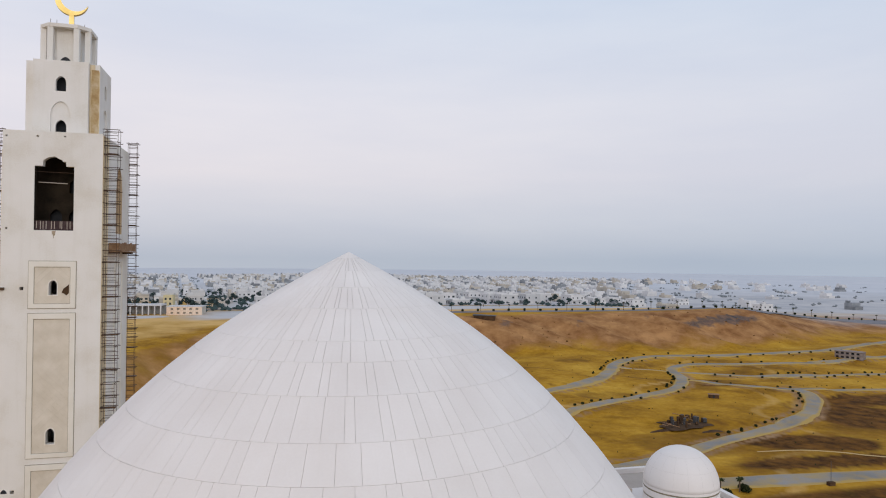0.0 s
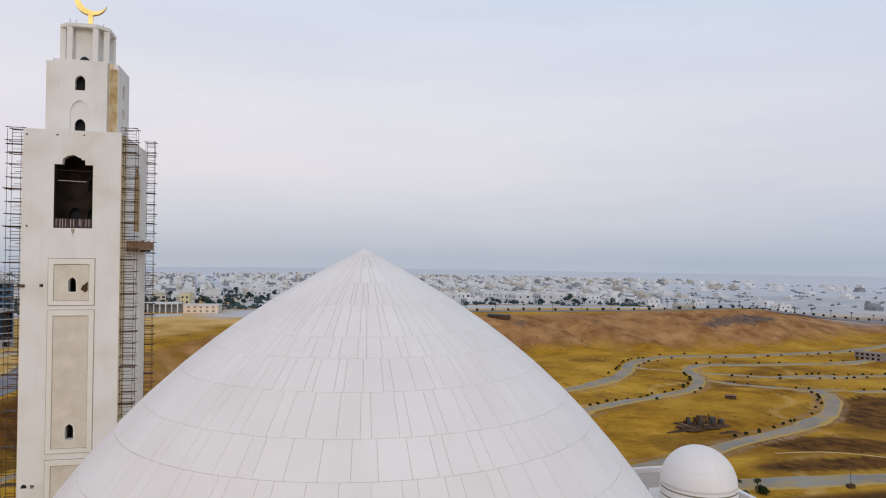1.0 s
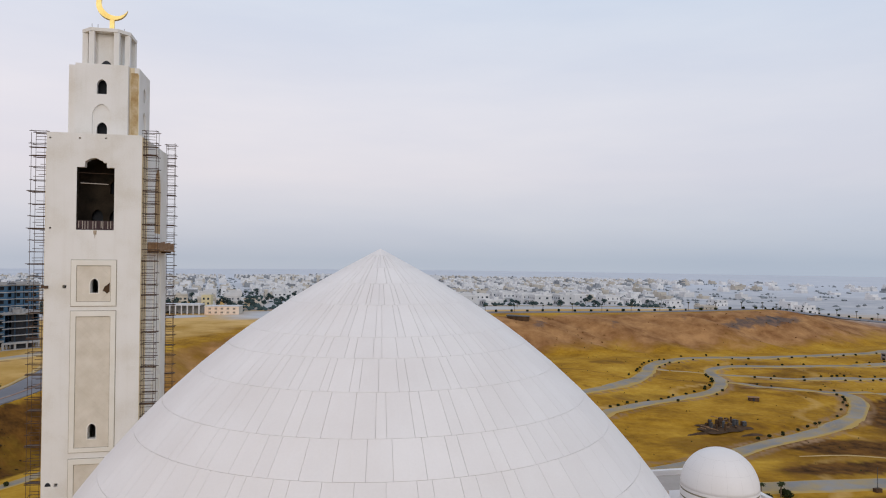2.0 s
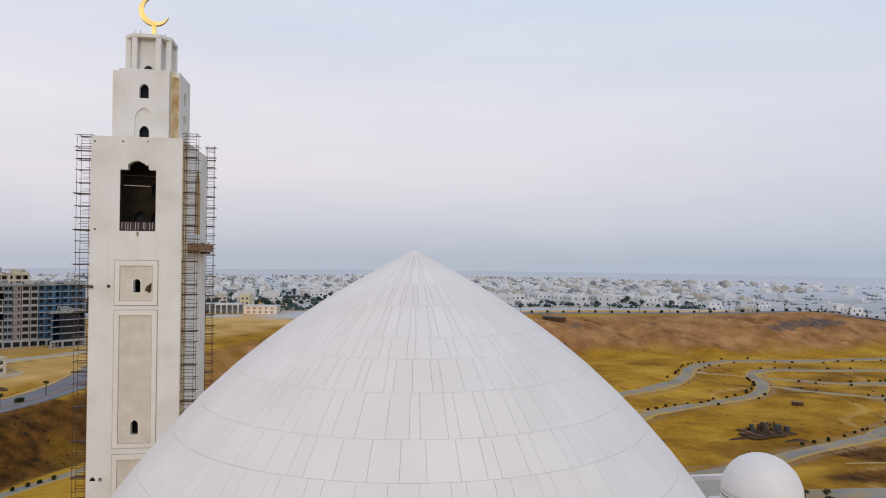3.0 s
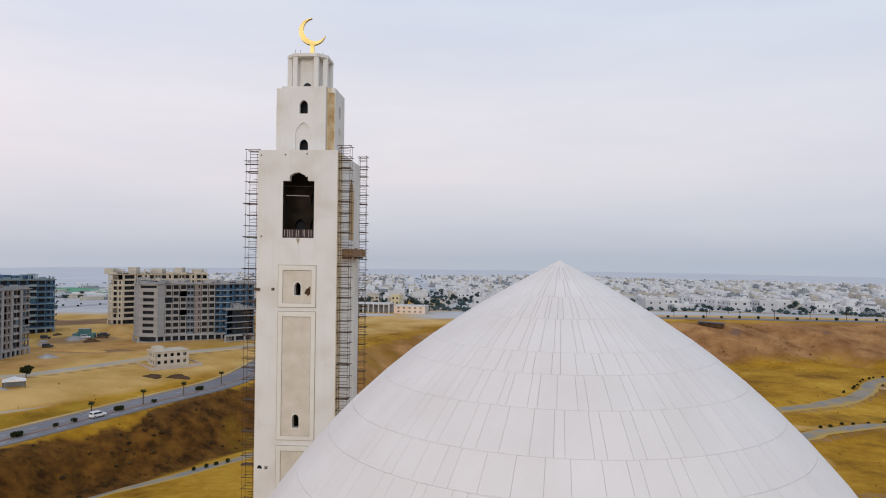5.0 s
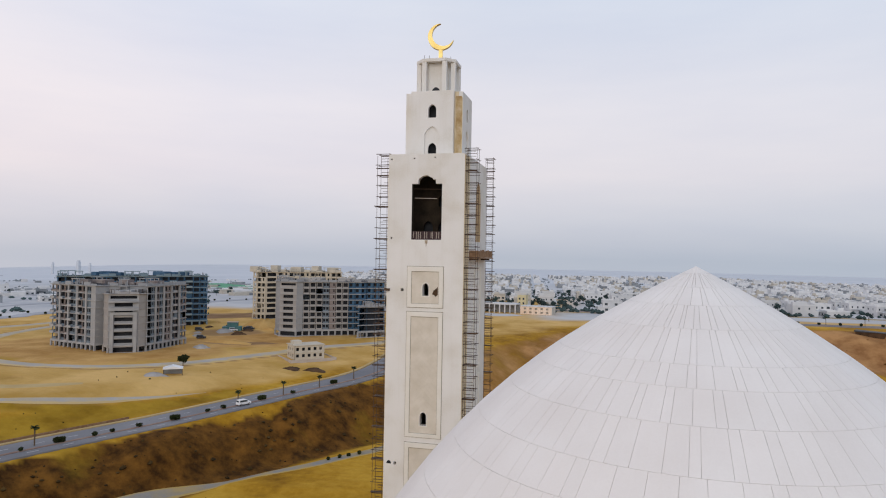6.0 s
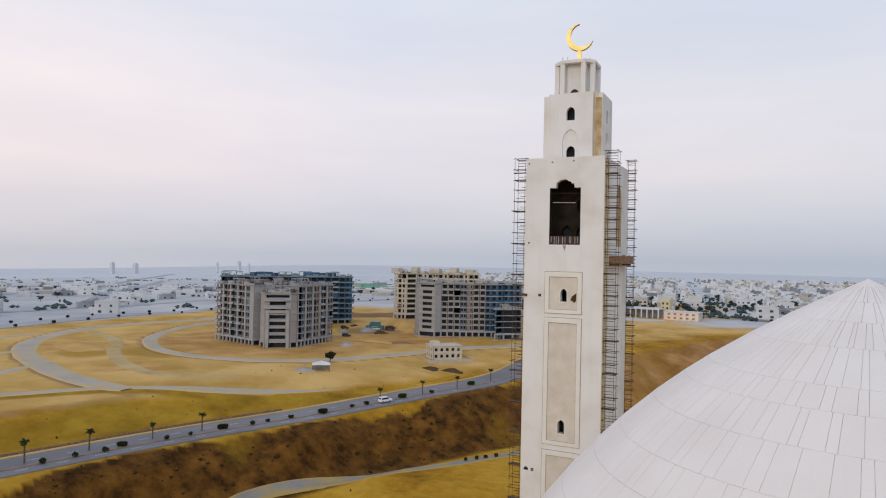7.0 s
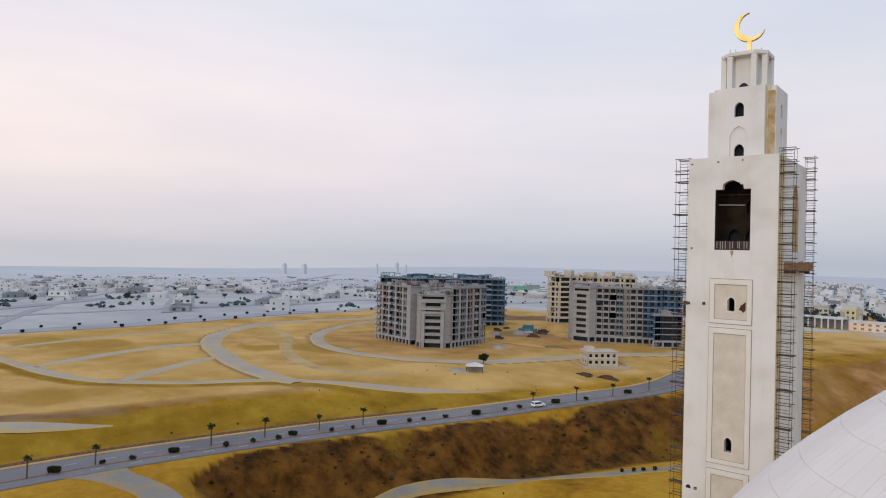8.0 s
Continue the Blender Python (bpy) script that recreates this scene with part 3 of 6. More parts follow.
def ribbon(name, pts, width, mat, label, lift=0.25, category="road", step=4.0, off=0.0, height_above=0.0, ragged=False, flare=0.0, fade=0):
    """A strip along a smooth line on the ground, with skirts. off: metres to the line's left."""
    P = [Vector((*p, 0)) for p in pts]
    line = []
    for i in range(len(P) - 1):
        p0, p1, p2, p3 = P[max(i - 1, 0)], P[i], P[i + 1], P[min(i + 2, len(P) - 1)]
        n = max(2, int((p2 - p1).length / step))
        for k in range(n):
            t = k / n
            line.append(0.5 * (2 * p1 + (p2 - p0) * t + (2 * p0 - 5 * p1 + 4 * p2 - p3) * t * t + (3 * p1 - p0 - 3 * p2 + p3) * t ** 3))
    line.append(P[-1])
    bm = bmesh.new()
    rows = []
    for i, p in enumerate(line):
        d = (line[min(i + 1, len(line) - 1)] - line[max(i - 1, 0)]).normalized()
        s = Vector((-d.y, d.x, 0))
        row = []
        half = width / 2 * (min(1, (i + 1.6) / 4, (len(line) - i + 0.6) / 4, (len(line) - i) / fade if fade else 1) if ragged else 1) * (1 + flare * math.exp(-i * step / 6))
        wob = 0.03 * width * (math.sin(i * 0.45 + len(pts)) + 0.5 * math.sin(i * 1.3)) if ragged else 0.0
        tail = min(1, (len(line) - i) / fade) if fade else 1
        sink = 0.9 * lift * max(0.0, 1 - 2 * tail)
        if ragged:
            cross = ((off - half - min(1.5, 0.2 * width) * tail, lift + 0.3), (off - half, lift * 0.4 + sink), (off - half * 0.72, sink), (off, sink), (off + half * 0.72, sink), (off + half, lift * 0.4 + sink), (off + half + min(1.5, 0.2 * width) * tail, lift + 0.3))
        else:
            cross = ((off - half - 0.05, 1.2), (off - half, 0), (off - half * 0.9, 0), (off, 0), (off + half * 0.9, 0), (off + half, 0), (off + half + 0.05, 1.2))
        for o, drop in cross:
            q = p + s * (o + wob * (1 if o > off else -1 if o < off else 0))
            row.append((q.x, q.y, drop))
        rows.append(row)
    arr = np.array(rows)
    z = height(arr[..., 0], arr[..., 1])
    z = np.maximum(z, (z[:, 3:4] + z) / 2) + lift + height_above - arr[..., 2]
    vs = [[bm.verts.new((arr[i, k, 0], arr[i, k, 1], z[i, k])) for k in range(7)] for i in range(len(line))]
    for a, b in zip(vs[:-1], vs[1:]):
        for k in range(6):
            bm.faces.new((a[k], b[k], b[k + 1], a[k + 1]))
    bmesh.ops.recalc_face_normals(bm, faces=bm.faces[:])
    if sum(f.normal.z for f in bm.faces) < 0:
        bmesh.ops.reverse_faces(bm, faces=bm.faces[:])
    me = bpy.data.meshes.new(name)
    bm.to_mesh(me)
    bm.free()
    me.materials.append(mat)
    at = me.attributes.new("edge", "FLOAT", "POINT")
    at.data.foreach_set("value", (1.0, 0.75, 0.0, 0.0, 0.0, 0.75, 1.0) * len(line) if ragged else (0.6, 0.35, 0.0, 0.0, 0.0, 0.35, 0.6) * len(line))
    tagged(new(name, me), label, category, kind="structure")
    return line


MAIN_ROAD = [(-143, -110), (-139, -70), (-136, -40), (-132.4, -18), (-125.8, 7.3), (-116.2, 38), (-102.6, 72.8), (-85.7, 114.4), (-67, 160.6), (-70, 225), (-92, 310), (-86, 400), (-40, 448), (20, 430), (90, 374), (150, 372), (198, 374), (240, 369), (284, 364), (328, 361), (366, 364), (400, 380), (424, 392), (460, 403), (492, 408), (530, 408), (565, 402), (650, 384), (780, 350)]
road_line = ribbon("road", MAIN_ROAD, 13.5, ASPHALT, "grey two-way asphalt avenue with a planted median", 0.3)
ribbon("east_avenue", MAIN_ROAD[20:], 24, ASPHALT, "wide dark dual avenue curving away over the plain", 0.45, step=8.0, off=-10.0, ragged=True)
ribbon("median", MAIN_ROAD[:17], 0.9, MEDIAN, "reddish kerbed median strip of the avenue", 0.3, "median", off=-2.0, height_above=0.18)
ribbon("kerb", MAIN_ROAD, 1.4, TRACK, "reddish earth footpath beside the avenue", 0.3, "kerb", off=8.0, height_above=0.1)

ROAD_PAINT = material("worn_road_paint", [(0.42, 0.42, 0.43), (0.62, 0.61, 0.60)], 0.85, 1.5, 12)


def lane_marks(line, first, step, count, off):
    """Worn dashes on the avenue's lanes."""
    acc, want, made = 0.0, first, 0
    for a, b in zip(line[:-1], line[1:]):
        L = (b - a).length
        while acc + L >= want and made < count:
            d = (b - a).normalized()
            p = a + d * (want - acc) + Vector((-d.y, d.x, 0)) * off
            z = float(height(np.array(p.x), np.array(p.y)))
            bm = bmesh.new()
            box(bm, -1.3, -0.09, 0.300, 1.3, 0.09, 0.335)
            me = bpy.data.meshes.new("lane_mark")
            bm.to_mesh(me)
            bm.free()
            me.materials.append(ROAD_PAINT)
            ob = new("lane_mark", me)
            ob.matrix_basis = pose(p.x, p.y, z, 0, 0, math.degrees(math.atan2(d.y, d.x)))
            tagged(ob, "worn white dash painted on the avenue", "road marking", kind="structure")
            want, made = want + step, made + 1
        acc += L


lane_marks(road_line, 84, 8.5, 22, 2.4)
lane_marks(road_line, 88, 8.5, 22, -4.4)

# ---- mosque: hall, great dome, side dome ----
DOME = (31.6, -49.8)
ROOF = 39.5


def dome_z(r):
    u = r / 30
    return 62.15 - (0.5206 * u + 0.1537 * u ** 2 + 0.3565 * u ** 3 + 0.2633 * u ** 4) * 30


mosque = thing("mosque", pose(DOME[0], DOME[1], 0), "white stone mosque hall with a great pointed dome clad in panels", "mosque")


def dome_point(r, a, out=0.0):
    k = (dome_z(r + 0.05) - dome_z(r - 0.05)) / 0.1
    n = Vector((-k, 1)).normalized()
    rr = r + n.x * out
    return Vector((rr * math.sin(a), -rr * math.cos(a), dome_z(r) + n.y * out))


def dome_shell():
    bm = bmesh.new()
    radii = [0.02, 0.3, 0.85] + [0.85 + (23.2 - 0.85) * i / 26 for i in range(1, 27)]
    n = 120
    rings = [[bm.verts.new(dome_point(r, math.tau * i / n, -0.05)) for i in range(n)] for r in radii]
    low = [bm.verts.new((v.co.x, v.co.y, ROOF - 0.4)) for v in rings[-1]]
    for a, b in zip(rings, rings[1:] + [low]):
        for i in range(n):
            bm.faces.new((a[i], b[i], b[(i + 1) % n], a[(i + 1) % n]))
    for f in bm.faces:
        f.smooth = True
    bmesh.ops.recalc_face_normals(bm, faces=bm.faces[:])
    return bm


hall = boxes((9 - DOME[0], -84 - DOME[1], 0, 68.6 - DOME[0], -31.2 - DOME[1], ROOF - 0.9))
part("hall_wall", hall, WHITE_STONE, mosque, "plain white hall walls")
parapet = bmesh.new()
X0, Y0, X1, Y1 = 9 - DOME[0], -84 - DOME[1], 68.6 - DOME[0], -31.2 - DOME[1]
for b in ((X0, Y0, X1, Y0 + 0.5), (X0, Y1 - 0.5, X1, Y1), (X0, Y0 + 0.5, X0 + 0.5, Y1 - 0.5), (X1 - 0.5, Y0 + 0.5, X1, Y1 - 0.5)):
    box(parapet, b[0], b[1], ROOF - 0.9, b[2], b[3], ROOF + 0.5)
part("parapet", parapet, WHITE_STONE, mosque)
part("roof", boxes((X0 + 0.5, Y0 + 0.5, ROOF - 0.9, X1 - 0.5, Y1 - 0.5, ROOF)), KERB, mosque, "dusty flat roof")
shell = part("dome", dome_shell(), JOINT, mosque, "great pointed white dome with dark joints")

cap = bmesh.new()
n = 48
cap_r = [0.02, 0.4, 0.85]
rings = [[cap.verts.new(dome_point(r, math.tau * i / n, 0.0)) for i in range(n)] for r in cap_r]
for a, b in zip(rings, rings[1:]):
    for i in range(n):
        cap.faces.new((a[i], b[i], b[(i + 1) % n], a[(i + 1) % n]))
bmesh.ops.recalc_face_normals(cap, faces=cap.faces[:])
part("dome_cap", cap, WHITE_STONE, shell, "small smooth cap at the tip")

# cladding: rings of slabs of uneven width, joints recessed
ROWS = [0.85, 2.35, 4.07, 6.0, 8.4, 9.72, 11.5, 13.5, 15.02, 16.9, 18.3, 20.1, 21.5, 23.1]
rng = random.Random(4)


def slab(bm, r0, r1, a0, a1, gap=0.008):
    top, low = [], []
    steps = 2
    for r in (r0 + 0.0045, r1 - 0.0045):
        for k in range(steps + 1):
            a = a0 + gap / r + (a1 - a0 - 2 * gap / r) * k / steps
            top.append(bm.verts.new(dome_point(r, a, 0.0)))
            low.append(bm.verts.new(dome_point(r, a, -0.06)))
    w = steps + 1
    for k in range(steps):
        bm.faces.new((top[k], top[w + k], top[w + k + 1], top[k + 1]))
    edge = list(range(w)) + list(range(2 * w - 1, w - 1, -1))
    for i, j in zip(edge, edge[1:] + edge[:1]):
        bm.faces.new((top[i], top[j], low[j], low[i]))
    bmesh.ops.recalc_face_normals(bm, faces=bm.faces[-(steps + len(edge)):])


rest = bmesh.new()
slabs = 0
for i in range(len(ROWS) - 1):
    r0, r1 = ROWS[i], ROWS[i + 1]
    a = -math.pi + rng.uniform(0, 0.05)
    end = a + math.tau
    wide = rng.random() < 0.5
    while a < end - 1e-4:
        w = rng.uniform(0.085, 0.11) if wide else rng.uniform(0.04, 0.06)
        wide = not wide or rng.random() < 0.25
        if r0 < 3:
            w *= 1.7
        if end - a - w < 0.05:
            w = end - a
        mid = a + w / 2
        if abs(mid) < 1.15 and 2 < r0 < 19 and slabs < 300:
            bm = bmesh.new()
            slab(bm, r0, r1, a, a + w)
            part("panel", bm, WHITE_STONE, shell)
            slabs += 1
        else:
            slab(rest, r0, r1, a, a + w)
        a += w
tagged(part("cladding", rest, WHITE_STONE, shell, "white stone slabs with thin dark joints"), kind="stuff")


def lathe(profile, n=40):
    bm = bmesh.new()
    rings = [[bm.verts.new((r * math.cos(math.tau * i / n), r * math.sin(math.tau * i / n), z)) for i in range(n)] for r, z in profile]
    for a, b in zip(rings, rings[1:]):
        for i in range(n):
            bm.faces.new((a[i], a[(i + 1) % n], b[(i + 1) % n], b[i]))
    bm.faces.new(rings[0][::-1])
    bm.faces.new(rings[-1])
    bmesh.ops.recalc_face_normals(bm, faces=bm.faces[:])
    return bm


SD = Vector((63.1 - DOME[0], -40.9 - DOME[1], 0))
SR = 3.32
side = part("side_dome", lathe([(SR * math.cos(a), 41.5 + SR * math.sin(a)) for a in [i / 16 * 1.5 for i in range(17)]] + [(0.02, 41.5 + SR)], 56), WHITE_STONE, mosque, "small round white dome on the hall roof", m=Matrix.Translation(SD))
for f in side.data.polygons:
    f.use_smooth = True
part("drum", lathe([(SR + 0.02, ROOF), (SR + 0.02, 40.45), (SR - 0.03, 40.5), (SR - 0.03, 40.6), (SR + 0.03, 40.65), (SR + 0.03, 41.1), (SR - 0.04, 41.15), (SR - 0.04, 41.25), (SR + 0.01, 41.3), (SR + 0.01, 41.5)], 56), WHITE_STONE, side, "low drum with two grooved rings")
for z in (40.55, 41.2):
    part("groove", lathe([(SR - 0.05, z - 0.06), (SR, z - 0.05), (SR, z + 0.05), (SR - 0.05, z + 0.06)], 56), GROOVE, side, "dark groove")
seam = bmesh.new()
for a in (0.5, 0.95):
    r, z = (SR + 0.004) * math.cos(a), 41.5 + (SR + 0.004) * math.sin(a)
    for i in range(56):
        p, q = math.tau * i / 56, math.tau * (i + 1) / 56
        tube(seam, (r * math.cos(p), r * math.sin(p), z), (r * math.cos(q), r * math.sin(q), z), 0.005, 4)
for i in range(16):
    p = math.tau * i / 16
    for k in range(10):
        a, b = 0.95 * k / 10, 0.95 * (k + 1) / 10
        tube(seam, (SR * math.cos(a) * math.cos(p), SR * math.cos(a) * math.sin(p), 41.5 + SR * math.sin(a)), (SR * math.cos(b) * math.cos(p), SR * math.cos(b) * math.sin(p), 41.5 + SR * math.sin(b)), 0.004, 4)
part("seam", seam, JOINT, side, "faint joints between the cladding panels")
part("roof_unit", bevel(boxes((58.2 - DOME[0], -39.0 - DOME[1], ROOF, 59.3 - DOME[0], -37.8 - DOME[1], ROOF + 1.1)), 0.05), KERB, mosque, "small grey box on the roof")
part("roof_plinth", bevel(boxes((SD.x - 4.1, SD.y - 4.1, ROOF, SD.x + 4.1, SD.y + 4.1, ROOF + 0.35)), 0.05), WHITE_STONE, mosque)


# ---- minaret ----
HX, HY = 5.75, 8.5
FX = 0.15      # the openings lie a little off the middle
SHAFT = 77.5
minaret = thing("minaret", pose(-0.27, 8.5, 0), "tall cream-plastered square minaret under repair, topped by a gilded crescent", "minaret")

bell = [(x + FX, z) for x, z in [(-2.27, 64.93), (2.27, 64.93), (2.27, 73.1), (1.35, 73.1), (1.3, 73.75), (0.95, 73.7), (0.85, 73.95), (0.5, 74.05), (0.0, 74.35), (-0.75, 74.2), (-1.3, 73.8), (-1.35, 73.1), (-2.27, 73.1)]]
FRONT_HOLES = [bell, arch(0.05 + FX, 56.75, 0.95, 1.85), arch(FX, 37.9, 0.98, 1.95), rect(-5.45, 76.65, -5.2, 76.85),
               rect(-1.95, 76.75, -1.7, 76.95), rect(1.2, 76.85, 1.42, 77.03), rect(-5.3, 65.0, -5.05, 65.25), rect(-3.6, 57.35, -3.15, 57.75),
               rect(-4.25, 31.9, -3.8, 32.35)]
part("wall", plate(bmesh.new(), rect(-HX, 0, HX, SHAFT), FRONT_HOLES, -HY, -HY + 0.9), PLASTER, minaret, "cream plaster front wall with a large unglazed opening")
side_arch = []
aw, az0, asp, atop = 1.75, 64.9, 70.6, 74.3
side_arch += [(-aw, az0), (aw, az0)]
for i in range(9):
    t = i / 8
    side_arch.append((aw * (1 - t ** 1.8), asp + (atop - asp) * math.sin(t * math.pi / 2) ** 1.0))
for i in range(7, -1, -1):
    t = i / 8
    side_arch.append((-aw * (1 - t ** 1.8), asp + (atop - asp) * math.sin(t * math.pi / 2) ** 1.0))
side_arch = [(x * 1.15 + 1.8, z) for x, z in side_arch]
part("wall", plate(bmesh.new(), rect(-HY + 0.9, 0, HY - 0.9, SHAFT), [side_arch, arch(1.8, 56.75, 0.95, 1.85)], -HX, -HX + 1.5, Matrix.Rotation(math.pi / 2, 4, "Z")), PLASTER, minaret, "cream plaster side wall with a pointed arch recess")
part("wall", plate(bmesh.new(), rect(-HX, 0, HX, SHAFT), [bell], HY - 0.9, HY), PLASTER, minaret)
part("wall", plate(bmesh.new(), rect(-HY + 0.9, 0, HY - 0.9, SHAFT), [side_arch], -HX, -HX + 1.5, Matrix.Rotation(-math.pi / 2, 4, "Z")), PLASTER, minaret)
part("floor_slab", boxes((-HX + 0.9, -HY + 0.9, SHAFT - 0.9, HX - 0.9, HY - 0.9, SHAFT - 0.3)), PLASTER, minaret)
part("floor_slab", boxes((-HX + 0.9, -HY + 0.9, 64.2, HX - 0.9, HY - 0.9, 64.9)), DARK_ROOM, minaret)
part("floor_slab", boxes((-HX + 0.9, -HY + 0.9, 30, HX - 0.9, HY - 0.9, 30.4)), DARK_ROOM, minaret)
# inner core behind the opening, with small arched niches
core_holes = [arch(-1.25, 65.2, 1.5, 2.8, 0.4), arch(1.1, 65.2, 1.6, 2.8, 0.4), arch(0.9, 70.2, 1.1, 1.8, 0.3)]
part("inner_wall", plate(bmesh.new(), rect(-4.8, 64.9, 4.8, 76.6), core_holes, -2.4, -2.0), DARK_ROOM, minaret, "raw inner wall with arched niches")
# near-black sheet behind the niches, in place of shade
part("inner_wall", boxes((-4.8, -1.2, 64.9, 4.8, -1.0, 76.6)), HOLE, minaret)
# thin dark liners stand in for shade on the reveals
for s in (-1, 1):
    x0 = FX + s * 2.27 - (0.012 if s > 0 else 0.0)
    part("jamb", boxes((x0, -HY + 0.1, 64.95, x0 + 0.012, -HY + 0.89, 73.08)), DARK_ROOM, minaret, "reveal of the opening, coloured dark in place of shade")
part("bar", tube(bmesh.new(), (-1.75, -HY + 0.4, 71.05), (1.6, -HY + 0.4, 70.95), 0.05), KERB, minaret, "pale pole across the opening")
for x0, z0 in ((-2.5, 72.4),):
    part("bar", tube(bmesh.new(), (x0, -HY + 0.3, z0), (2.5, -HY + 0.3, z0 - 0.1), 0.03), STEEL, minaret)
BALUSTRADE = material("dark_stained_boards", [(0.045, 0.03, 0.032), (0.085, 0.06, 0.058)], 0.9, 2, 14)
part("balustrade", boxes((FX - 2.26, -HY + 0.25, 64.93, FX + 2.26, -HY + 0.4, 66.15)), BALUSTRADE, minaret, "dark boarded barrier with white drips")
for x in (-1.9, -1.45, -1.15, -0.8, -0.2, 0.15, 0.8, 1.0, 1.6, 1.95):
    part("drip", boxes((x, -HY + 0.22, 65.0 + (x * 7) % 0.3, x + 0.07, -HY + 0.25, 66.1)), KERB, minaret)


def framed_panel(z0, z1, holes):
    """A recessed carved panel within a raised stone frame on the front face."""
    x0, x1 = -2.72 + FX, 2.68 + FX
    part("panel_groove", plate(bmesh.new(), rect(x0 - 0.07, z0 - 0.07, x1 + 0.07, z1 + 0.07), [rect(x0, z0, x1, z1)], -HY - 0.012, -HY + 0.05), GROOVE, minaret)
    part("panel_frame", bevel(plate(bmesh.new(), rect(x0, z0, x1, z1), [rect(x0 + 0.62, z0 + 0.55, x1 - 0.62, z1 - 0.7)], -HY - 0.16, -HY + 0.02), 0.03), FRAME_STONE, minaret, "raised pale stone frame")
    inner = rect(x0 + 0.62, z0 + 0.55, x1 - 0.62, z1 - 0.7)
    panel = part("carved_panel", plate(bmesh.new(), inner, holes, -HY - 0.03, -HY + 0.02), PANEL, minaret, "beige carved panel with a fine lattice relief")
    part("panel_groove", plate(bmesh.new(), rect(x0 + 0.62, z0 + 0.55, x1 - 0.62, z1 - 0.7), [rect(x0 + 0.67, z0 + 0.6, x1 - 0.67, z1 - 0.77)], -HY - 0.04, -HY - 0.031), GROOVE, minaret)
    bm = bmesh.new()
    X0, X1, Z0, Z1 = x0 + 0.62, x1 - 0.62, z0 + 0.55, z1 - 0.7
    s = 0.82
    def clip(ax, azz, bx, bzz):
        # keep a slanting rib inside the panel
        t0, t1 = 0.0, 1.0
        for p, q0, q1, d in ((ax, X0, X1, bx - ax), (azz, Z0, Z1, bzz - azz)):
            if abs(d) < 1e-9:
                if not q0 < p < q1:
                    return None
                continue
            a, b = (q0 - p) / d, (q1 - p) / d
            t0, t1 = max(t0, min(a, b)), min(t1, max(a, b))
        return None if t1 - t0 < 1e-3 else ((ax + (bx - ax) * t0, azz + (bzz - azz) * t0), (ax + (bx - ax) * t1, azz + (bzz - azz) * t1))
    H = Z1 - Z0
    k = X0 - H - s
    while k < X1 + s:
        for g in ((k, Z0, k + H, Z1), (k + H, Z0, k, Z1)):
            c = clip(*g)
            if c and not any(min(p[0] for p in h) - 0.3 < c[0][0] + (c[1][0] - c[0][0]) * f < max(p[0] for p in h) + 0.3 and min(p[1] for p in h) - 0.3 < c[0][1] + (c[1][1] - c[0][1]) * f < max(p[1] for p in h) + 0.3 for h in holes for f in [i / 20 for i in range(21)]):
                tube(bm, (c[0][0], -HY - 0.03, c[0][1]), (c[1][0], -HY - 0.03, c[1][1]), 0.02, 4)
        k += s
    part("lattice", bm, PANEL, panel)
    for h in holes:
        xs, zs = [p[0] for p in h], [p[1] for p in h]
        c, w = (min(xs) + max(xs)) / 2, max(xs) - min(xs)
        ring = plate(bmesh.new(), arch(c, min(zs) - 0.12, w + 0.24, max(zs) - min(zs) + 0.26), [h], -HY - 0.07, -HY - 0.0)
        part("window_surround", ring, FRAME_STONE, panel, "pale moulded surround")


framed_panel(55.05, 61.0, [arch(0.05 + FX, 56.75, 0.95, 1.85)])
framed_panel(36.2, 54.4, [arch(FX, 37.9, 0.98, 1.95)])
framed_panel(14.0, 35.35, [])
# broken patch in the upper panel, and corner strips left unpainted
bm = bmesh.new()
plate(bm, [(1.2, 57.0), (1.5, 56.9), (1.75, 56.65), (2.05, 56.95), (2.06, 58.1), (1.7, 57.75), (1.45, 57.6)], [], -HY - 0.06, -HY - 0.02)
part("broken_patch", bm, RUST_EARTH, minaret, "dark broken hole in the panel")
part("corner_strip", boxes((HX, -HY + 0.05, 0, HX + 0.06, -HY + 3.3, SHAFT - 0.2)), RAW_PLASTER, minaret, "unpainted beige strip at the corner")
part("corner_strip", boxes((-HX - 0.05, -HY + 0.02, 0, -HX, -HY + 0.6, SHAFT - 2.5)), RAW_PLASTER, minaret, "unpainted beige strip at the corner")
part("corbel", boxes((-HX - 0.3, -HY - 0.25, 57.35, -HX + 0.5, -HY + 0.1, 57.7)), STEEL, minaret, "dark steel bracket")
# flat near-black plate painted as the shade of a hole
for p in ((-4.95, 32.2),):
    part("putlog_hole", plate(bmesh.new(), arch(p[0], p[1] - 0.2, 0.7, 0.5), [], -HY - 0.02, -HY + 0.03), HOLE, minaret)
# raised frame on the side face below the arch
for z0, z1 in ((45.0, 61.0), (20.0, 44.0)):
    part("panel_frame", plate(bmesh.new(), rect(-0.9, z0, 4.5, z1), [rect(-0.3, z0 + 0.5, 3.9, z1 - 0.6)], -HX - 0.1, -HX, Matrix.Rotation(math.pi / 2, 4, "Z")), FRAME_STONE, minaret)
liner = plate(bmesh.new(), [((x - 1.8) * 0.997 + 1.8, z - 0.004) for x, z in side_arch], [[((x - 1.8) * 0.95 + 1.8, z - 0.09 if z > 66 else z + 0.05) for x, z in side_arch]], -HX + 0.03, -HX + 1.5, Matrix.Rotation(math.pi / 2, 4, "Z"))
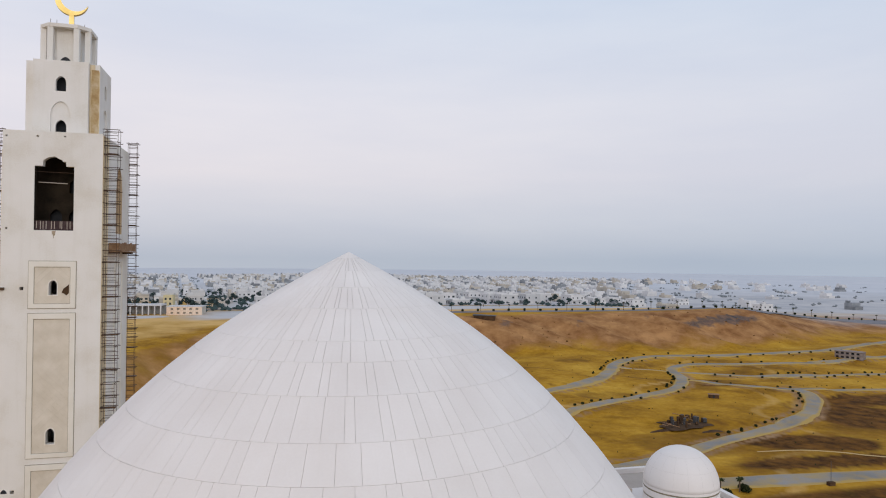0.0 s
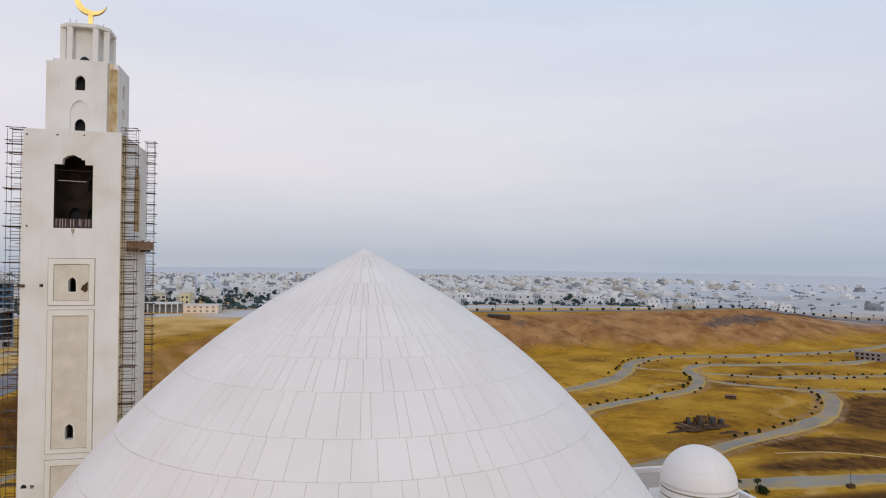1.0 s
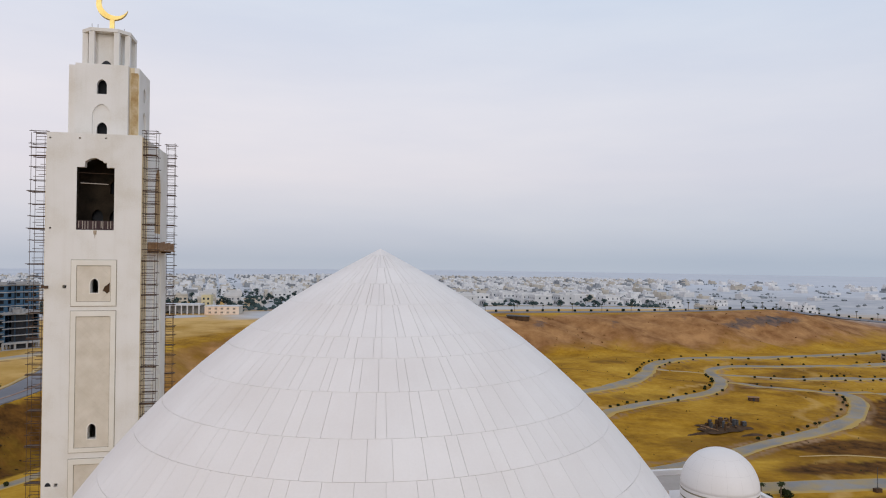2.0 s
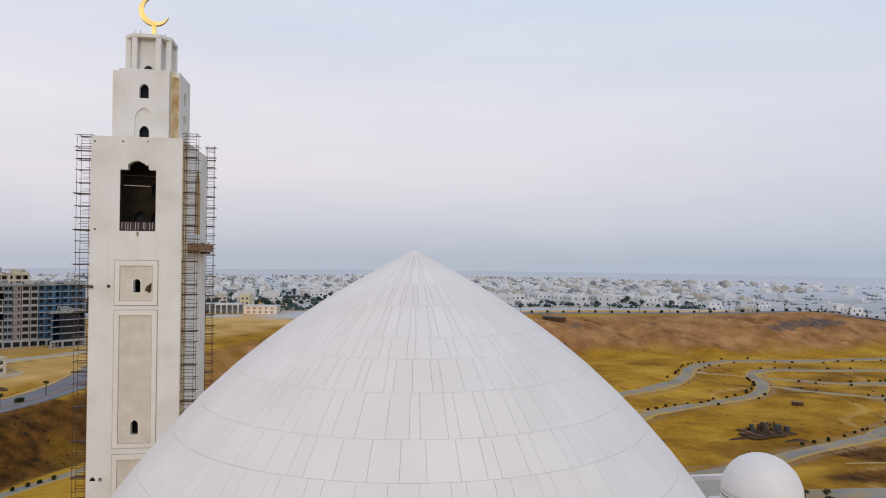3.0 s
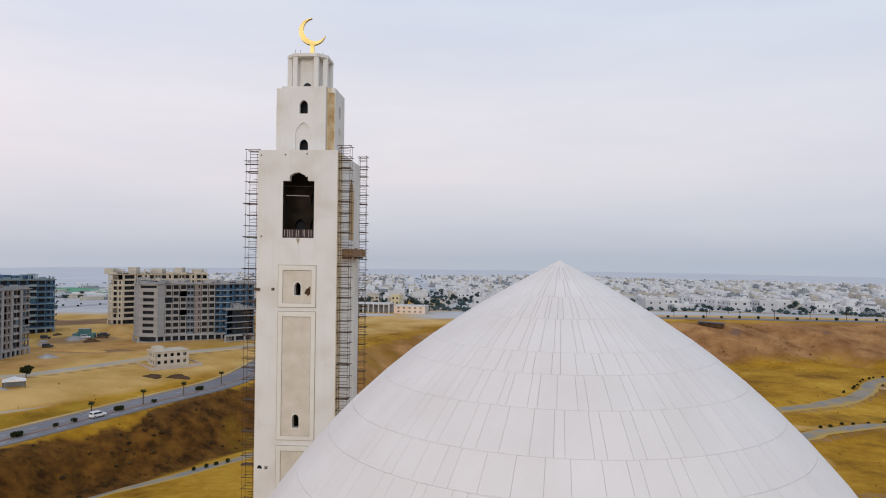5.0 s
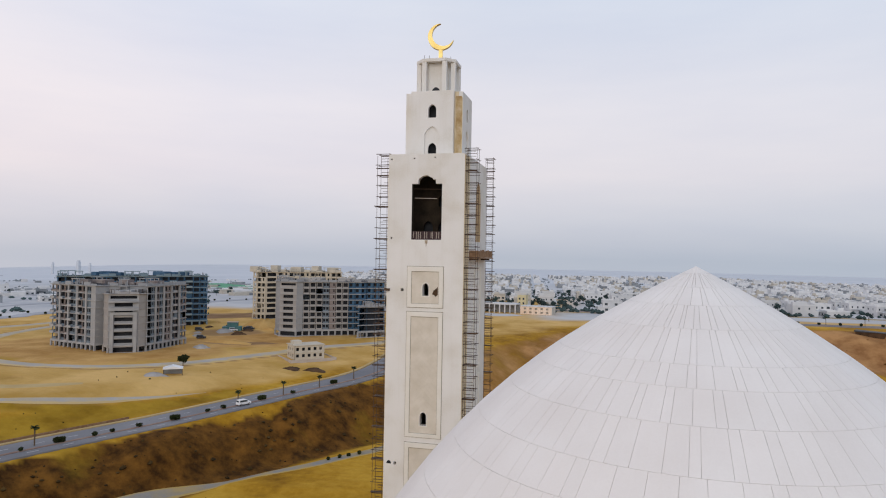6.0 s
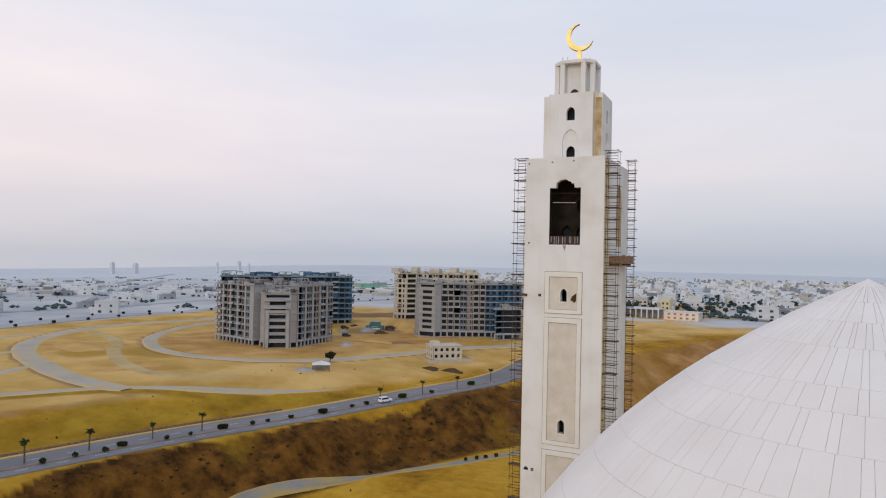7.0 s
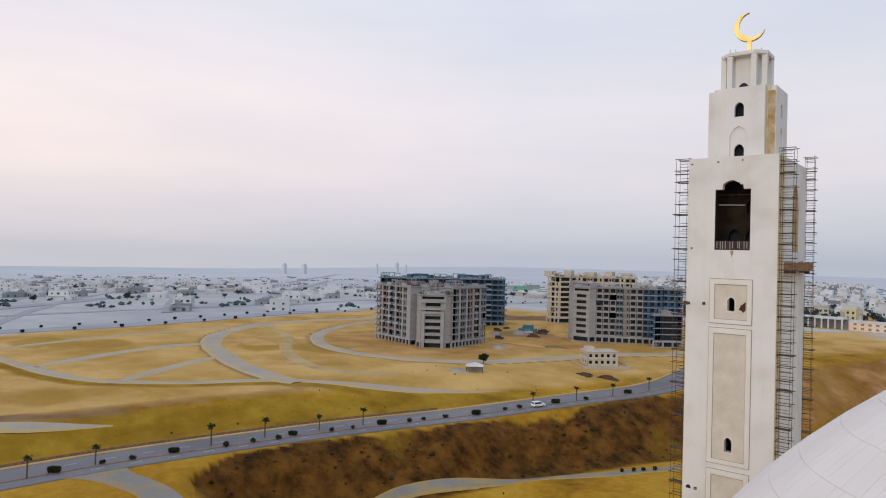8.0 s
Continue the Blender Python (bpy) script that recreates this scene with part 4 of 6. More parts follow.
part("arch_reveal", liner, material("tan_plaster", [(0.50, 0.38, 0.24), (0.66, 0.54, 0.38)], 0.9, 0.5, 6, 0.2), minaret, "tan unpainted reveal of the arch")
recess = plate(bmesh.new(), [((x - 1.8) * 1.05 + 1.8, z + 0.02) for x, z in side_arch], [], -HX + 1.5, -HX + 1.6, Matrix.Rotation(math.pi / 2, 4, "Z"))
part("recess_wall", recess, material("tan_render", [(0.44, 0.29, 0.15), (0.60, 0.45, 0.28)], 0.9, 0.5, 6, 0.2), minaret, "beige back of the arch recess")

# upper tier: cross-shaped plan with notched corners
A2, C2, T2 = 3.3, 1.15, 87.45
OY = -1.0
TX = -0.12
W2 = A2 + C2
w_lo, w_hi, blind = arch(0, 77.55, 1.3, 2.1, 0.25), arch(0, 83.4, 1.25, 2.0, 0.25), arch(0, 77.5, 2.35, 4.6, 0.35)
for k in range(4):
    turn = Matrix.Translation((TX, OY, 0)) @ Matrix.Rotation(k * math.pi / 2, 4, "Z")
    part("tier_wall", plate(bmesh.new(), rect(-A2, SHAFT - 0.3, A2, T2), [w_lo, w_hi], -W2 + 0.30, -W2 + 0.6, turn), PLASTER, minaret, "cream wall with two small arched windows")
    part("tier_facing", plate(bmesh.new(), rect(-A2, SHAFT - 0.3, A2, T2), [[(x, z) for x, z in blind], w_hi], -W2, -W2 + 0.298, turn), PLASTER, minaret)
    for x0, raw in ((-A2, k == 1), (A2 - 0.4, k == 0)):
        bm = boxes((x0, -W2 + 0.6, SHAFT - 0.3, x0 + 0.4, -A2 + (0.4 if raw and k == 0 else 0.0), T2))
        bmesh.ops.transform(bm, matrix=turn, verts=bm.verts[:])
        part("tier_return", bm, RAW_PLASTER if raw else PLASTER, minaret, "ochre-stained notch at the tier's corner" if raw else "")
part("stain", boxes((TX + A2 + 0.01, OY - A2 - 0.02, SHAFT - 0.2, TX + W2 - 0.02, OY - A2 - 0.003, T2 - 0.9)), RAW_PLASTER, minaret, "long ochre damp stain")
DAMP = material("damp_stain", [(0.34, 0.21, 0.08), (0.50, 0.36, 0.19), (0.66, 0.55, 0.38)], 0.9, 0.45, 4, streak=0.55, stain=(0.3, 0.17, 0.06))
sx0, sx1, sz0, sz1 = TX + A2 + 0.06, TX + W2 - 0.04, SHAFT - 0.1, T2 - 0.7
edge_l = [(sx0 + 0.05 + 0.04 * math.sin(i * 1.7), sz1 + (sz0 - sz1) * i / 14) for i in range(15)]
edge_r = [(sx1 - 0.06 - 0.04 * math.sin(i * 2.3), sz0 + (sz1 - sz0) * i / 14) for i in range(15)]
part("stain", plate(bmesh.new(), edge_l + edge_r, [], OY - A2 - 0.03, OY - A2 - 0.021), DAMP, minaret, "brown damp stain running down the notch")
drip = [(FX - 0.22, 64.87), (FX - 0.16, 64.3), (FX - 0.08, 64.5), (FX, 63.8), (FX + 0.08, 64.4), (FX + 0.16, 64.2), (FX + 0.24, 64.87)]
part("stain", plate(bmesh.new(), drip, [], -HY - 0.006, -HY - 0.001), material("rust_wash", [(0.26, 0.20, 0.13), (0.48, 0.40, 0.30)], 0.9, 1.2, 8), minaret, "brown wash below the opening")
part("tier_core", boxes((TX - A2 + 0.45, -A2 + OY + 0.45, SHAFT - 0.3, TX + A2 - 0.45, A2 + OY - 0.45, T2 - 0.6)), HOLE, minaret)
part("tier_roof", boxes((TX - A2 + 0.02, -A2 + OY + 0.02, T2 - 0.6, TX + A2 - 0.02, A2 + OY - 0.02, T2 - 0.05)), PLASTER, minaret)
# lantern: eight posts round an inner wall, beam ring and flat roof
T3 = 92.8
LX = -0.3
corners = [(-1.67, -2.85), (1.67, -2.85), (2.85, -1.67), (2.85, 1.67), (1.67, 2.85), (-1.67, 2.85), (-2.85, 1.67), (-2.85, -1.67)]
core = [(x * 0.64, y * 0.64) for x, y in corners]


def prism(bm, pts, z0, z1):
    a = [bm.verts.new((x, y, z0)) for x, y in pts]
    b = [bm.verts.new((x, y, z1)) for x, y in pts]
    bm.faces.new(a[::-1])
    bm.faces.new(b)
    for i in range(len(pts)):
        j = (i + 1) % len(pts)
        bm.faces.new((a[i], a[j], b[j], b[i]))
    bmesh.ops.recalc_face_normals(bm, faces=bm.faces[:])
    return bm


part("lantern_base", prism(bmesh.new(), [(x * 1.1 + LX, y * 1.1 + OY) for x, y in corners], T2 - 0.05, T2 + 0.1), PLASTER, minaret)
part("lantern_wall", prism(bmesh.new(), [(x + LX, y + OY) for x, y in core], T2, T3 - 0.3), PLASTER, minaret)
for x, y in corners:
    bm = bevel(boxes((-0.36, -0.36, T2 + 0.1, 0.36, 0.36, T3 - 0.5)), 0.05)
    part("post", bm, PLASTER, minaret, m=Matrix.Translation((x * 0.95 + LX, y * 0.95 + OY, 0)))
for i in range(8):
    p, q = Vector((*corners[i], 0)) * 0.98, Vector((*corners[(i + 1) % 8], 0)) * 0.98
    d = (q - p)
    bm = bevel(boxes((-d.length / 2 - 0.2, -0.33, T3 - 0.5, d.length / 2 + 0.2, 0.33, T3 + (0.004 * (i % 2)))), 0.03)
    c = (p + q) / 2
    part("beam", bm, PLASTER, minaret, m=Matrix.Translation((c.x + LX, c.y + OY, 0)) @ Matrix.Rotation(math.atan2(d.y, d.x), 4, "Z"))
part("lantern_roof", prism(bmesh.new(), [(x * 0.9 + LX, y * 0.9 + OY) for x, y in corners], T3 - 0.35, T3 - 0.05), PLASTER, minaret)
# no hole is cut: a near-black plate carries the opening's shade
part("opening", plate(bmesh.new(), arch(LX, T2 + 0.1, 1.4, 1.1, 0.2), [], -2.85 * 0.64 + OY - 0.015, -2.85 * 0.64 + OY), HOLE, minaret, "dark low arched opening")
for x, y in ((-1.9, -2.9), (-1.2, -2.7), (1.9, -1.5)):
    part("rebar", tube(bmesh.new(), (x, y + OY, T3 - 0.2), (x, y + OY, T3 + 0.55), 0.03, 5), STEEL, minaret)


def crescent():
    """A crescent open towards the upper right, with bevelled rims, on a short stem."""
    R, r, off = 2.05, 1.79, Vector((0.40, 0.32))
    c = Vector((0, 96.55))
    pts = []
    d = off.length
    half = math.acos((R * R + d * d - r * r) / (2 * R * d))
    base = math.atan2(off.y, off.x)
    n = 40
    for i in range(n + 1):
        a = base + half + (math.tau - 2 * half) * i / n
        pts.append((c.x + R * math.cos(a), c.y + R * math.sin(a)))
    c2 = c + off
    p0, p1 = Vector(pts[-1]) - c2, Vector(pts[0]) - c2
    a0, a1 = math.atan2(p0.y, p0.x), math.atan2(p1.y, p1.x)
    while a0 < a1:
        a0 += math.tau
    for i in range(1, n):
        a = a0 + (a1 - a0) * i / n
        pts.append((c2.x + r * math.cos(a), c2.y + r * math.sin(a)))
    return plate(bmesh.new(), pts, [], -0.32, 0.32)


cr = part("crescent", crescent(), GOLD, minaret, "gilded crescent open to the upper side", m=Matrix.Translation((-0.05, OY - 0.2, 0.35)) @ Matrix.Rotation(0.15, 4, "Z"))
part("stem", boxes((-0.3, -0.3, T3 - 0.7, 0.3, 0.3, 94.75)), GOLD, cr, "square gilded stem")


# ---- scaffolds ----
def scaffold(cx, cy, wx, wy, top, seed, label, jut=0.0):
    """A tall tube tower: four standards, lifts of ledgers, close rungs, jutting boards. jut: how far the rungs stick out."""
    sc = thing("scaffold_tower", pose(cx, cy, 0), label, "scaffold", "scaffolds on the minaret")
    g = random.Random(seed)
    for sx in (-1, 1):
        for sy in (-1, 1):
            part("standard", tube(bmesh.new(), (sx * wx / 2, sy * wy / 2, 0), (sx * wx / 2 + g.uniform(-0.08, 0.08), sy * wy / 2, top - g.uniform(0, 0.6)), 0.03, 6), STEEL, sc)
    wide = wx > 1.6
    if wide:
        for sy in (-1, 1):
            part("standard", tube(bmesh.new(), (0.35 * wx, sy * wy / 2, 0), (0.35 * wx + 0.05, sy * wy / 2, top - 0.9), 0.03, 6), STEEL, sc)
    inner = -0.1 * wx if wide else -wx / 2
    bm = bmesh.new()
    for sy in (-1, 1):
        tube(bm, (-wx / 2 - 0.3, sy * wy / 2, 0), (wx / 2 + 0.3, sy * wy / 2, 0.0), 0.048, 5)
    for sx in (-1, 1):
        tube(bm, (sx * wx / 2, -wy / 2 - 0.25, 0.05), (sx * wx / 2, wy / 2 + 0.25, 0.05), 0.03, 5)
    lift = part("lift", bm, STEEL, sc, m=Matrix.Translation((0, 0, top - 0.3)))
    rung = part("rung", tube(bmesh.new(), (inner - jut, 0, 0), (wx / 2 + 0.1, 0, 0), 0.036, 5), STEEL, sc, m=Matrix.Translation((0, -wy / 2, top - 0.6)))
    board = part("board", bevel(boxes((-wx / 2 - 0.3, -0.3, 0.06, wx / 2 + 0.25, 0.3, 0.15)), 0.01), STEEL, sc, m=Matrix.Translation((0, -wy / 2 + 0.3, top - 2.5)))
    z = top - 1.9
    i = 0
    while z > 22.0:
        again(lift, Matrix.Translation((g.uniform(-0.1, 0.1), 0, z)) @ Matrix.Rotation(g.uniform(-0.02, 0.02), 4, "Y"))
        if i % 3 == 1:
            again(board, Matrix.Translation((g.uniform(-0.3, 0.3), -wy / 2 + g.uniform(0.1, 0.5), z)) @ Matrix.Rotation(g.uniform(-0.03, 0.03), 4, "Y"))
        for k in (0.42, 0.82, 1.2):
            if g.random() < 0.9:
                again(rung, Matrix.Translation((g.uniform(-0.25 - 0.5 * jut, 0.15), -wy / 2 + g.choice((0, 0, wy)), z + k + g.uniform(-0.08, 0.08))) @ Matrix.Rotation(g.uniform(-0.04, 0.04), 4, "Y"))
        z -= 1.55 + g.uniform(-0.2, 0.2)
        i += 1
    return sc


scaffold(-6.95, 0.9, 1.75, 1.3, 77.9, 1, "rusty steel tube scaffold at the minaret's front corner", 0.15)
scaffold(6.4, 1.15, 1.5, 1.7, 78.5, 2, "rusty steel tube scaffold against the minaret's side")
scaffold(5.95, 17.6, 1.2, 1.2, 79.4, 3, "rusty steel tube scaffold at the minaret's rear corner")
plat = thing("work_platform", pose(5.5, 7.0, 62.3), "rust-brown timber work platform hung on the minaret", "platform")
part("deck", boxes((0, -3.2, 0.0, 1.5, 9.0, 0.12)), TIMBER, plat)
for i in range(8):
    part("side_board", bevel(boxes((1.42, -3.2 + i * 1.4, 0.14, 1.5, -3.2 + i * 1.4 + 1.33, 1.15 + 0.1 * (i % 3))), 0.01), TIMBER, plat)
part("end_board", boxes((0, -3.2, 0.13, 1.4, -3.12, 1.2)), TIMBER, plat)
part("bracket", boxes((-0.1, -3.0, -0.25, 1.4, -2.85, -0.01)), STEEL, plat)
part("bracket", boxes((-0.1, 6.0, -0.25, 1.4, 6.15, -0.01)), STEEL, plat)


def ground_z(x, y):
    return float(height(np.array(x), np.array(y)))


# ---- other roads and tracks ----
ribbon("low_wall", MAIN_ROAD[:7], 0.22, TIMBER, "low dark wall along the avenue's footpath", 0.3, "wall", off=9.6, height_above=0.55)
ribbon("side_road", [(-129, -23.6), (-124, -23.2), (-119, -22.8), (-110.4, -22), (-102.8, -22.7), (-92, -26), (-76, -36)], 7, PALE_ROAD, "pale side road branching off the avenue", 0.2, flare=1.2)
ribbon("service_road", SERVICE_ROAD, 3.6, PALE_ROAD, "narrow grey service road below the cut slope", 0.2, ragged=True)
ribbon("plateau_road", PLATEAU_ROAD_LINE, 4.6, PLATEAU_ROAD, "dusty grey road on the plateau", 0.2, ragged=True, fade=14)
ribbon("ring_road", RING_ROAD, 8.5, PLATEAU_ROAD, "dusty grey ring road round a sand mound", 0.28, ragged=True)
ribbon("lane", [(-195.7, 14), (-203.3, 27.2), (-208.6, 38.6), (-214.1, 51.1), (-219.8, 66)], 5.2, PLATEAU_ROAD, "short dusty lane", 0.26, ragged=True)
ribbon("site_road", SITE_ROAD_A, 6.2, PLATEAU_ROAD, "grey access road curving past the apartment blocks", 0.28, ragged=True)
ribbon("site_road", [(-281, 225), (-276, 250), (-262, 285)], 7, PLATEAU_ROAD, "grey access road behind the apartment blocks", 0.27, ragged=True)
ribbon("dirt_track", [(-300, 150), (-272, 140), (-250, 126), (-229, 108), (-204, 91), (-178, 80), (-160, 80), (-142, 92)], 5.5, TRACK, "pale dirt track over the sand", 0.12, ragged=True)
ribbon("dirt_track", [(300, 96), (240, 72), (215.8, 77.3), (207.1, 83.4), (195.2, 89.4), (179.6, 91.4)], 0.9, TRACK, "thin foot track over the scrub", 0.1, ragged=True)
ribbon("lane", [(207, 231), (216, 229.5), (224, 227.5), (232.9, 221)], 2.2, PALE_ROAD, "narrow link between the valley roads", 0.22, ragged=True)
ribbon("far_road", [(-298.7, 8), (-304, 38.6), (-308, 65.7), (-311, 98.2), (-311, 132.1)], 4, PLATEAU_ROAD, "thin grey track across the plain", 0.25, ragged=True)
ribbon("far_road", [(-242, 6), (-247.9, 21.2), (-253.3, 36.7), (-258.6, 53.8), (-261, 70.9), (-257, 86)], 6, PLATEAU_ROAD, "thin grey track across the plain", 0.25, ragged=True)
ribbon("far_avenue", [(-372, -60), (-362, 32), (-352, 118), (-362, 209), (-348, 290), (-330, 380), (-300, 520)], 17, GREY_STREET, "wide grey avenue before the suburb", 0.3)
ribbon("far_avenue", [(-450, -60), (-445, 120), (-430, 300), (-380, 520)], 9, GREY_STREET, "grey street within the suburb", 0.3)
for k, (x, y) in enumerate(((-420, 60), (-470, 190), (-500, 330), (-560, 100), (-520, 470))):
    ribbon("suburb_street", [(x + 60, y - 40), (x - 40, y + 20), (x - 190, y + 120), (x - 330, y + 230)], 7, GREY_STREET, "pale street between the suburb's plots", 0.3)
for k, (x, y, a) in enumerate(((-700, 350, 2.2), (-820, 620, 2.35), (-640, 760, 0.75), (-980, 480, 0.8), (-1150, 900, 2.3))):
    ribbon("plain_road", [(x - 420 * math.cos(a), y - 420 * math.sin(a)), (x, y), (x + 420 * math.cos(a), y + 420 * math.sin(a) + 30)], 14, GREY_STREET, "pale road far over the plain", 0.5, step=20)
ribbon("stub_road", STUB_ROAD, 4.6, PLATEAU_ROAD, "short pale stub of road on the bank", 0.2, ragged=True, fade=6)
ribbon("valley_road", VALLEY_ROAD_A, 6.0, PALE_ROAD, "pale winding road across the valley", 0.3, ragged=True)
ribbon("valley_road", VALLEY_ROAD_B, 5.4, PALE_ROAD, "pale winding road with shrubs across the valley", 0.3, ragged=True)
ribbon("valley_road", VALLEY_ROAD_C, 4.0, PALE_ROAD, "pale side road across the valley", 0.26, ragged=True)
ribbon("valley_road", VALLEY_ROAD_D, 4.0, PALE_ROAD, "pale side road across the valley", 0.26, ragged=True)
ribbon("valley_road", VALLEY_ROAD_E, 6.0, PALE_ROAD, "pale curving road below the hall", 0.3, ragged=True)
ribbon("valley_road", [(100, 73), (119.9, 70.5), (146.7, 66.7), (160.1, 65.2), (177.2, 63.9), (200.3, 62.8), (300, 56)], 8.4, PALE_ROAD, "wide grey road beside the mosque grounds", 0.3, ragged=True)
ribbon("valley_road", [(95, 90), (128.2, 87), (150, 84)], 3.9, PALE_ROAD, "narrow grey lane behind the hall", 0.25, ragged=True)
ribbon("town_street", [(-160, 470), (-60, 440), (20, 430), (110, 440), (200, 450), (320, 442), (420, 430)], 8, PALE_ROAD, "grey street along the town's edge", 0.3)
ribbon("playing_field", [(-720, 1020), (-610, 940), (-505, 862)], 80, GREEN_PITCH, "green netted field far off", 0.4, "field")


# ---- apartment blocks under construction ----
def bay_mesh(name, w, h, holes, mat, t=0.3):
    bm = plate(bmesh.new(), rect(-w / 2, 0, w / 2, h), holes, 0, t)
    me = bpy.data.meshes.new(name)
    bm.to_mesh(me)
    bm.free()
    me.materials.append(mat)
    return me


def apartment(label, outline, edges, storeys, sh, walls, z0, roof_boxes, seed, slab_mat=None, piers=False):
    """A concrete frame: slabs, ground-floor columns, and bays of infill with openings along the named edges.
    edges: index of the outline's side and the kinds of its columns of bays, read along the side."""
    g = random.Random(seed)
    slab_mat = slab_mat or CONCRETE
    cx, cy = sum(p[0] for p in outline) / len(outline), sum(p[1] for p in outline) / len(outline)
    b = thing("apartment_block", pose(cx, cy, z0), label, "apartment block", "apartment blocks")
    pts = [Vector((x - cx, y - cy)) for x, y in outline]

    def grown(d):
        out = []
        n = len(pts)
        for i in range(n):
            e0, e1 = (pts[i] - pts[i - 1]).normalized(), (pts[(i + 1) % n] - pts[i]).normalized()
            n0, n1 = Vector((e0.y, -e0.x)), Vector((e1.y, -e1.x))
            k = (n0 + n1) / max(0.35, 1 + n0.dot(n1))
            out.append(tuple(pts[i] + k * d))
        return out
    inner = grown(-1.9)
    # shade behind the window holes is put into the core's near-black colour
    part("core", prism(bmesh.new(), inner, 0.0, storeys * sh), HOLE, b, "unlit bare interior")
    slab_bm = prism(bmesh.new(), grown(0.22), 0, 0.34)
    first = part("slab", slab_bm, slab_mat, b, m=Matrix.Translation((0, 0, sh)))
    for s in range(2, storeys + 1):
        again(first, Matrix.Translation((0, 0, s * sh)))
    part("plinth", prism(bmesh.new(), grown(0.6), -2.0, 0.25), CONCRETE, b)
    meshes = {}
    done = {i for i, _ in edges}
    col = part("column", boxes((-0.4, -0.16, 0, 0.4, 0.5, sh - 0.55)), slab_mat, b, m=Matrix.Translation((pts[0].x, pts[0].y, 0)))
    for i in range(len(pts)):
        a, c = pts[i], pts[(i + 1) % len(pts)]
        d = c - a
        L = d.length
        rot = Matrix.Rotation(math.atan2(d.y, d.x), 4, "Z")
        if i not in done:
            for s in range(storeys):
                key = ("plain", round(L, 2))
                if key not in meshes:
                    meshes[key] = bay_mesh("end_wall", L, sh - 0.34, [], walls[0])
                o = new("end_wall", meshes[key])
                o.parent = b
                o.matrix_basis = Matrix.Translation(((a.x + c.x) / 2, (a.y + c.y) / 2, s * sh + 0.34)) @ rot
            continue
        kinds = dict(edges)[i]
        n = len(kinds)
        w = L / n
        for k in range(n):
            p = a + d * ((k + 0.5) / n)
            again(col, Matrix.Translation((*(a + d * (k / n)), 0)) @ rot)
            if piers and k and k % 2 == 0:
                if ("pier", i) not in meshes:
                    meshes["pier", i] = part("pier", boxes((-0.5, -0.42, sh, 0.5, 0.1, storeys * sh + 0.2)), slab_mat, b, "pale full-height concrete pier", m=Matrix.Translation((*(a + d * (k / n)), 0)) @ rot)
                else:
                    again(meshes["pier", i], Matrix.Translation((*(a + d * (k / n)), 0)) @ rot)
            for s in range(1, storeys):
                kind = kinds[k]
                hh = sh - 0.34
                if kind in "wtnb" and g.random() < 0.1:
                    kind = g.choice("ow")
                if kind == "d":
                    kind = "b" if s % 2 else "w"
                if kind == "w":
                    mat, holes = walls[0], [rect(-w * 0.35, 0.6, w * 0.35, hh - 0.2)]
                elif kind == "n":
                    mat, holes = walls[0], [rect(-w * 0.18, 0.8, w * 0.18, hh - 0.3)]
                elif kind == "t":
                    mat, holes = walls[1], [rect(-w * 0.4, 0.9, -w * 0.06, hh - 0.35), rect(w * 0.06, 0.9, w * 0.4, hh - 0.35)]
                elif kind == "b":
                    mat, holes = walls[1], [rect(-w * 0.42, 0.95, w * 0.42, hh - 0.12)]
                elif kind == "o":
                    mat, holes = walls[1], [rect(-w * 0.46, 0.06, w * 0.46, hh - 0.05)]
                elif kind == "s":
                    mat, holes = walls[0], ([rect(-w * 0.3, 0.9, w * 0.3, hh - 0.3)] if s < storeys - 1 else [rect(-w * 0.44, 1.2, w * 0.44, hh - 0.4)])
                elif kind == "u":
                    mat, holes = CONCRETE_BLUE, [rect(-w * 0.36, 0.8, w * 0.08, hh - 0.3)]
                elif kind == "c":
                    mat, holes = BLOCKWORK, [rect(w * 0.1, 0.9, w * 0.3, hh - 0.4)]
                elif kind == "r":
                    continue
                else:
                    mat, holes = slab_mat, []
                key = (kind, round(w, 2), s == storeys - 1 if kind == "s" else 0)
                if key not in meshes:
                    meshes[key] = bay_mesh("wall_bay", w - (0.0 if kind in "pns" else 0.35), hh, holes, mat)
                o = new("wall_bay", meshes[key])
                o.parent = b
                inset = -0.35 if kind in "bou" else 0.0
                q = p + Vector((-d.y, d.x)).normalized() * (-inset)
                o.matrix_basis = Matrix.Translation((q.x, q.y, s * sh + 0.34)) @ rot
                if kind in "b" and s > 1 and g.random() < 0.9:
                    key = ("balcony", round(w, 2))
                    if key not in meshes:
                        bm = boxes((-w * 0.46, -1.0, -0.3, w * 0.46, 0.2, -0.08), (-w * 0.46, -1.0, -0.08, w * 0.46, -0.9, 0.75))
                        me = bpy.data.meshes.new("balcony")
                        bm.to_mesh(me)
                        bm.free()
                        me.materials.append(slab_mat)
                        meshes[key] = me
                    o = new("balcony", meshes[key])
                    o.parent = b
                    o.matrix_basis = Matrix.Translation((p.x, p.y, s * sh + 0.34)) @ rot
    top = storeys * sh + 0.34
    for rx, ry, rw, rd, rh in roof_boxes:
        part("roof_room", bevel(boxes((rx - rw / 2, ry - rd / 2, top, rx + rw / 2, ry + rd / 2, top + rh)), 0.05), walls[0], b, "unfinished stair and tank room")
    # upstand walls with gaps round the roof, a projecting roof edge, and open frames of posts and beams
    part("roof_edge", prism(bmesh.new(), grown(0.75), 0, 0.22), slab_mat, b, "thin projecting roof slab", m=Matrix.Translation((0, 0, storeys * sh + 0.345)))
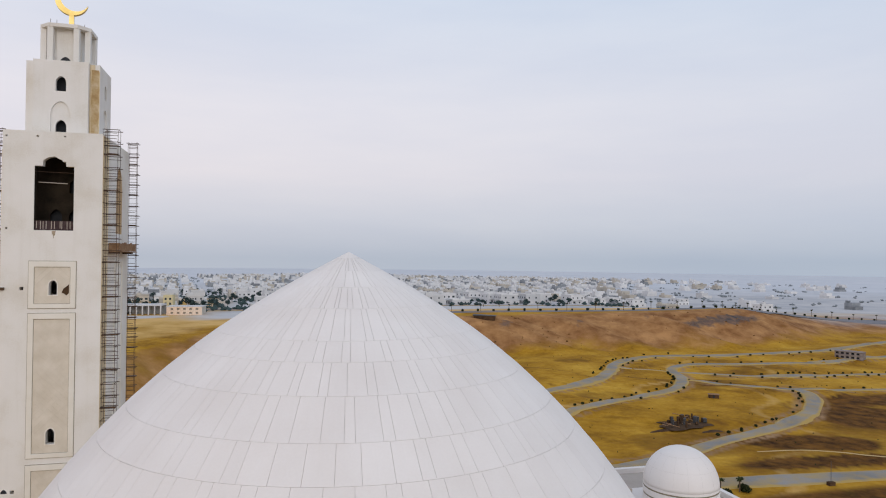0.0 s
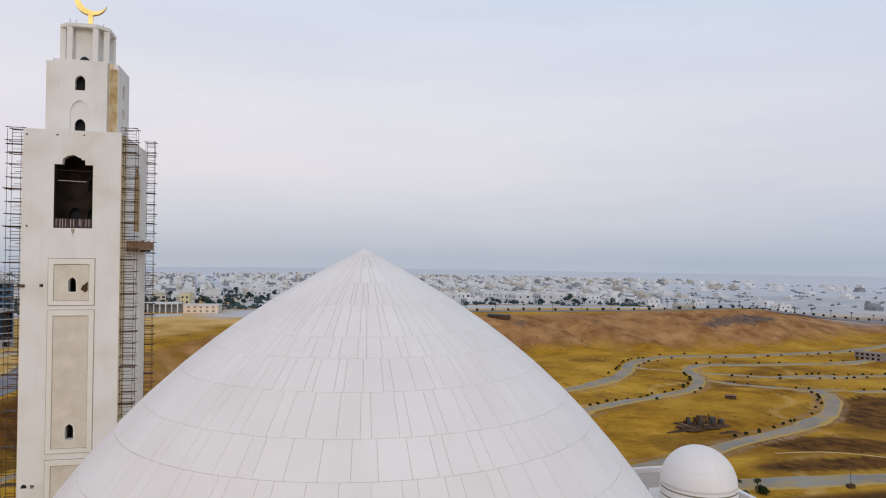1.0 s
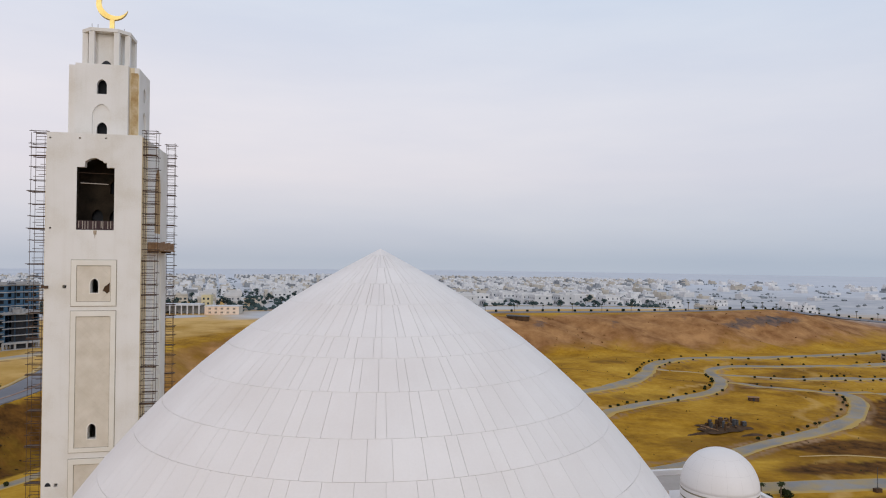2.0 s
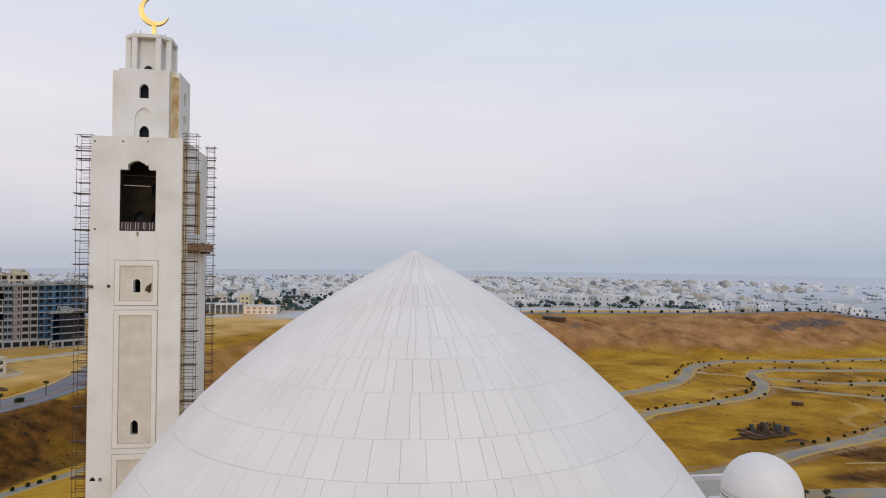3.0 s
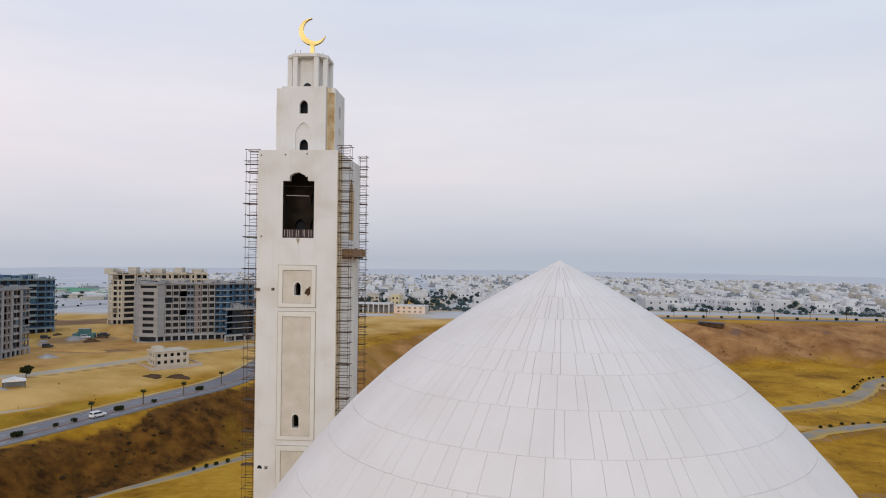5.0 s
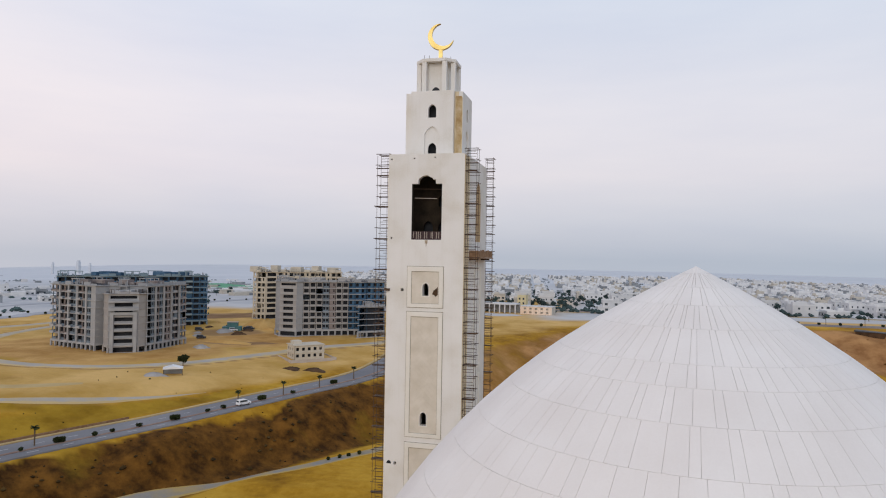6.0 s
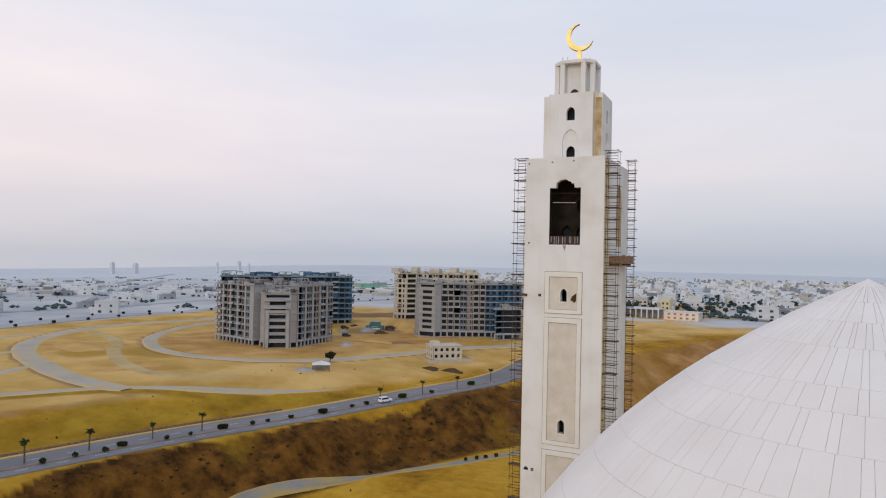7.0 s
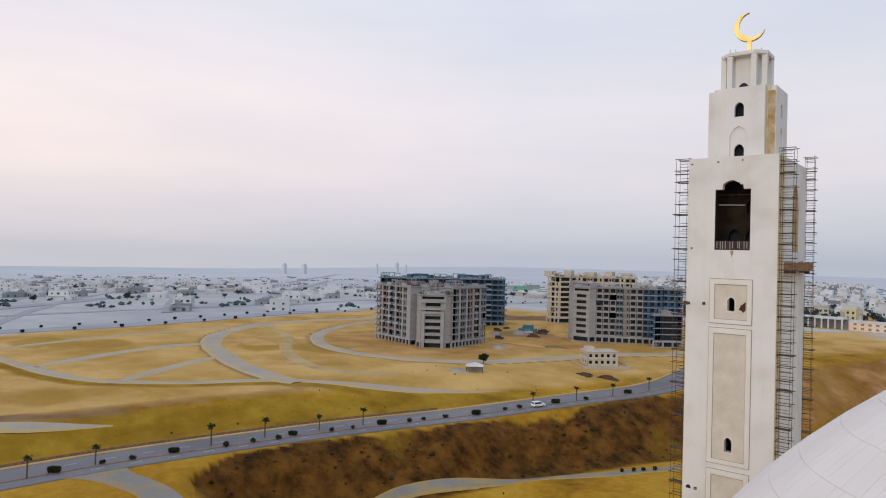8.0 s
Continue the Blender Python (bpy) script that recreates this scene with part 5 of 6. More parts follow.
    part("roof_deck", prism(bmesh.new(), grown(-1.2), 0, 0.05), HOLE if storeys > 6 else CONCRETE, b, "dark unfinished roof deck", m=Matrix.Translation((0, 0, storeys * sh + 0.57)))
    part("beam", prism(bmesh.new(), grown(0.3), sh - 0.55, sh - 0.004), slab_mat, b, "pale beam over the ground-floor columns")
    top = storeys * sh + 0.57
    for i in range(len(pts)):
        a, c = pts[i], pts[(i + 1) % len(pts)]
        d = c - a
        m = max(1, round(d.length / 4.2))
        rot = Matrix.Rotation(math.atan2(d.y, d.x), 4, "Z")
        for k in range(m):
            p = a + d * ((k + 0.5) / m)
            u = g.random()
            if u < 0.55:
                part("parapet", boxes((-d.length / m * 0.46, 0.3, 0, d.length / m * 0.46, 0.52, g.choice((0.7, 0.9, 1.3)))), slab_mat, b, m=Matrix.Translation((p.x, p.y, top)) @ rot)
            elif u < 0.75 and d.length > 8:
                w = d.length / m * 0.44
                part("roof_frame", boxes((-w, 0.4, 0, -w + 0.35, 0.75, 2.3), (w - 0.35, 0.4, 0, w, 0.75, 2.3), (-w - 0.3, 0.35, 2.3, w + 0.3, 0.8, 2.7), (-w, 3.6, 0, -w + 0.35, 3.95, 2.3), (-w, 0.8, 2.3, -w + 0.35, 4.0, 2.65), (w - 0.35, 0.8, 2.3, w, 4.0, 2.65)), slab_mat, b, "open concrete frame on the roof", m=Matrix.Translation((p.x, p.y, top)) @ rot)
    for i in range(5):
        q = Vector(inner[i % len(inner)]) * g.uniform(0.2, 0.7)
        part("roof_room", bevel(boxes((-g.uniform(1.2, 2.4), -1.4, 0, g.uniform(1.2, 2.4), 1.4, g.uniform(0.8, 2.2))), 0.05), walls[0], b, m=Matrix.Translation((q.x, q.y, top)))
    # column stubs and reinforcement on the roof
    stub = part("column_stub", boxes((-0.2, -0.2, 0, 0.2, 0.2, 1.0)), slab_mat, b, m=Matrix.Translation((pts[0].x * 0.95, pts[0].y * 0.95, top)))
    for i in range(len(pts)):
        a, c = Vector(inner[i]), Vector(inner[(i + 1) % len(inner)])
        m = max(1, int((c - a).length / 5))
        for k in range(m):
            if g.random() < 0.6:
                p = a + (c - a) * (k + g.random() * 0.5) / m
                again(stub, Matrix.Translation((p.x, p.y, top)) @ Matrix.Diagonal((1, 1, g.uniform(0.5, 1.6), 1)))
    rod = part("rebar", tube(bmesh.new(), (0, 0, 0), (0.1, 0, 1.7), 0.06, 4), STEEL, b, m=Matrix.Translation((inner[0][0], inner[0][1], top)))
    for i in range(26):
        a, c = Vector(inner[i % len(inner)]), Vector(inner[(i + 1) % len(inner)])
        p = a + (c - a) * g.random()
        again(rod, Matrix.Translation((p.x, p.y, top)) @ Matrix.Rotation(g.uniform(-0.2, 0.2), 4, "X"))
    return b


apartment("nine-storey raw concrete apartment block, unfinished, with open window holes",
          [(-222, 160.8), (-191.5, 153), (-189.5, 158.5), (-176, 166), (-171.8, 161), (-171.4, 188.5), (-186, 190), (-190, 178), (-220, 182)],
          [(0, "bwdwbtdwtp"), (1, "p"), (2, "pppp"), (3, "p"), (4, "rtwtwnbwtw"), (8, "wwdb"), (5, "www")], 9, 3.12, [BLOCKWORK, BLUE_GREY], ground_z(-190, 160) - 0.3,
          [(-14, 2, 7, 6, 2.0), (10, 8, 5, 5, 1.8), (2, -2, 5, 4, 2.4)], 1, slab_mat=PALE_SLAB, piers=True)
STAIR = [(-187.5, 153.4), (-182.6, 150.3), (-173.2, 157.5), (-172.3, 161.5), (-176, 166.5), (-189, 158.4)]
stair = apartment("lower raw concrete stair block with wide dark windows",
                  STAIR, [(0, "p"), (1, "s"), (2, "p")], 8, 3.12, [PALE_SLAB, PALE_SLAB], ground_z(-183, 158) - 0.3, [], 6)
# proud surround of its windows, bowed balcony and canopy
mid = Matrix.Translation((-177.9 - sum(p[0] for p in STAIR) / 6, 153.9 - sum(p[1] for p in STAIR) / 6, 0)) @ Matrix.Rotation(math.atan2(7.2, 9.4), 4, "Z")
part("portal", plate(bmesh.new(), rect(-5.3, 0, 5.3, 17.6), [rect(-3.9, 0.4, 3.9, 16.4)], -0.95, -0.25), PALE_SLAB, stair, "proud concrete surround", m=mid)
for z in (3.1, 6.2, 9.35, 12.5):
    part("sill", boxes((-3.9, -0.6, z, 3.9, -0.24, z + 0.6)), PALE_SLAB, stair, m=mid)
for name, w, z0, z1 in (("canopy", 6.1, 21.8, 22.5), ("balcony", 5.9, 18.3, 19.5)):
    bow = [(-w, 0.2), (-w, -0.9), (-w * 0.66, -1.5), (-w * 0.22, -1.8), (w * 0.22, -1.8), (w * 0.66, -1.5), (w, -0.9), (w, 0.2)]
    part(name, prism(bmesh.new(), bow, z0, z1), PALE_SLAB, stair, "bowed concrete slab", m=mid)
apartment("unfinished nine-storey concrete block standing behind another one",
          [(-262, 205), (-207, 260), (-217, 272), (-272, 217)], [(0, "wbwbwtwbwbwtwbwbwt"), (1, "bwb")], 9, 3.2, [CONCRETE_BLUE, CONCRETE_BLUE], ground_z(-230, 240) - 0.3,
          [(-12, -8, 8, 6, 2.5), (8, 12, 8, 6, 2.5), (16, 20, 6, 6, 2.2)], 2, slab_mat=TEAL_SLAB)
apartment("raw grey apartment block with nine open storeys and balconies",
          [(-148, 232.5), (-142, 226), (-133, 226.5), (-131, 230), (-104, 244), (-102.5, 248.5), (-94, 253), (-99, 266), (-150, 247)],
          [(0, "p"), (1, "s"), (2, "p"), (3, "wwwtcwwuu"), (4, "u"), (5, "uuu"), (8, "pn")], 9, 3.1, [CONCRETE, BLUE_GREY], ground_z(-125, 240) - 0.3,
          [(-6, 2, 6, 5, 2.0), (8, 6, 7, 5, 1.8)], 3, slab_mat=PALE_SLAB)
apartment("low bare concrete frame of five open floors",
          [(-102, 234.5), (-91, 244.5), (-95, 250), (-102.4, 243.2)], [(0, "ooo"), (3, "oo"), (1, "oo")], 5, 3.1, [PALE_SLAB, CONCRETE_BLUE], ground_z(-92, 250) - 0.3, [], 4, slab_mat=PALE_SLAB)
apartment("cream-rendered apartment block with stair towers on its roof",
          [(-198.5, 297), (-189.5, 296.5), (-184.5, 303.5), (-150, 326), (-156, 340), (-204, 318)], [(0, "nwn"), (1, "w"), (2, "wnwtwnwtwnwt"), (5, "wnw")], 9, 3.3, [WEST_PAINT, WEST_PAINT], ground_z(-180, 318) - 0.3,
          [(-20, -10, 6, 5, 3.4), (-9, -4, 5, 5, 4.2), (3, 3, 7, 5, 3.4), (14, 9, 5, 5, 4.0), (23, 15, 6, 5, 3.2)], 5, slab_mat=WEST_PAINT)


# ---- houses ----
def window_mesh(w, h):
    bm = boxes((-w / 2, -0.05, 0, w / 2, 0.03, h))
    me = bpy.data.meshes.new("window")
    bm.to_mesh(me)
    bm.free()
    me.materials.append(GLASS_DARK)
    return me


WIN = [window_mesh(1.5, 1.5), window_mesh(2.2, 1.7), window_mesh(1.0, 1.6)]


def house_boxes(g):
    """Two staggered storeys with parapets, a porch and a stair room: lists of boxes."""
    w, d = g.uniform(13, 18.5), g.uniform(13, 19)
    h1, h2 = 4.0, 8.0 if g.random() < 0.85 else 4.0
    body = [(-w / 2, -d / 2, -1.5, w / 2, d / 2, h1)]
    s = g.uniform(0.0, 0.35) * d
    side = g.choice((-1, 1)) * g.uniform(0, 0.25) * w
    if h2 > h1:
        body.append((-w / 2 + max(side, 0), -d / 2 + s, h1, w / 2 + min(side, 0), d / 2, h2))
    par = []
    x0, y0, x1, y1 = -w / 2 + max(side, 0), -d / 2 + s, w / 2 + min(side, 0), d / 2
    for b in ((x0 - 0.1, y0 - 0.1, x1 + 0.1, y0 + 0.12), (x0 - 0.1, y1 - 0.12, x1 + 0.1, y1 + 0.1), (x0 - 0.1, y0 + 0.12, x0 + 0.12, y1 - 0.12), (x1 - 0.12, y0 + 0.12, x1 + 0.1, y1 - 0.12)):
        par.append((b[0], b[1], h2 - 0.1, b[2], b[3], h2 + 0.9))
    porch = (-w / 2 + 0.5, -d / 2 - 1.6, h1 - 0.3, w * g.uniform(0.0, 0.3), -d / 2, h1)
    room = (x0 + 1, y1 - 4.5, h2, x0 + 4.5, y1 - 0.5, h2 + 2.5)
    wins = []
    for lv, (fx0, fx1, fy) in ((0.9, (-w / 2, w / 2, -d / 2)), (h1 + 0.9, (x0, x1, y0))):
        if lv > h2:
            continue
        n = g.choice((2, 3, 3))
        for k in range(n):
            wins.append((fx0 + (k + 0.5) / n * (fx1 - fx0) + g.uniform(-0.3, 0.3), fy, lv, 0, g.randrange(3)))
        for k in range(2):
            for sx in (-1, 1):
                wx = (fx1 if sx > 0 else fx0)
                wins.append((wx, -d / 2 + (0.35 + 0.4 * k) * d, lv, sx * math.pi / 2, g.randrange(3)))
    return body, par, porch, room, wins


def house(g, paint, label):
    body, par, porch, room, wins = house_boxes(g)
    h = thing("house", pose(0, 0, 0), label, "house", "houses of the town")
    part("wall", boxes(*body), paint, h)
    part("parapet", boxes(*par), paint, h)
    part("porch", boxes(porch, (porch[2 + 1] - 0.3, porch[1] + 0.1, 0, porch[3] - 0.05, porch[1] + 0.4, porch[2])), paint, h)
    part("stair_room", boxes(room), paint, h)
    tank = boxes((-0.7, -0.7, room[5], 0.7, 0.7, room[5] + 1.1))
    part("water_tank", bevel(tank, 0.25, 2), HOUSE_PAINT[2], h, m=Matrix.Translation(((room[0] + room[3]) / 2, (room[1] + room[4]) / 2, 0)))
    for x, y, z, a, k in wins:
        o = new("window", WIN[k])
        o.parent = h
        o.matrix_basis = Matrix.Translation((x, y, z)) @ Matrix.Rotation(a, 4, "Z")
    return h


g = random.Random(11)
TOWN_LABELS = ("two-storey white flat-roofed town house", "two-storey cream flat-roofed town house", "two-storey grey unpainted town house")
variants = []
for i in range(9):
    k = (0, 0, 0, 2, 0, 1, 0, 0, 1)[i]
    variants.append(house(g, HOUSE_PAINT[k], TOWN_LABELS[k]))
far_boxes = {0: [], 1: [], 2: [], 3: []}
spots = []
TURN = 0.12
ct, st = math.cos(TURN), math.sin(TURN)
for i in range(-40, 75):
    for j in range(0, 60):
        x, y = i * 23.5 + g.uniform(-2, 2), j * 34.0 + (j % 2) * -9 + g.uniform(-2, 2)
        x, y = ct * x - st * y - 0, 452 + st * x + ct * y
        r, az = math.hypot(x - 26, y + 95), math.degrees(math.atan2(x - 26, y + 95))
        if not -26 < az < 46 or r > 2200 or (i % 9) == 0:
            continue
        d = float(rim_at(np.array(x), np.array(y))[0])
        keep = 0.66 if az < 24 else 0.66 - 0.60 * min(1, (az - 24) / 8)
        if d < 66 or g.random() > keep or (az < -9 and y < 500):
            continue
        spots.append((r, x, y))
spots.sort()
for n, (r, x, y) in enumerate(spots):
    a = TURN + g.choice((0, 0, 0, math.pi / 2, -math.pi / 2)) + g.uniform(-0.05, 0.05)
    z = ground_z(x, y)
    if n < 9:
        variants[n].matrix_basis = pose(x, y, z, 0, 0, math.degrees(a))
    elif n < 165:
        v = copy_thing(variants[g.randrange(9)], pose(x, y, z, 0, 0, math.degrees(a)))
    else:
        body, par, porch, room, wins = house_boxes(g)
        k = g.choice((0, 0, 0, 0, 1, 2))
        m = pose(x, y, z, 0, 0, math.degrees(a))
        far_boxes[k] += [(m, b) for b in body + [room]]
        far_boxes[3] += [(m @ Matrix.Translation((wx, wy, wz)) @ Matrix.Rotation(wa, 4, "Z"), (-0.8, -0.06, 0, 0.8, 0.05, 1.5)) for wx, wy, wz, wa, wk in wins if r < 900]


def many_boxes(name, items, mat, label, category):
    V, F = [], []
    for m, (x0, y0, z0, x1, y1, z1) in items:
        k = len(V)
        V += [tuple(m @ Vector(p)) for p in ((x0, y0, z0), (x1, y0, z0), (x1, y1, z0), (x0, y1, z0), (x0, y0, z1), (x1, y0, z1), (x1, y1, z1), (x0, y1, z1))]
        F += [tuple(k + i for i in f) for f in ((3, 2, 1, 0), (4, 5, 6, 7), (0, 1, 5, 4), (1, 2, 6, 5), (2, 3, 7, 6), (3, 0, 4, 7))]
    me = bpy.data.meshes.new(name)
    me.from_pydata(V, [], F)
    me.materials.append(mat)
    return tagged(new(name, me), label, category, kind="stuff")


# walled plots and low houses far over the western plain
gw = random.Random(77)
for _ in range(240):
    az, r = radians(gw.uniform(-84, -26)), 760 + 750 * gw.random() ** 1.3
    x, y = 26 + r * math.sin(az), -95 + r * math.cos(az)
    m = pose(x, y, ground_z(x, y), 0, 0, math.degrees(-0.7) + gw.choice((0, 90)) + gw.uniform(-4, 4))
    w, d, h = gw.uniform(8, 22), gw.uniform(8, 14), gw.choice((2.0, 2.6, 3.5, 5))
    far_boxes[gw.choice((0, 0, 1, 2))] += [(m, (-w / 2, -d / 2, -2, w / 2, d / 2, h))]
many_boxes("far_houses", far_boxes[0], HOUSE_PAINT[0], "far quarter of white flat-roofed houses", "houses")
many_boxes("far_houses", far_boxes[1], HOUSE_PAINT[1], "far quarter of cream flat-roofed houses", "houses")
many_boxes("far_houses", far_boxes[2], HOUSE_PAINT[2], "far quarter of grey flat-roofed houses", "houses")
many_boxes("far_windows", far_boxes[3], GLASS_DARK, "dark windows of the far houses", "windows")

# western suburb beyond the wide avenue
for n in range(95):
    az, r = radians(g.uniform(-82, -34)), g.uniform(500, 1150)
    x, y = 26 + r * math.sin(az), -95 + r * math.cos(az)
    if x > -385:
        continue
    copy_thing(variants[g.choice((0, 1, 2, 3, 3, 4))], pose(x, y, ground_z(x, y), 0, 0, math.degrees(g.choice((-0.7, 0.87)) + g.uniform(-0.05, 0.05))))


def far_tower(x, y, w, h):
    t = thing("far_tower", pose(x, y, ground_z(x, y)), "grey high-rise tower on the horizon", "tower", "towers on the horizon")
    part("shaft", bevel(boxes((-w / 2, -w / 2, -5, w / 2, w / 2, h)), 0.6), HAZED_GREY, t)
    part("crown", boxes((-w / 3, -w / 3, h, w / 3, w / 3, h + 4)), HAZED_GREY, t)
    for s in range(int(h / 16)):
        part("window_band", boxes((-w / 2 - 0.1, -w / 2 - 0.1, s * 16 + 3, w / 2 + 0.1, w / 2 + 0.1, s * 16 + 5)), HAZED_GREY, t)


# the white two-storey house on the plateau
wh = thing("villa", pose(-104, 178, ground_z(-104, 178), 0, 0, 46) @ Matrix.Diagonal((1, 1, 0.82, 1)), "small two-storey pale house without glass behind a retaining wall", "house")
holes = [rect(-6 + i * 2.6, z, -6 + i * 2.6 + 1.3, z + 1.6) for i in range(5) for z in (1.2, 4.6)]
W_, D_ = 13.4, 9.5
part("wall", plate(bmesh.new(), rect(-W_ / 2, 0, W_ / 2, 7.2), holes, -D_ / 2, -D_ / 2 + 0.3), WEST_PAINT, wh)
side_holes = [rect(-3.6 + i * 2.6, z, -3.6 + i * 2.6 + 1.2, z + 1.6) for i in range(3) for z in (1.2, 4.6)]
for s in (-1, 1):
    part("wall", plate(bmesh.new(), rect(-D_ / 2 + 0.3, 0, D_ / 2, 7.2), side_holes, -W_ / 2, -W_ / 2 + 0.3, Matrix.Rotation(s * math.pi / 2, 4, "Z")), WEST_PAINT, wh)
part("wall", boxes((-W_ / 2 + 0.3, D_ / 2 - 0.3, 0, W_ / 2 - 0.3, D_ / 2, 7.2)), WEST_PAINT, wh)
part("floor", boxes((-W_ / 2 - 0.25, -D_ / 2 - 0.25, 3.55, W_ / 2 + 0.25, D_ / 2 + 0.25, 3.8)), WEST_PAINT, wh)
part("roof", boxes((-W_ / 2 - 0.3, -D_ / 2 - 0.3, 7.2, W_ / 2 + 0.3, D_ / 2 + 0.3, 7.5)), WEST_PAINT, wh)
part("stair_room", boxes((-5.8, -1, 7.5, -2.2, 3.2, 9.3)), WEST_PAINT, wh)
# near-black block stands in for the shaded rooms
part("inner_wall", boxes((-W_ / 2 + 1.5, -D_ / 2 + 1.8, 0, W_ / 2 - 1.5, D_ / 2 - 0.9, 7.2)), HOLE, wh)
for b in ((-10, -9.5, 10.5, -9.2), (-10, -9.2, -9.7, 8), (10.2, -9.2, 10.5, 8)):
    part("retaining_wall", boxes((b[0], b[1], -3, b[2], b[3], 0.9)), KERB, wh, "pale retaining wall round the yard")

# long low building with the lit front at the town's edge
lb = thing("low_building", pose(-28, 404, ground_z(-28, 404), 0, 0, -8) @ Matrix.Diagonal((0.9, 1, 0.7, 1)), "low cream building with a warm-lit front", "building")
holes = [rect(-10 + i * 4.6, z, -10 + i * 4.6 + 1.9, z + 1.8) for i in range(5) for z in (1.2, 5.0)]
# peach base colour stands in for the lamps' warm glow on this wall
LIT = material("warm_cream_render", [(0.76, 0.58, 0.44), (0.82, 0.68, 0.55)], 0.9, 0.1, 2)
part("wall", plate(bmesh.new(), rect(-13, -2, 13, 8), holes, -6, -5.6), LIT, lb, "peach front wall with warm lamplight put into its colour")
part("body", boxes((-12.6, -4.6, -2, 12.6, 6, 7.8)), HOUSE_PAINT[1], lb)
part("wall", boxes((-13, -5.6, -2, -12.6, 6, 8)), HOUSE_PAINT[1], lb)
part("wall", boxes((12.6, -5.6, -2, 13, 6, 8)), HOUSE_PAINT[1], lb)
part("roof", boxes((-13.3, -6.2, 8, 13.3, 6.3, 8.5)), HOUSE_PAINT[0], lb)
ar = thing("arcade", pose(-64, 412, ground_z(-64, 412), 0, 0, -8), "long white arcade with a flat roof", "building")
part("roof", boxes((-28, -6, 6.2, 21, 6, 7.2)), HOUSE_PAINT[0], ar)
part("back_wall", boxes((-28, 4, -2, 21, 6, 6.2)), HOUSE_PAINT[2], ar)
for i in range(13):
    part("pillar", boxes((-28 + i * 4, -6, -2, -28 + i * 4 + 0.8, -5.2, 6.2)), HOUSE_PAINT[0], ar)
bx = thing("yellow_house", pose(-44, 440, ground_z(-44, 440), 0, 0, -8), "narrow yellow three-storey house", "house")
part("wall", boxes((-3.4, -3.4, -2, 3.4, 3.4, 12)), material("yellow_paint", [(0.62, 0.54, 0.32), (0.68, 0.60, 0.38)], 0.9), bx)
for x in (-1.6, 1.6):
    for z in (5, 8.5):
        part("window", boxes((x - 0.7, -3.46, z, x + 0.7, -3.35, z + 1.6)), GLASS_DARK, bx)


# ---- plants ----
def leaves(bm, g, centre, radii, n, size):
    for _ in range(n):
        v = Vector((g.gauss(0, 1), g.gauss(0, 1), g.gauss(0, 1))).normalized() * g.uniform(0.55, 1.0)
        c = Vector(centre) + Vector((v.x * radii[0], v.y * radii[1], v.z * radii[2]))
        u = Vector((g.uniform(-1, 1), g.uniform(-1, 1), g.uniform(-1, 1))).normalized() * size * g.uniform(0.6, 1.3)
        w = u.cross(Vector((g.uniform(-1, 1), g.uniform(-1, 1), g.uniform(-1, 1)))).normalized() * size * g.uniform(0.5, 1.0)
        k = u.cross(w).normalized() * size * 0.4
        vs = [bm.verts.new(c + p) for p in (u + k, w - k, -u + k, -w - k)]
        bm.faces.new(vs)


def tree(seed, h, spread, label, category="tree", group="trees of the town", leaf=None):
    g = random.Random(seed)
    t = thing("tree", pose(0, 0, 0), label, category, group)
    bm = bmesh.new()
    tube(bm, (0, 0, -0.5), (0.1, 0, h * 0.45), 0.22, 7, 0.14)
    for k in range(5):
        a = k * 1.26 + g.random()
        tube(bm, (0.1, 0, h * (0.3 + 0.03 * k)), (math.cos(a) * spread * 0.5, math.sin(a) * spread * 0.5, h * g.uniform(0.55, 0.75)), 0.09, 5, 0.04)
    part("trunk", bm, BARK, t)
    bm = bmesh.new()
    for k in range(9):
        a = k * 2.4
        rr = spread * g.uniform(0.2, 0.62)
        leaves(bm, g, (math.cos(a) * rr, math.sin(a) * rr, h * g.uniform(0.5, 0.9)), (spread * 0.42, spread * 0.42, h * 0.16), 42, 0.42)
    part("crown", bm, leaf or HAZED_LEAF, t)
    return t


def palm(seed, h, label, group):
    g = random.Random(seed)
    t = thing("palm", pose(0, 0, 0), label, "palm", group)
    bm = bmesh.new()
    z = 0
    while z < h:
        tube(bm, (0.02 * z, 0, z - 0.05), (0.02 * (z + 0.5), 0, min(z + 0.5, h)), 0.2, 7, 0.16)
        z += 0.5
    part("trunk", bm, BARK, t)
    bm = bmesh.new()
    for k in range(22):
        a, up = k * 2.4, g.uniform(-0.15, 0.95)
        L = g.uniform(1.0, 1.4)
        p = Vector((0.02 * h, 0, h))
        d = Vector((math.cos(a) * math.cos(up), math.sin(a) * math.cos(up), math.sin(up)))
        s = Vector((-math.sin(a), math.cos(a), 0))
        prev = None
        for i in range(6):
            w = 0.3 * math.sin(math.pi * (i + 0.6) / 6.6)
            row = [bm.verts.new(p + s * w - Vector((0, 0, 0.12 * w))), bm.verts.new(p + Vector((0, 0, 0.06))), bm.verts.new(p - s * w - Vector((0, 0, 0.12 * w)))]
            if prev:
                bm.faces.new((prev[0], prev[1], row[1], row[0]))
                bm.faces.new((prev[1], prev[2], row[2], row[1]))
            prev = row
            p = p + d * L / 5
            d = (d + Vector((0, 0, -0.28))).normalized()
    part("crown", bm, LEAF, t)
    return t


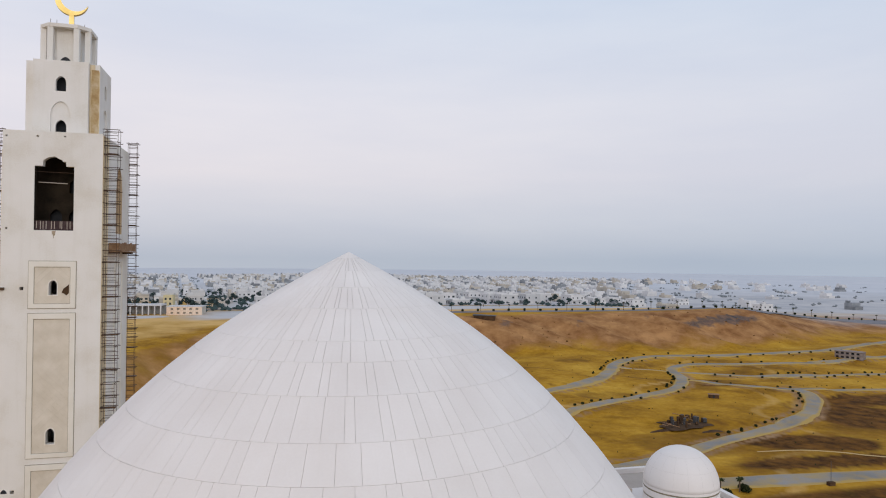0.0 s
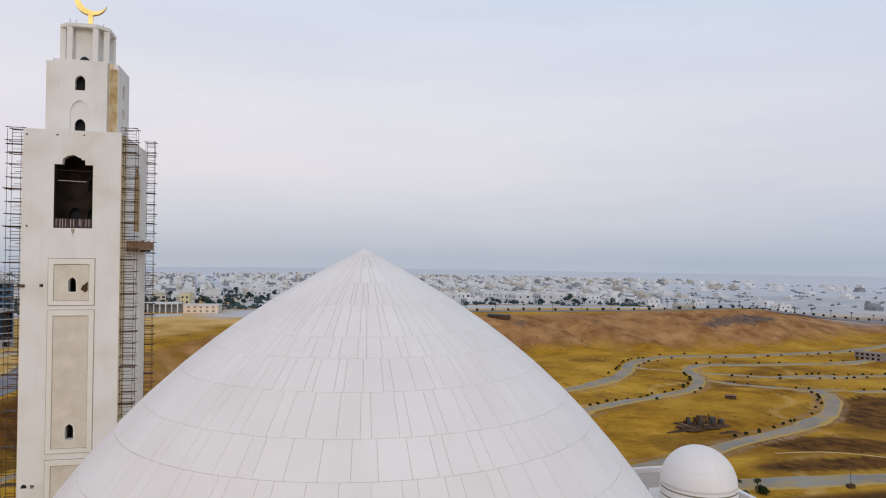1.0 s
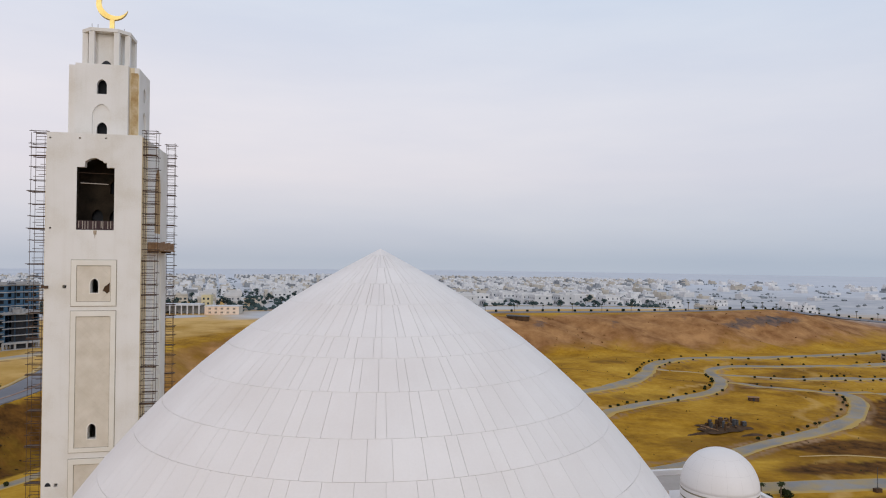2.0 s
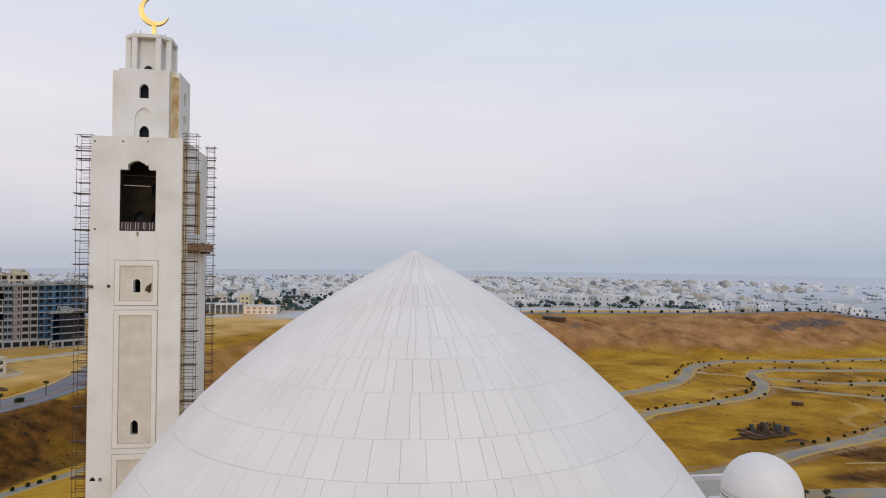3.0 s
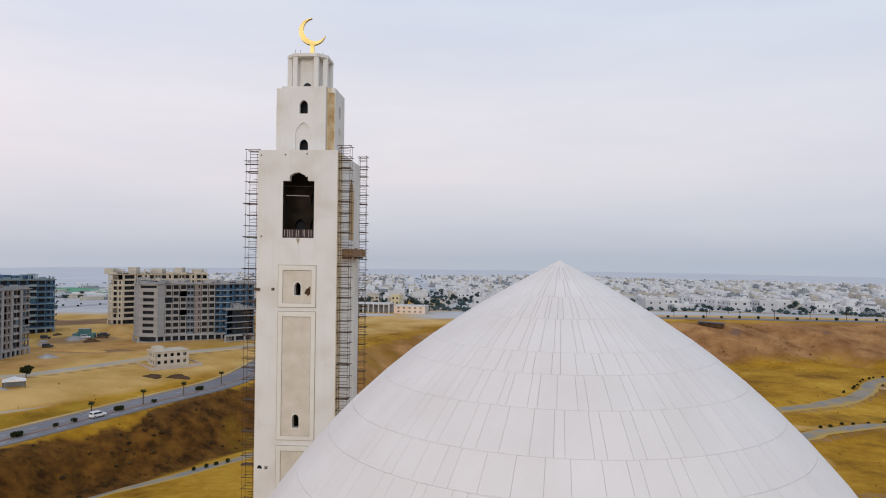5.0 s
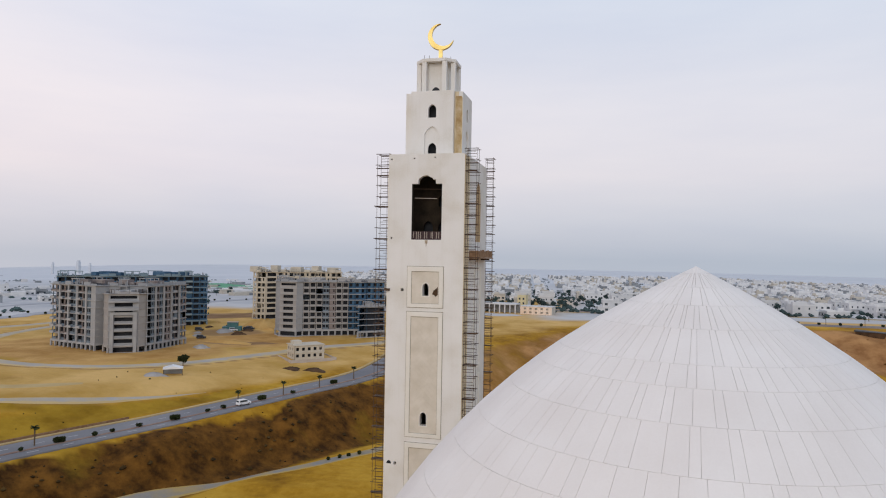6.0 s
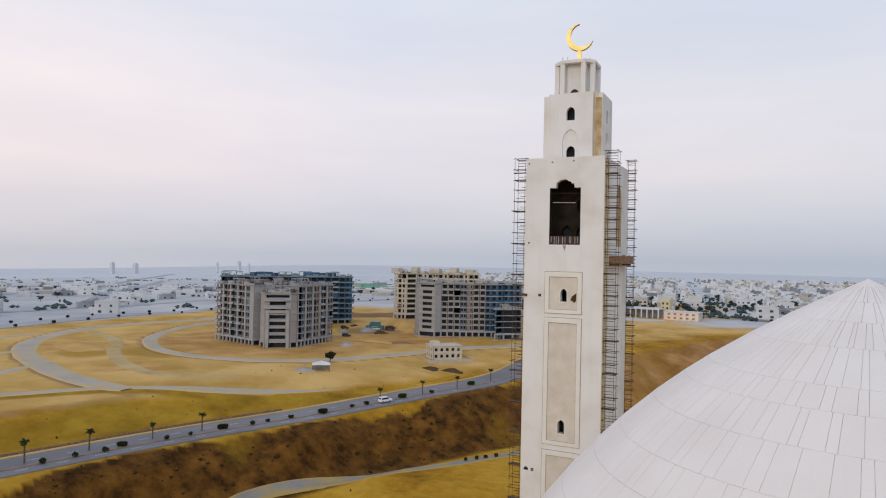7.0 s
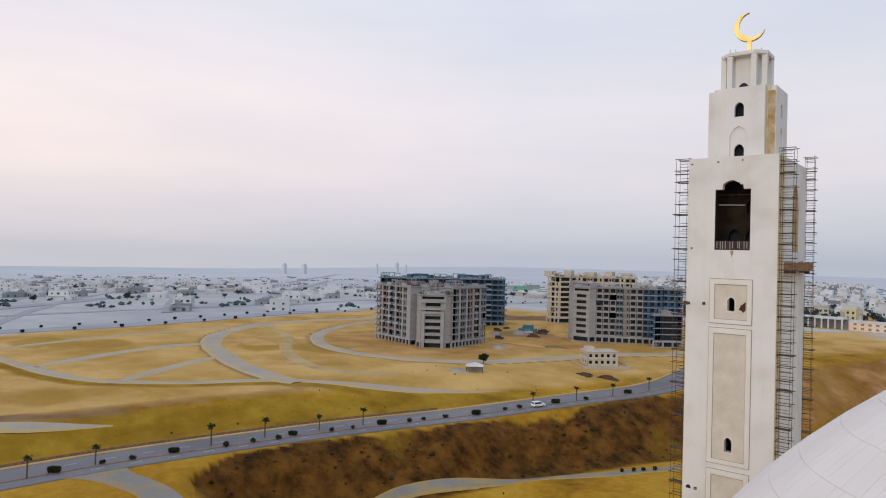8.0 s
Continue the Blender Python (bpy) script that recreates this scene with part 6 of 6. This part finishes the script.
def shrub(name, seed, rx, ry, h, n, label, category, group, size=0.22):
    g = random.Random(seed)
    t = thing(name, pose(0, 0, 0), label, category, group)
    bm = bmesh.new()
    for k in range(4):
        tube(bm, (0.05 * k - 0.1, 0, -0.3), ((k - 1.5) * rx * 0.4, g.uniform(-0.4, 0.4) * ry, h * 0.6), 0.04, 5)
    part("stem", bm, BARK, t)
    bm = bmesh.new()
    for k in range(6):
        leaves(bm, g, ((k - 2.5) / 3 * rx * 0.75, g.uniform(-0.3, 0.3) * ry, h * 0.5), (rx * 0.35, ry * 0.8, h * 0.48), n, size)
    part("foliage", bm, LEAF, t)
    return t


def put(first, spots, g):
    """The first one at the first spot, copies at the others."""
    for i, (x, y) in enumerate(spots):
        s = g.uniform(0.85, 1.15)
        if first.name.startswith(("palm", "hedge", "median")) and -200 < x < -60:
            x, y = x + 1.9, y - 0.7
        m = pose(x, y, ground_z(x, y) + (0.45 if first.name.startswith(("palm", "hedge", "median")) else 0), 0, 0, g.uniform(0, 360) if not first.name.startswith("hedge") else 62 + g.uniform(-8, 8))
        if i == 0:
            first.matrix_basis = m
        else:
            copy_thing(first, m @ Matrix.Diagonal((s, s, s, 1)))


def along(line, start, step, count, off=0.0):
    out, acc, want = [], 0.0, start
    for a, b in zip(line[:-1], line[1:]):
        L = (b - a).length
        while acc + L >= want and len(out) < count:
            d = (b - a).normalized()
            p = a + d * (want - acc) + Vector((-d.y, d.x, 0)) * off
            out.append((p.x, p.y))
            want += step
        acc += L
    return out


put(palm(1, 4.3, "young palm on the avenue's median", "palms on the median"), [(-134.9, -35.6), (-133.6, -21.9), (-129, 4.9), (-125.6, 18.8), (-120.7, 33.6), (-115.9, 46), (-92, 101), (-84.5, 117.2), (-77.5, 131), (-70.9, 147.4)], g)
put(shrub("hedge", 2, 1.45, 0.9, 1.55, 150, "dark clipped hedge block on the median", "hedge", "hedges on the median", 0.2), [(-134.5, -30.3), (-129.5, -5), (-121.4, 24.9), (-112.2, 50), (-99.5, 79.3), (-88, 109), (-75, 138)], g)
put(shrub("median_shrub", 3, 0.9, 0.7, 1.0, 40, "small dark shrub on the median", "shrub", "shrubs on the median", 0.16),
    [(-136.5, -42), (-133.2, -20.5), (-131.5, -14.3), (-125.4, 6.8), (-123.6, 13.7), (-121.3, 20), (-117.1, 35), (-115, 41.1), (-108.6, 58), (-107, 62.7), (-104, 69.6), (-95.8, 90), (-93.5, 95.1), (-82.5, 120.4)], g)
put(palm(5, 5.2, "young palm on the avenue before the town", "palms before the town"), along(road_line, 770, 22, 26), g)
put(shrub("median_shrub", 6, 1.1, 0.9, 1.7, 60, "round dark shrub on the avenue before the town", "shrub", "shrubs before the town", 0.25), along(road_line, 762, 12, 48), g)
g2 = random.Random(21)
kinds = [tree(31, 6.5, 3.2, "round grey-green tree among houses"), tree(32, 8.0, 3.8, "tall grey-green tree among houses"), tree(33, 5.0, 2.8, "low grey-green tree among houses")]
spots = []
while len(spots) < 200:
    az, r = radians(g2.uniform(-22, 30)), g2.uniform(545, 1150)
    x, y = 26 + r * math.sin(az), -95 + r * math.cos(az)
    if float(rim_at(np.array(x), np.array(y))[0]) > 45:
        spots.append((x, y))
spots += [(-120 + i * 6 + g2.uniform(-2, 2), 476 + g2.uniform(-8, 8)) for i in range(20)]
for k in range(3):
    put(kinds[k], spots[k::3], g2)
west = []
while len(west) < 34:
    az, r = radians(g2.uniform(-80, -30)), g2.uniform(560, 1000)
    x, y = 26 + r * math.sin(az), -95 + r * math.cos(az)
    if x < -380:
        west.append((x, y))
put(tree(34, 5.5, 3.4, "spreading grey-green tree in the suburb", group="trees of the suburb"), west, g2)
far_line = [Vector((x, y, 0)) for x, y in ((-372, -60), (-362, 32), (-352, 118), (-362, 209), (-348, 290), (-330, 380), (-300, 520))]
put(shrub("median_shrub", 12, 1.0, 0.8, 1.5, 40, "small dark shrub beside the wide avenue", "shrub", "shrubs along the wide avenue", 0.25), along(far_line, 20, 19, 28, 9.5) + along(far_line, 30, 24, 22, -9.5), g2)
put(tree(35, 4.2, 2.6, "lone round green tree on the sand", group="lone trees", leaf=LEAF), [(-135.7, 136.1), (-92, 388), (38, 388)], g2)
put(palm(7, 3.4, "short palm in the mosque's garden", "palms beside the mosque"), [(147.3, 58.5), (142.9, 60.4), (133, 61)], g2)
put(shrub("bush", 8, 2.0, 1.6, 1.8, 60, "round green bush in the mosque's garden", "shrub", "bushes beside the mosque", 0.3), [(149.7, 59.5), (131, 58), (137, 56), (142, 57)], g2)

put(shrub("bush", 14, 0.6, 0.5, 1.1, 30, "small dark bush beside the service road", "shrub", "bushes beside the service road", 0.2), [(-53.9, 89.6), (-51.6, 92.6), (-49.7, 95), (-47.4, 97.9)], g2)

# shrubs lining the valley roads
def road(line):
    return [Vector((x, y, 0)) for x, y in line]


sh = []
for line, step, off in ((road(VALLEY_ROAD_B[3:11]), 3.6, 4.0), (road(VALLEY_ROAD_B[5:10]), 8.0, -4.2), (road(VALLEY_ROAD_B[11:19]), 7.0, 4.0), (road(VALLEY_ROAD_A[4:10]), 5.5, 5.0), (road(VALLEY_ROAD_A[6:13]), 9.0, -4.5),
                        (road(VALLEY_ROAD_E[1:8]), 2.8, -4.6), (road(VALLEY_ROAD_C[2:8]), 4.6, 3.4), (road(VALLEY_ROAD_C[1:8]), 7.0, -3.2), (road(VALLEY_ROAD_D[1:7]), 6.0, 3.4)):
    for p in along(line, 1.0, step, 60, off):
        if g2.random() < 0.55:
            sh.append((p[0] + g2.uniform(-0.8, 0.8), p[1] + g2.uniform(-0.8, 0.8)))
put(shrub("roadside_shrub", 9, 0.6, 0.5, 0.85, 22, "dark dry shrub beside the valley road", "shrub", "shrubs along the valley roads", 0.25), sh, g2)


def far_clumps(n, seed, az0, az1, r0, r1, label, mat):
    """Small broken clumps of scrub and trees on the distant plain."""
    g = random.Random(seed)
    V, F = [], []
    for _ in range(n):
        az, r = radians(g.uniform(az0, az1)), r0 + (r1 - r0) * g.random() ** 1.4
        x, y = 26 + r * math.sin(az), -95 + r * math.cos(az)
        if float(rim_at(np.array(x), np.array(y))[0]) < 92:
            continue
        z = ground_z(x, y)
        for _ in range(g.randrange(2, 6)):
            w, h = g.uniform(1.5, 3.4), g.uniform(1.2, 3.6)
            cx, cy = x + g.uniform(-6, 6), y + g.uniform(-6, 6)
            k = len(V)
            a0 = g.random() * 6
            V += [(cx + w * g.uniform(0.6, 1.2) * math.cos(a0 + i * 1.257), cy + w * g.uniform(0.6, 1.2) * math.sin(a0 + i * 1.257), z + h * g.uniform(0.25, 0.6)) for i in range(5)]
            V += [(cx, cy, z + h), (cx, cy, z - 0.5)]
            F += [(k + i, k + (i + 1) % 5, k + 5) for i in range(5)] + [(k + (i + 1) % 5, k + i, k + 6) for i in range(5)]
    me = bpy.data.meshes.new("far_scrub")
    me.from_pydata(V, [], F)
    me.materials.append(mat)
    tagged(new("far_scrub", me), label, "scrub", kind="stuff")


# scrub colour lifted to a pale blue-grey that stands in for haze
HAZED_SCRUB = material("sun_bleached_scrub", [(0.24, 0.275, 0.295), (0.34, 0.365, 0.375)], 0.95, 0.5, 4, 0.1, per_island=0.4)
far_clumps(700, 41, -26, 31, 520, 950, "grey-green scrub and trees among the town's houses", HAZED_LEAF)
far_clumps(900, 44, -26, 31, 900, 2000, "far scrub on the northern plain, hazed by its colour", HAZED_SCRUB)
far_clumps(150, 43, 27, 48, 700, 2000, "far low scrub on the eastern plain, hazed by its colour", HAZED_SCRUB)
far_clumps(70, 42, -84, -26, 560, 900, "grey-green scrub and trees in the western suburb", HAZED_LEAF)
far_clumps(300, 46, -84, -26, 850, 1700, "far scrub on the western plain, hazed by its colour", HAZED_SCRUB)


def slope_scrub(n, seed, x0, x1, y0, y1, lo, hi, mat, label):
    """Low clods and tufts on the cut slopes, between two levels of the slope."""
    g = random.Random(seed)
    V, F = [], []
    while n > 0:
        x, y = g.uniform(x0, x1), g.uniform(y0, y1)
        d, (top, width, back) = rim_at(np.array(x), np.array(y))
        if not lo < float(d / width) < hi or abs(float(off_line(SERVICE_ROAD, np.array(x), np.array(y)))) < 3.5:
            continue
        n -= 1
        z, w = ground_z(x, y), 0.15 + 0.8 * g.random() ** 4
        h, k, a0 = w * g.uniform(0.5, 1.1), len(V), g.random() * 6
        V += [(x + w * g.uniform(0.6, 1.3) * math.cos(a0 + i * 1.047), y + w * g.uniform(0.6, 1.3) * math.sin(a0 + i * 1.047), z + h * g.uniform(-0.1, 0.5)) for i in range(6)]
        V += [(x, y, z + h), (x, y, z - 0.5)]
        F += [(k + i, k + (i + 1) % 6, k + 6) for i in range(6)] + [(k + (i + 1) % 6, k + i, k + 7) for i in range(6)]
    me = bpy.data.meshes.new("slope_scrub")
    me.from_pydata(V, [], F)
    me.materials.append(mat)
    tagged(new("slope_scrub", me), label, "scrub", kind="stuff")


DRY_BRUSH = material("dry_brush", [(0.035, 0.024, 0.010), (0.11, 0.065, 0.02)], 0.95, 0.8, 5, 0.2, per_island=0.6)
CLODS = material("earth_clods", [(0.16, 0.07, 0.02), (0.32, 0.16, 0.05)], 0.95, 0.5, 4, 0.2, per_island=0.5)
slope_scrub(260, 61, -122, -45, -8, 130, -0.95, -0.12, DRY_BRUSH, "dry brush and clods on the dark cut slope")
slope_scrub(220, 62, 60, 420, 240, 350, -0.7, -0.1, CLODS, "loose clods and stones on the red cut slope")


# ---- small buildings, vehicles and clutter ----
def car(label, paint, m):
    """A van-like car: body, cabin, glass, wheels."""
    c = thing("car", m, label, "car", "cars")
    part("body", bevel(boxes((-2.35, -0.92, 0.38, 2.35, 0.92, 1.05)), 0.12, 2), paint, c)
    bm = plate(bmesh.new(), [(-2.25, 1.03), (1.25, 1.03), (0.65, 1.85), (-2.1, 1.9)], [], -0.82, 0.82)
    part("cabin", bevel(bm, 0.06), paint, c)
    for s in (-1, 1):
        part("side_window", plate(bmesh.new(), [(-1.95, 1.15), (0.95, 1.15), (0.55, 1.7), (-1.85, 1.72)], [], s * 0.835 - 0.01, s * 0.835 + 0.01), GLASS_DARK, c)
    part("windscreen", boxes((-0.02, -0.7, -0.42, 0.02, 0.7, 0.42)), GLASS_DARK, c, m=Matrix.Translation((1.0, 0, 1.42)) @ Matrix.Rotation(-0.63, 4, "Y"))
    part("rear_window", boxes((-2.235, -0.65, 1.2, -2.2, 0.65, 1.7)), GLASS_DARK, c)
    for x in (-1.45, 1.45):
        for s in (-1, 1):
            w = part("wheel", tube(bmesh.new(), (x, s * 0.72, 0.36), (x, s * 0.94, 0.36), 0.36, 14), RUBBER, c)
            part("hub", tube(bmesh.new(), (x, s * 0.93, 0.36), (x, s * 0.955, 0.36), 0.2, 10), KERB, w)
    return c


def on_ground(x, y, a, lift=0.0):
    return pose(x, y, ground_z(x, y) + lift, 0, 0, a)


car("white van driving on the grey avenue", CAR_WHITE, on_ground(-88.2, 100.5, 66, 0.33))
for x, y, a in ((-176, 238, 20), (-171, 244, 60), (-196, 236, 10), (-176, 208, 35), (-171, 247, 5), (-186, 250, 80)):
    car("dark car parked at the building site", DARK_METAL if a != 20 else CAR_WHITE, on_ground(x, y, a))


def heap(name, x, y, rx, ry, h, mat, label, seed, n=26):
    """A rough mound: a disc of rings with broken, noisy height."""
    g = random.Random(seed)
    bm = bmesh.new()
    rings = []
    for k in range(7):
        t = k / 6
        ring = []
        for i in range(n):
            a = math.tau * i / n
            j = 1 + 0.22 * math.sin(3 * a + seed) + 0.12 * math.sin(7 * a + 2 * seed)
            ring.append(bm.verts.new((rx * t * j * math.cos(a), ry * t * j * math.sin(a), h * (1 - t * t) * g.uniform(0.75, 1.1) - 0.25 * t)))
        rings.append(ring)
    for a, b in zip(rings[1:], rings[2:]):
        for i in range(n):
            bm.faces.new((a[i], b[i], b[(i + 1) % n], a[(i + 1) % n]))
    bm.faces.new(rings[1])
    me = bpy.data.meshes.new(name)
    bmesh.ops.recalc_face_normals(bm, faces=bm.faces[:])
    bm.to_mesh(me)
    bm.free()
    me.materials.append(mat)
    me.polygons.foreach_set("use_smooth", [True] * len(me.polygons))
    ob = new(name, me)
    ob.matrix_basis = on_ground(x, y, 0)
    return tagged(ob, label, "mound", "mounds of earth")


heap("mound", -90, 157, 5, 3, 1.2, RUST_EARTH, "dark reddish heap of gravel on the sand", 3)
heap("mound", -99, 155, 4, 3, 1.0, RUST_EARTH, "dark reddish heap of gravel on the sand", 4)
heap("mound", -168, 258, 12, 9, 5.0, ORANGE_SAND, "long golden heap of earth at the site", 5)
heap("mound", -178, 232, 5, 4, 2.2, CONCRETE, "grey heap of rubble at the site", 6)
heap("mound", -131, 113, 5, 3, 1.3, CONCRETE, "grey heap of rubble beside the shed", 7)
heap("mound", -154, 199, 15, 3.5, 1.6, ORANGE_SAND, "long low bank of orange sand at the site", 10)
heap("mound", -252, 109, 20, 11, 1.6, ORANGE_SAND, "broad low mound of orange sand inside the road's curve", 11)
heap("mound", -156, 178, 4, 2.6, 1.8, CONCRETE, "grey heap of rubble beside the tall block", 12)
for k, (x, y) in enumerate(((-190, 226), (-168, 240), (-158, 246), (-199, 250), (-182, 214), (-166, 226), (-205, 268), (-150, 262))):
    heap("mound", x, y, 2.5 + k % 3, 2 + k % 2, 1.0 + 0.3 * (k % 3), (CONCRETE, RUST_EARTH, ORANGE_SAND, RUST_EARTH)[k % 4], ("grey heap of rubble at the building site", "dark heap of earth at the building site", "orange heap of sand at the building site", "dark heap of earth at the building site")[k % 4], 40 + k)
heap("mound", -85, 352, 9, 5, 3.0, RUST_EARTH, "brown heap of earth near the low building", 8)
heap("mound", -64, 360, 6, 3, 2.0, RUST_EARTH, "brown heap of earth near the low building", 9)

shed = thing("shed", on_ground(-127, 118, 35), "small white roofed shed on the sand", "shed")
part("roof", plate(bmesh.new(), [(-3.4, 2.3), (3.4, 2.3), (3.4, 2.45), (0, 3.3), (-3.4, 2.45)], [], -2.6, 2.6), CAR_WHITE, shed)
for x in (-3.1, 3.1):
    for y in (-2.3, 2.3):
        part("post", boxes((x - 0.1, y - 0.1, -0.3, x + 0.1, y + 0.1, 2.32)), DARK_METAL, shed)
part("back_wall", boxes((-3, 2.2, -0.3, 3, 2.3, 2.3)), HOUSE_PAINT[2], shed)

TEAL = material("teal_sheet", [(0.06, 0.17, 0.165), (0.11, 0.23, 0.22)], 0.7)
plant = thing("site_container", on_ground(-178, 240, 20), "green netted container stack at the building site", "container")
part("body", bevel(boxes((-5, -2.4, -0.3, 5, 2.4, 2.4)), 0.1), TEAL, plant)
part("upper", bevel(boxes((-2.5, -1.6, 2.4, 3.0, 1.8, 4.6)), 0.1), TEAL, plant)
part("roof", boxes((-2.7, -1.8, 4.6, 3.2, 2.0, 4.8)), KERB, plant)

hut = thing("hut", on_ground(214.8, 161.5, -30) @ Matrix.Diagonal((0.75, 0.75, 0.75, 1)), "small brown brick hut on the grass", "hut")
part("wall", boxes((-2.8, -1.7, -0.5, 2.8, 1.7, 2.0)), RUST_EARTH, hut)
part("roof", boxes((-3.1, -2.0, 2.0, 3.1, 2.0, 2.2)), TIMBER, hut)
part("door", boxes((-0.5, -1.75, 0, 0.5, -1.69, 1.8)), HOLE, hut)

ruin = thing("unfinished_house", on_ground(366, 239, -62) @ Matrix.Diagonal((0.9, 0.9, 0.8, 1)), "unfinished brown two-storey house frame", "house")
for s in (0, 1):
    hs = [rect(-7.6 + i * 3.1, 0.6, -7.6 + i * 3.1 + 1.8, 2.1) for i in range(5)]
    part("wall", plate(bmesh.new(), rect(-8.2, 0, 8.2, 2.6), hs, -3.5, -3.25), BLOCKWORK, ruin, m=Matrix.Translation((0, 0, s * 2.9 - 0.3)))
    part("slab", boxes((-8.5, -3.8, s * 2.9 + 2.3, 8.5, 3.8, s * 2.9 + 2.6)), BLOCKWORK, ruin)
part("core", boxes((-7.8, -2.4, -0.4, 7.8, 3.2, 5.3)), HOLE, ruin)
for s in (-1, 1):
    part("end_wall", boxes((s * 8.1 - 0.15, -3.25, -0.4, s * 8.1 + 0.15, 3.5, 5.3)), BLOCKWORK, ruin)

north_shed = thing("dark_shed", on_ground(166, 334, -25), "low dark-roofed shed on the crest", "shed")
part("wall", boxes((-7, -3, -1, 7, 3, 2.2)), RUST_EARTH, north_shed)
part("roof", plate(bmesh.new(), [(-7.6, 2.1), (7.6, 2.1), (7.6, 2.35), (-7.6, 2.9)], [], -3.6, 3.6), DARK_METAL, north_shed)

# dug pit with blocks, piles and broken concrete
pit = thing("foundation_pit", on_ground(177, 127, 25), "dug foundation with dark concrete stumps and rubble", "foundation")
g3 = random.Random(5)
for k in range(26):
    x, y, h = g3.uniform(-8, 8), g3.uniform(-4.5, 4.5), g3.uniform(0.6, 2.6)
    w = g3.uniform(0.5, 1.4)
    part("stump", bevel(boxes((-w / 2, -w / 2, 0, w / 2, w / 2, h)), 0.06), (RUST_EARTH, DARK_METAL, RUST_EARTH)[k % 3], pit, m=pose(x, y, 0.3, 0, 0, g3.uniform(0, 90)))
for k in range(12):
    x, y = g3.uniform(-10, 10), g3.uniform(-7, 7)
    part("beam", tube(bmesh.new(), (0, 0, 0.45), (g3.uniform(2, 5), 0, g3.uniform(0.4, 1.6)), 0.15, 5), TIMBER, pit, m=pose(x, y, 0, 0, 0, g3.uniform(0, 360)))

heap("mound", 177, 127, 11.5, 7.5, 0.55, RUST_EARTH, "dark broken earth round the foundation stumps", 21, 40)
heap("mound", 167, 122, 8, 1.6, 0.7, RUST_EARTH, "long dark spoil bank beside the foundation", 22)
heap("mound", 182, 116.5, 5, 2.0, 0.5, RUST_EARTH, "low dark rubble beside the foundation", 23)

pole = thing("utility_pole", on_ground(176, 58, 0), "dark pole with a cabinet beside the road", "pole")
part("mast", tube(bmesh.new(), (0, 0, -0.5), (0, 0, 6.5), 0.09, 7, 0.06), DARK_METAL, pole)
part("cabinet", bevel(boxes((-1.0, -0.6, -0.3, 1.0, 0.6, 1.0)), 0.06), RUST_EARTH, pole)

# small dry tufts and stones scattered over the open land
V, F = [], []
for k in range(540):
    if k % 3:
        x, y = g3.uniform(110, 380), g3.uniform(60, 300)
    elif k % 2:
        x, y = g3.uniform(-150, -60), g3.uniform(-10, 140)
    else:
        continue
    z = ground_z(x, y)
    s = g3.uniform(0.2, 0.6)
    n0 = len(V)
    V += [(x + s * g3.uniform(-1, 1), y + s * g3.uniform(-1, 1), z - 0.1) for _ in range(4)] + [(x, y, z + s * 0.9)]
    F += [(n0, n0 + 1, n0 + 4), (n0 + 1, n0 + 2, n0 + 4), (n0 + 2, n0 + 3, n0 + 4), (n0 + 3, n0, n0 + 4)]
me = bpy.data.meshes.new("dry_tufts")
me.from_pydata(V, [], F)
me.materials.append(LEAF)
tagged(new("dry_tufts", me), "scattered dry tufts on the open land", "tufts", kind="stuff")

for x, y, w, top in ((-1780, 1328, 11, 20), (-1740, 1378, 13, 18), (-1576, 1554, 6, 24), (-1528, 1600, 10, 30), (-1505, 1621, 6, 22)):
    far_tower(x, y, w, top - ground_z(x, y))
